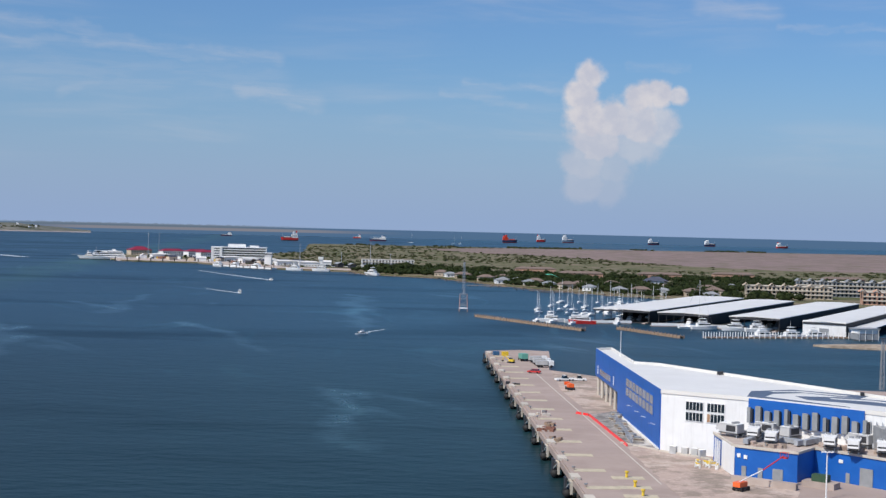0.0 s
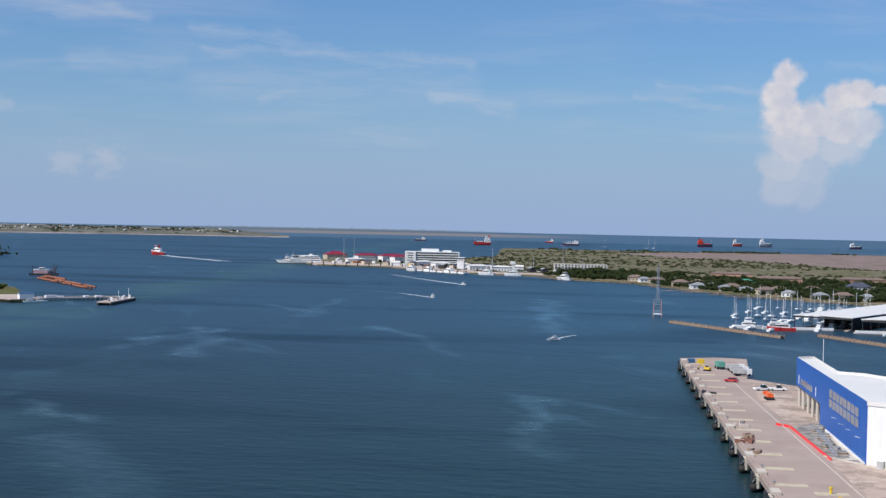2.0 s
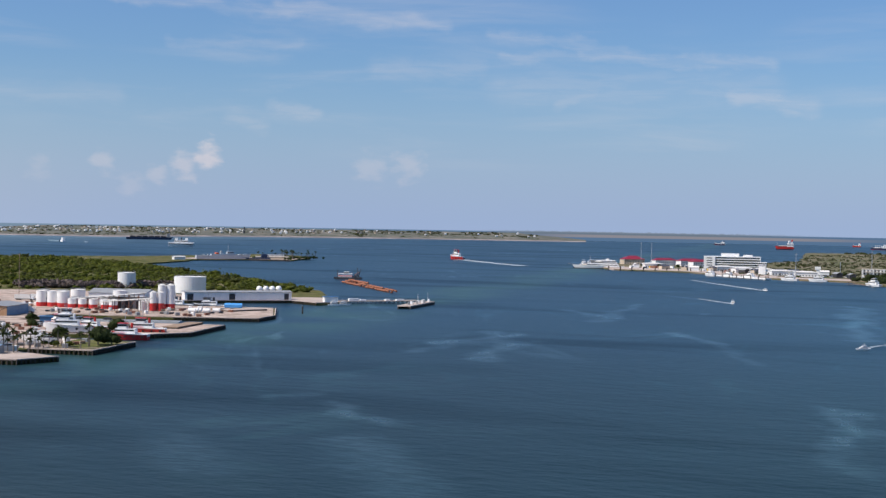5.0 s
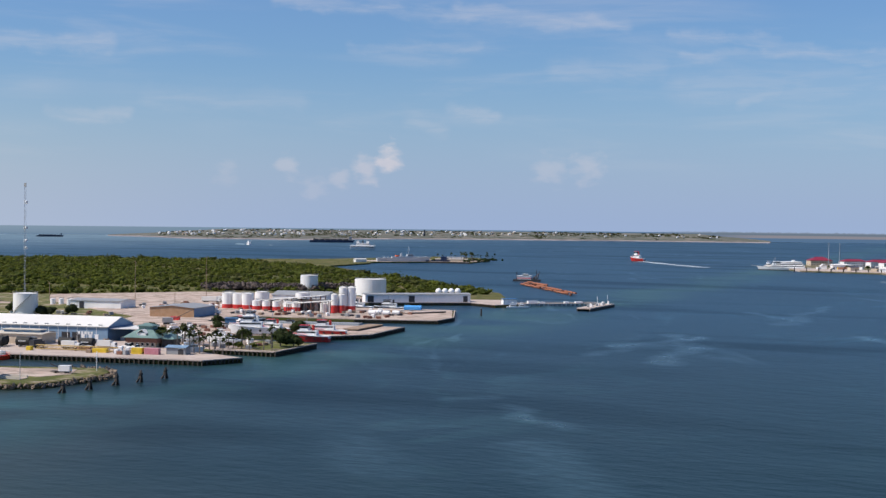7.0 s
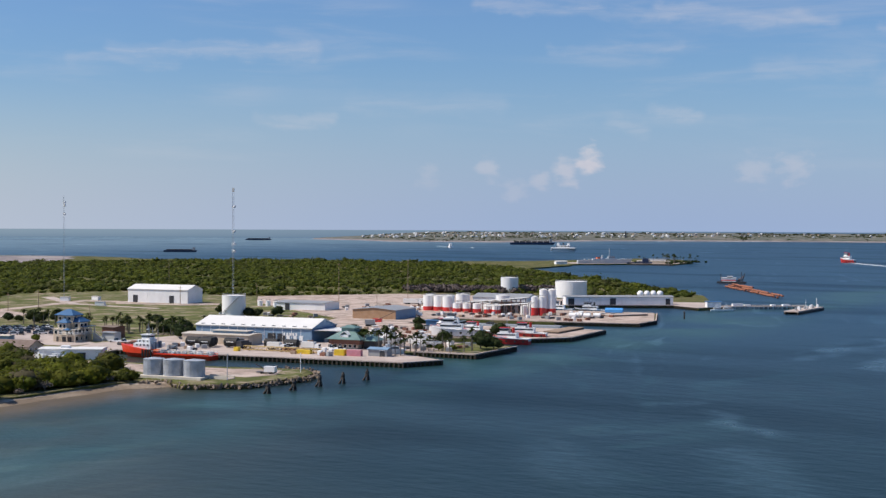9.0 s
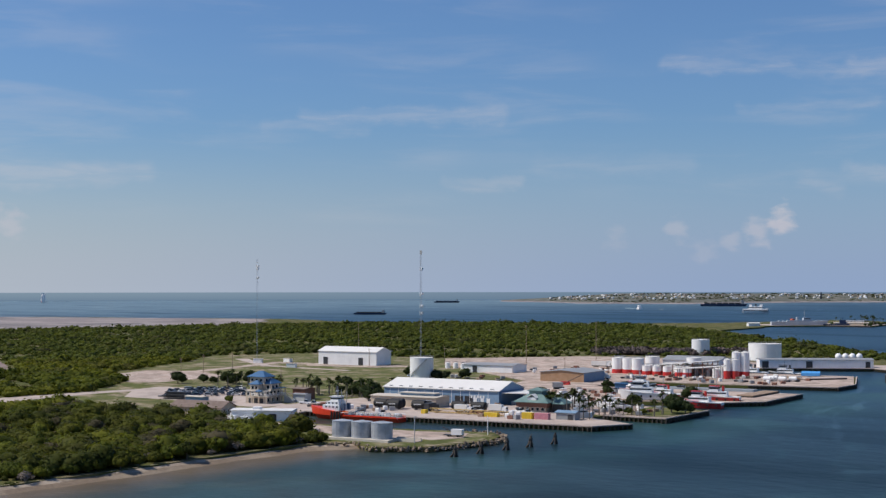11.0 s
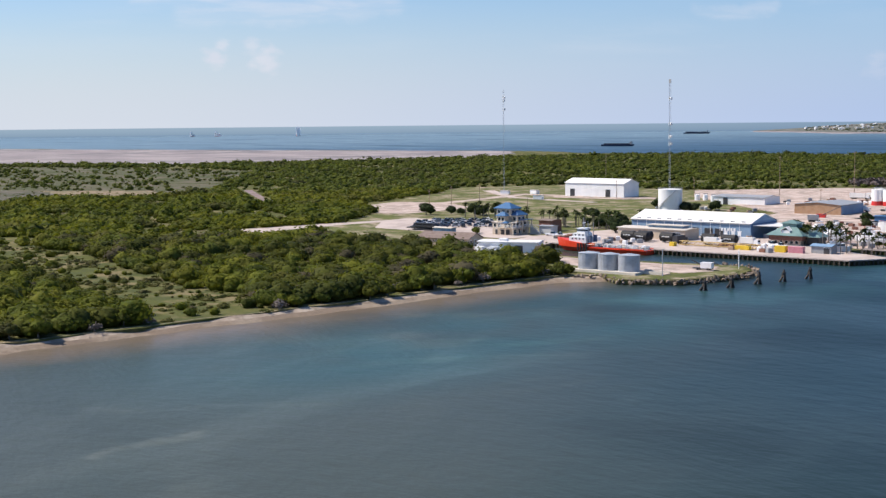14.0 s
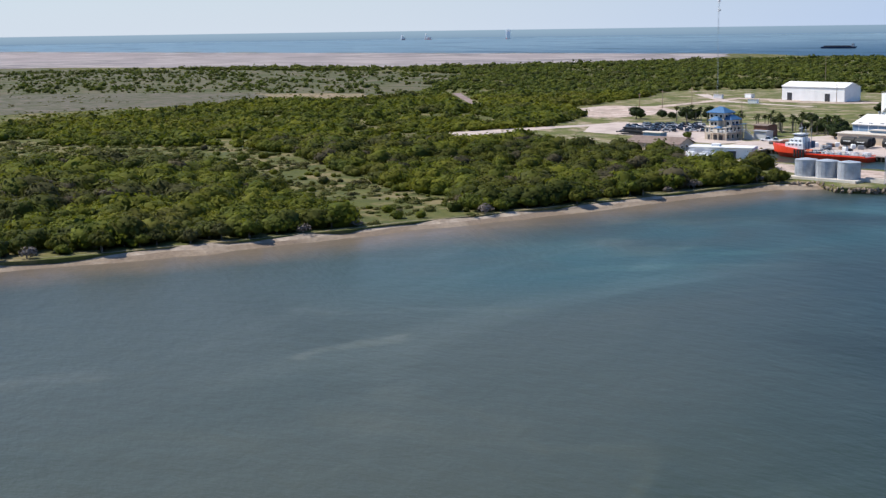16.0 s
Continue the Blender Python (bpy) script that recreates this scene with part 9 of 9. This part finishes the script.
yard_trees = [(-408, 556, QZ), (-364, 559, QZ), (-336, 504, QZ), (-407, 554, QZ), (-540, 583, LZ), (-544, 580, LZ), (-494, 469, LZ), (-497, 487, LZ), (-500, 480, LZ), (-432, 588, QZ), (-357, 550, QZ), (-329, 492, QZ), (-325, 496, QZ), (-362, 512, QZ), (-500, 478, LZ), (-494, 482, LZ), (-489, 470, LZ), (-482, 474, LZ), (-510, 476, LZ), (-612, 477, LZ), (-606, 482, LZ), (-597, 480, LZ), (-592, 486, LZ), (-585, 490, LZ), (-622, 478, LZ),
              (-565, 592, LZ), (-572, 588, LZ), (-540, 600, LZ), (-405, 500, QZ), (-560, 505, LZ), (-545, 512, LZ), (-626, 464, LZ), (-470, 458, LZ), (-466, 452, LZ)]
place_copies(make_tree("yard_tree", "green rounded tree between the yards", "tree", 3.8, 5.8, 11, LEAFDARK, group="trees of the base"), yard_trees, rng, 0.6, 1.25)
place_copies(make_tree("yard_bush", "small dark bush beside the station house", "bush", 1.9, 3.0, 12, LEAFHAZE, group="bushes of the base"), [(-509, 406, LZ), (-506, 404, LZ), (-372, 478, QZ), (-380, 486, QZ), (-345, 478, QZ), (-338, 474, QZ), (-333, 478, QZ)], rng, 0.7, 1.2)

# leafless purplish thicket behind the tank farm
TWIGPURPLE = surface("purple_grey_twigs", (0.085, 0.066, 0.062), (0.125, 0.098, 0.09), 0.5, 0.9, island=0.25)
rows = []
for k in range(420):
    s = rng.random()
    x, y = -640 + 95 * s + rng.uniform(-14, 6), 872 + 52 * s + rng.uniform(-8, 26)
    if (x + 585) ** 2 + (y - 914) ** 2 > 130 and noise.noise((x * 0.03, y * 0.03, 6)) > -0.25:
        r = rng.uniform(2.0, 4.2)
        rows.append((x, y, LAND + r * 0.7, r, 0.95, rng.uniform(0, 6)))
scattered("dry_thicket", [crown_template(90 + i, 44, 0.2, tilt=1.2, fine=1, heart=0.6) for i in range(3)], rows, TWIGPURPLE, "leafless purplish thicket behind the tanks", "thicket")

# loose stock and gear that litters the yards
rng = random.Random(95)
LITTER = (("wooden crate of gear in the yard", TIMBER, (2.2, 1.6, 1.2), "crates in the yards"), ("dark red-brown steel bin in the yard", BRICK, (2.6, 1.7, 1.3), "bins in the yards"), ("grey machine under wraps in the yard", GREY, (2.4, 1.8, 1.7), "machines in the yards"),
          ("white plastic tank cage in the yard", WHITE, (1.8, 1.8, 1.7), "cages in the yards"), ("dark pile of chain and gear in the yard", DARK, (2.8, 2.0, 0.9), "gear in the yards"))
ZONES = ((-440, 418, 50, 14, 30), (-372, 434, 40, 18, 20), (-415, 492, 60, 60, 75), (-345, 486, 26, 34, 22), (-395, 560, 90, 40, 55), (-440, 668, 60, 30, 30), (-400, 690, 40, 60, 30), (-520, 690, 80, 60, 30), (-420, 808, 40, 20, 12), (-545, 600, 70, 30, 16))
for k, (lab, m, size, grp) in enumerate(LITTER):
    bm = box((0, 0, size[2] / 2), size)
    bmesh.ops.bevel(bm, geom=bm.edges[:], offset=0.12, segments=1, affect="EDGES")
    top = max(bm.faces, key=lambda f: f.calc_center_median().z)
    bmesh.ops.inset_region(bm, faces=[top], thickness=0.18, depth=-0.1 if k < 3 else 0.12)
    t = solo("stock", bm, m, lab, "yard stock", z=-50, group=grp)
    places = []
    for x, y, w, d, n in ZONES:
        for i in range(n // 5):
            px, py = x + rng.uniform(-w / 2, w / 2), y + rng.uniform(-d / 2, d / 2)
            if inside((px, py), outline):
                places.append((px, py, QZ if x != -545 else LZ + 0.05, rng.uniform(0, 90)))
    copies(t, places)


# ---- ships and boats out on the water ----
def make_ship(label, l, hull, h, name="cargo_ship", house=WHITE, group="ships at anchor", gear=0, category="ship"):
    """A merchant ship: its house stands aft (-x)."""
    t = thing(name, label, category, 0, 0, -50, group=group)
    part("hull", hull_mesh(l, l * 0.16, h * 0.30, 0.25, 0.9), hull, t)
    part("boot_stripe", hull_mesh(l * 0.985, l * 0.163, h * 0.08, 0.0, 0.9), CRIMSON if hull is not CRIMSON else DARK, t)
    z = h * 0.30
    a = part("deckhouse", slab(-l * 0.47, -l * 0.12, -l * 0.075, l * 0.075, z, z + h * 0.34), house, t)
    for k in range(2):
        part("window_band", slab(-l * 0.45, -l * 0.116, -l * 0.077, l * 0.077, z + h * (0.12 + 0.12 * k), z + h * (0.15 + 0.12 * k)), GLASS, a)
    part("upper_house", slab(-l * 0.42, -l * 0.2, -l * 0.07, l * 0.07, z + h * 0.34, z + h * 0.52), house, t)
    part("bridge", slab(-l * 0.3, -l * 0.2, -l * 0.095, l * 0.095, z + h * 0.52, z + h * 0.62), house, t)
    part("funnel", slab(-l * 0.43, -l * 0.37, -l * 0.025, l * 0.025, z + h * 0.5, z + h * 0.72), hull, t)
    part("mast", rod((l * 0.4, 0, z), (l * 0.4, 0, z + h * 0.5), l * 0.008), STEEL, t)
    part("hatch", slab(-l * 0.05, l * 0.3, -l * 0.06, l * 0.06, z + h * 0.06, z + h * 0.13), house, t)
    part("deck", slab(-l * 0.2, l * 0.36, -l * 0.065, l * 0.065, z, z + h * 0.06), BRICK, t)
    for k in range(gear):
        x = -l * 0.1 + k * l * 0.42 / max(1, gear)
        part("crane", rod((x, 0, z), (x, 0, z + h * 0.5), l * 0.009), house, t)
    return t


def afloat(d, heading):
    a = radians(heading)
    return d * math.sin(a), d * math.cos(a)


DEEP = surface("dark_blue_hull", (0.03, 0.05, 0.10), (0.04, 0.06, 0.12), 0.05, 0.5)
TEALHULL = surface("grey_blue_hull", (0.16, 0.24, 0.30), (0.2, 0.28, 0.34), 0.05, 0.5)
copies(make_ship("red-hulled tanker with a white house at anchor", 48, CRIMSON, 26), [(-413, 3791, 0, 195)])
copies(make_ship("dark cargo ship at anchor far off", 38, DEEP, 13), [(-686, 4450, 0, 180)])
copies(make_ship("dark red cargo ship at anchor far off", 26, CRIMSON, 14), [(-283, 4660, 0, 180)])
copies(make_ship("low dark bulk ship with cranes at anchor", 50, DEEP, 17, gear=4), [(-188, 4105, 0, 180)])
copies(make_ship("dark ship with a red house at anchor", 50, DEEP, 27, house=RED), [(216, 4462, 0, 15)])
copies(make_ship("red ship with a white house on the horizon", 34, CRIMSON, 26), [(343, 4850, 0, 20)])
copies(make_ship("blue-grey tanker with a white house on the horizon", 46, TEALHULL, 30), [(435, 4835, 0, 20)])
copies(make_ship("dark tanker with a white house on the horizon", 44, DEEP, 23), [(725, 4800, 0, 20), (912, 4768, 0, 20)])
copies(make_ship("low red tanker with a white house on the horizon", 46, CRIMSON, 20), [(1145, 4715, 0, 20)])
x, y = afloat(4640, -58.8)
copies(make_ship("white ship with a tall house out at sea", 86, WHITE, 30), [(x, y, 0, 150)])
copies(make_ship("small pale ship far out at sea", 26, WHITE, 18), [(*afloat(4800, -63.0), 0, 120), (*afloat(4820, -62.0), 0, 30)])
copies(make_sailboat("small white sailing boat out in the bay", 16, 26, group="sails in the bay"), [(-85, 3900, 0, 20), (35, 3900, 0, 40), (52, 3880, 0, 60)])
# low barges and a ferry in the bay
for x, y, l_, h_, rz, lab in ((-1915, 3103, 118, 9, 32, "long dark laden barge tow in the bay"), (-2935, 3170, 80, 6, 45, "long low dark barge far out"), (-1872, 1815, 62, 5, 30, "low dark hulk lying in the bay")):
    t = thing("barge", lab, "barge", x, y, 0, rz, group="barges in the bay")
    part("hull", hull_mesh(l_, 12, h_ * 0.6, 0.1, 0.95), DEEP, t)
    for k in range(6):
        part("cover", slab(-l_ * 0.42 + k * l_ * 0.13, -l_ * 0.42 + (k + 0.9) * l_ * 0.13, -4.5, 4.5, h_ * 0.6, h_), DARK, t)
    part("wheelhouse", slab(l_ * 0.36, l_ * 0.42, -3, 3, h_ * 0.6, h_ * 1.7), GREY, t)
t = thing("barge", "long low pale barge pushed by a small towboat", "barge", -1835, 2600, 0, -35, group="barges in the bay")
part("hull", slab(-45, 20, -6, 6, -0.5, 2.2), TEALHULL, t)
part("towboat", slab(22, 38, -4, 4, -0.5, 3), WHITE, t)
part("wheelhouse", slab(26, 33, -3, 3, 3, 9), WHITE, t)
t = thing("ferry", "white double-ended car ferry crossing the bay", "ferry", -1405, 2390, 0, 20)
t.scale = (1.1, 1.1, 1.35)
part("hull", hull_mesh(46, 15, 3.4, 0.1, 0.7), WHITE, t)
part("car_deck", slab(-20, 20, -6.8, 6.8, 3.4, 4.4), DARK, t)
part("upper_deck", slab(-22, 22, -7.2, 7.2, 4.4, 6.2), WHITE, t)
part("cabin", slab(-12, 12, -5, 5, 6.2, 9.2), WHITE, t)
part("window_band", slab(-12.1, 12.1, -5.1, 5.1, 7.3, 8.4), GLASS, t)
for x in (-9, 9):
    part("pilot_house", slab(x - 2.2, x + 2.2, -2.2, 2.2, 9.2, 12.4), WHITE, t)
part("funnel", cyl((0, 0, 9), 1.1, 4, seg=12), DARK, t)
t2 = make_tug("red and white tug crossing the channel", 29, CRIMSON, WHITE, name="tug", group="")
copies(t2, [(-705, 2012, 0, 165)])[0].scale = (0.85, 0.9, 1.45)


def foam_material():
    m = bpy.data.materials.new("wake_foam")
    m.use_nodes = True
    n = Nodes(m.node_tree)
    p = n.add("ShaderNodeNewGeometry").outputs["Position"]
    a = n.math("MULTIPLY", n.ramp(n.noise(p, 0.35, 5.0, 0.7), 0.34, 0.6), 0.8)
    d = n.add("ShaderNodeBsdfPrincipled", {"Base Color": (0.62, 0.68, 0.72, 1), "Roughness": 0.8, "Specular IOR Level": 0.1})
    x = n.add("ShaderNodeMixShader", {0: a, 1: n.add("ShaderNodeBsdfTransparent").outputs[0], 2: d.outputs[0]})
    n.tree.links.new(x.outputs[0], n.add("ShaderNodeOutputMaterial").inputs[0])
    return m


WAKE = foam_material()


def wake(x, y, rz, l, w0, w1, label, bend=0.0):
    """A broken foam trail behind a boat, spreading away along local -x."""
    bm = bmesh.new()
    rng = random.Random(int(x))
    rows = []
    for k in range(25):
        s = k / 24
        w = (w0 + (w1 - w0) * s) * rng.uniform(0.6, 1.2) * (1 - 0.5 * s)
        off = bend * s * s
        rows.append([bm.verts.new((-l * s, off - w / 2, 0)), bm.verts.new((-l * s, off + w / 2, 0))])
    for a, b in zip(rows, rows[1:]):
        bm.faces.new((a[0], a[1], b[1], b[0]))
    ob = solo("wake", bm, WAKE, label, "wake", x, y, 0.03, rz, kind="stuff")
    ob.visible_shadow = False


boats = "small boats in the channel"
copies(make_yacht("small white motor boat speeding through the channel", 8.5, group=boats, name="motor_boat"), [(-35.2, 668, 0, 215)])[0].scale = (0.9, 0.9, 0.62)
copies(make_yacht("white cabin cruiser under way in the channel", 11, group=boats, name="motor_boat"), [(-146.2, 1025, 0, 285)])[0].scale = (0.9, 0.9, 0.62)
copies(make_yacht("small white launch under way in the channel", 9, group=boats, name="motor_boat"), [(-152, 1262, 0, 300)])[0].scale = (0.9, 0.9, 0.62)


def wake_to(x0, y0, x1, y1, w0, w1, label, bend=0.0):
    wake(x0, y0, math.degrees(math.atan2(y0 - y1, x0 - x1)), math.hypot(x1 - x0, y1 - y0), w0, w1, label, bend)


wake_to(-35.5, 668, -31.5, 705, 2.2, 3.5, "white foam wake behind a speeding boat", 6)
wake_to(-146.5, 1026, -183, 1082, 5, 5, "long white foam wake behind a cruiser", 2)
wake_to(-152.5, 1263, -257, 1455, 7, 7, "long white foam wake behind a launch", 6)
wake_to(-694, 2000, -545, 1775, 14, 34, "broad white foam wake behind a tug", -14)
wake_to(-1795, 2640, -1740, 2570, 9, 8, "white foam behind a towboat")
for x, y in ((-1042, 1500), (-357.4, 746)):
    t = thing("channel_pile", "single dark marker pile in the water", "pile", x, y, 0, group="marker piles")
    part("shaft", cyl((0, 0, -1), 0.5, 5.4, seg=8), PILING, t)
    part("cap", cyl((0, 0, 4.4), 0.55, 0.3, seg=8), GREY, t)

# ---- the museum ships at the park on the spit ----
NAVYGREY = surface("navy_grey_paint", (0.40, 0.44, 0.48), (0.46, 0.50, 0.54), 0.1, 0.6, stain=0.2)
t = thing("museum_warship", "old grey warship laid up ashore at the park", "warship", -918, 1672, 1.6, 48)
part("hull", hull_mesh(78, 8, 4.6, 0.35, 0.75), NAVYGREY, t)
part("deckhouse", slab(-18, 16, -2.8, 2.8, 4.4, 6.6), NAVYGREY, t)
part("bridge", slab(4, 13, -2.6, 2.6, 6.6, 9.6), NAVYGREY, t)
part("window_band", slab(4.2, 13.1, -2.7, 2.7, 8.2, 9.0), GLASS, t)
part("funnel", cyl((-4, 0, 6.6), 1.5, 4.2, seg=12), NAVYGREY, t)
part("mast", rod((6, 0, 9), (6, 0, 20), 0.3), NAVYGREY, t)
part("yard_arm", rod((6, -3, 16), (6, 3, 16), 0.2), NAVYGREY, t)
part("orange_float", slab(-12, -8, -3.0, 3.0, 6.6, 8.4), ORANGE, t)
for x in (-28, -22, 22, 29):
    g_ = part("gun_mount", cyl((x, 0, 4.4), 1.5, 1.8, seg=10), NAVYGREY, t)
    part("gun_barrel", rod((x, 0, 6), (x + (3.5 if x > 0 else -3.5), 0, 7), 0.2), NAVYGREY, g_)
t = thing("museum_submarine", "old dark submarine laid up ashore at the park", "submarine", -872, 1700, 1.0, 40)
part("hull", hull_mesh(50, 5, 2.6, 0.1, 0.3), DEEP, t)
part("tower", slab(-4, 4, -1.4, 1.4, 2.8, 7.6), DEEP, t)
part("periscope", rod((0, 0, 7.6), (0, 0, 11), 0.25), DEEP, t)
hall("park_pavilion", "long low pale park pavilion", -842, 1712, 44, 7, 3.4, 0.6, STUCCO, PALE, rz=20)
hall("park_pavilion", "small white park shelter with a grey roof", -872, 1760, 26, 9, 4.0, 1.2, WHITE, GREY, rz=30)
hall("park_pavilion", "white park shelter beside the shore road", -935, 1600, 16, 6, 3.6, 1.0, WHITE, ROOFWHITE, rz=60)
rng = random.Random(91)
place_copies(make_palm("palm on the park spit", 9, 5, "palms of the park"), [(-872 + rng.uniform(-34, 34), 1752 + rng.uniform(-30, 60), LZ) for _ in range(30)], rng, 0.7, 1.3)
rows = []
for k in range(70):
    r = rng.uniform(1.6, 3.2)
    rows.append((-870 + rng.uniform(-40, 40), 1740 + rng.uniform(-36, 70), LZ + r * 0.5, r, rng.uniform(0.7, 1.1), rng.uniform(0, 6)))
scattered("park_trees", mid_t, rows, LEAFDARK, "small dark trees and shrubs of the park", "trees")
land("park_quay", [(-985, 1640), (-934, 1632), (-888, 1688), (-834, 1698), (-850, 1790), (-900, 1800), (-960, 1740)], 0, LZ + 0.1, CONCRETE, "pale paved ground of the park", "ground")
post_row("jetty_wall", "low pale fishing jetty along the spit", -884, 1681, -828, 1690, 6, 0.4, -1, LZ + 0.3, PILING)

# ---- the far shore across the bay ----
# scrub ground in greyed tones, the haze of distance put into them
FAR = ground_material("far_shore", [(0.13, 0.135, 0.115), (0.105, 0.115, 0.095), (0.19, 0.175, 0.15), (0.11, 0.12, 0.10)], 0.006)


def far_shore_at(a):
    """How far off the far shore's beach lies, by heading."""
    return float(np.interp(a, [-40.6, -39, -37.5, -33, -29, -26, -22, -14], [4650, 4480, 4150, 4080, 4480, 4560, 4640, 4650]))


def far_height(a, s):
    """Height of the far land from its beach (0) to its crest (1)."""
    rise = float(np.interp(a, [-40.6, -38.5, -36, -17, -14.0], [0.0, 0.4, 1.0, 1.0, 0.1]))
    return 1.2 + 23.5 * rise * s ** 0.9


beach, rows = [], []
for k in range(160):
    a = -40.6 + k * 0.17
    if a > -14.0:
        break
    d0 = far_shore_at(a) + 22 * noise.noise((a * 1.7, 0, 3)) + 10 * noise.noise((a * 6, 0, 9))
    row = [(*afloat(d0 - 50, a), 0.02), (*afloat(d0 + 15, a), 2.6), (*afloat(d0 + 60, a), 2.4)]
    beach.append(row)
    row = [(*afloat(d0 + 20, a), -1.0)]
    for s in (0.0, 0.25, 0.5, 0.75, 1.0):
        x, y = afloat(d0 + 40 + (4900 - d0 - 40) * s, a)
        row.append((x, y, far_height(a, s) + 0.8 * noise.noise((x * 0.01, y * 0.01, 0))))
    row.append((*afloat(4915, a), -1.0))
    rows.append(row)
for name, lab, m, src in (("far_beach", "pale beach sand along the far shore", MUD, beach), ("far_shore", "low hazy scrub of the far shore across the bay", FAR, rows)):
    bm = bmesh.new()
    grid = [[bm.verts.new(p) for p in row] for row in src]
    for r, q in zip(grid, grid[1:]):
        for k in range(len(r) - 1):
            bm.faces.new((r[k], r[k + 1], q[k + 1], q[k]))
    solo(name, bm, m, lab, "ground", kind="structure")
rows, houses = [], []
for k in range(2600):
    a = rng.uniform(-38.6, -16.0)
    s = rng.random()
    d0 = far_shore_at(a)
    x, y = afloat(d0 + 60 + (4890 - d0 - 60) * s, a)
    z = far_height(a, s)
    if noise.noise((a * 0.8, s * 4, 2)) > -0.1:
        r = rng.uniform(2.0, 4.4)
        rows.append((x, y, z + r * 0.1, r * 1.5, rng.uniform(0.3, 0.5), rng.uniform(0, 6)))
    if len(houses) < 190 and 0.3 < s < 0.85 and rng.random() < float(np.interp(a, [-38, -34, -25, -22, -17], [0.5, 0.5, 0.34, 0.12, 0.1])) and noise.noise((a * 1.3, 7, 1)) > -0.35:
        houses.append((x, y, z + 0.6, rng.uniform(0, 90)))
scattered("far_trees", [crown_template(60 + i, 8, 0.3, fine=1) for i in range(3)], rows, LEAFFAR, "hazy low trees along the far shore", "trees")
rng.shuffle(houses)
for lab, m, rf, sel in (("small white beach house on the far shore", WHITE, ROOFWHITE, houses[::2]), ("pale beach house with a grey roof on the far shore", PALE, GREY, houses[1::4]), ("tan beach house on the far shore", STUCCO, ROOFBROWN, houses[3::4])):
    t = solo("beach_house", slab(-3.6, 3.6, -2.8, 2.8, -2, 3.4), m, lab, "house", z=-50, group="houses on the far shore")
    part("roof", hip(-3.6, 3.6, -2.8, 2.8, 3.4, 1.6, 0.4), rf, t)
    copies(t, sel)
x, y = afloat(4650, -27.95)
t = thing("lighthouse", "old dark lighthouse tower on the far shore", "lighthouse", x, y, 0)
part("tower", cyl((0, 0, -1), 3.6, 27, seg=14, r2=2.4), DARK, t)
part("lantern", cyl((0, 0, 26), 1.8, 4.5, seg=12), DARK, t)
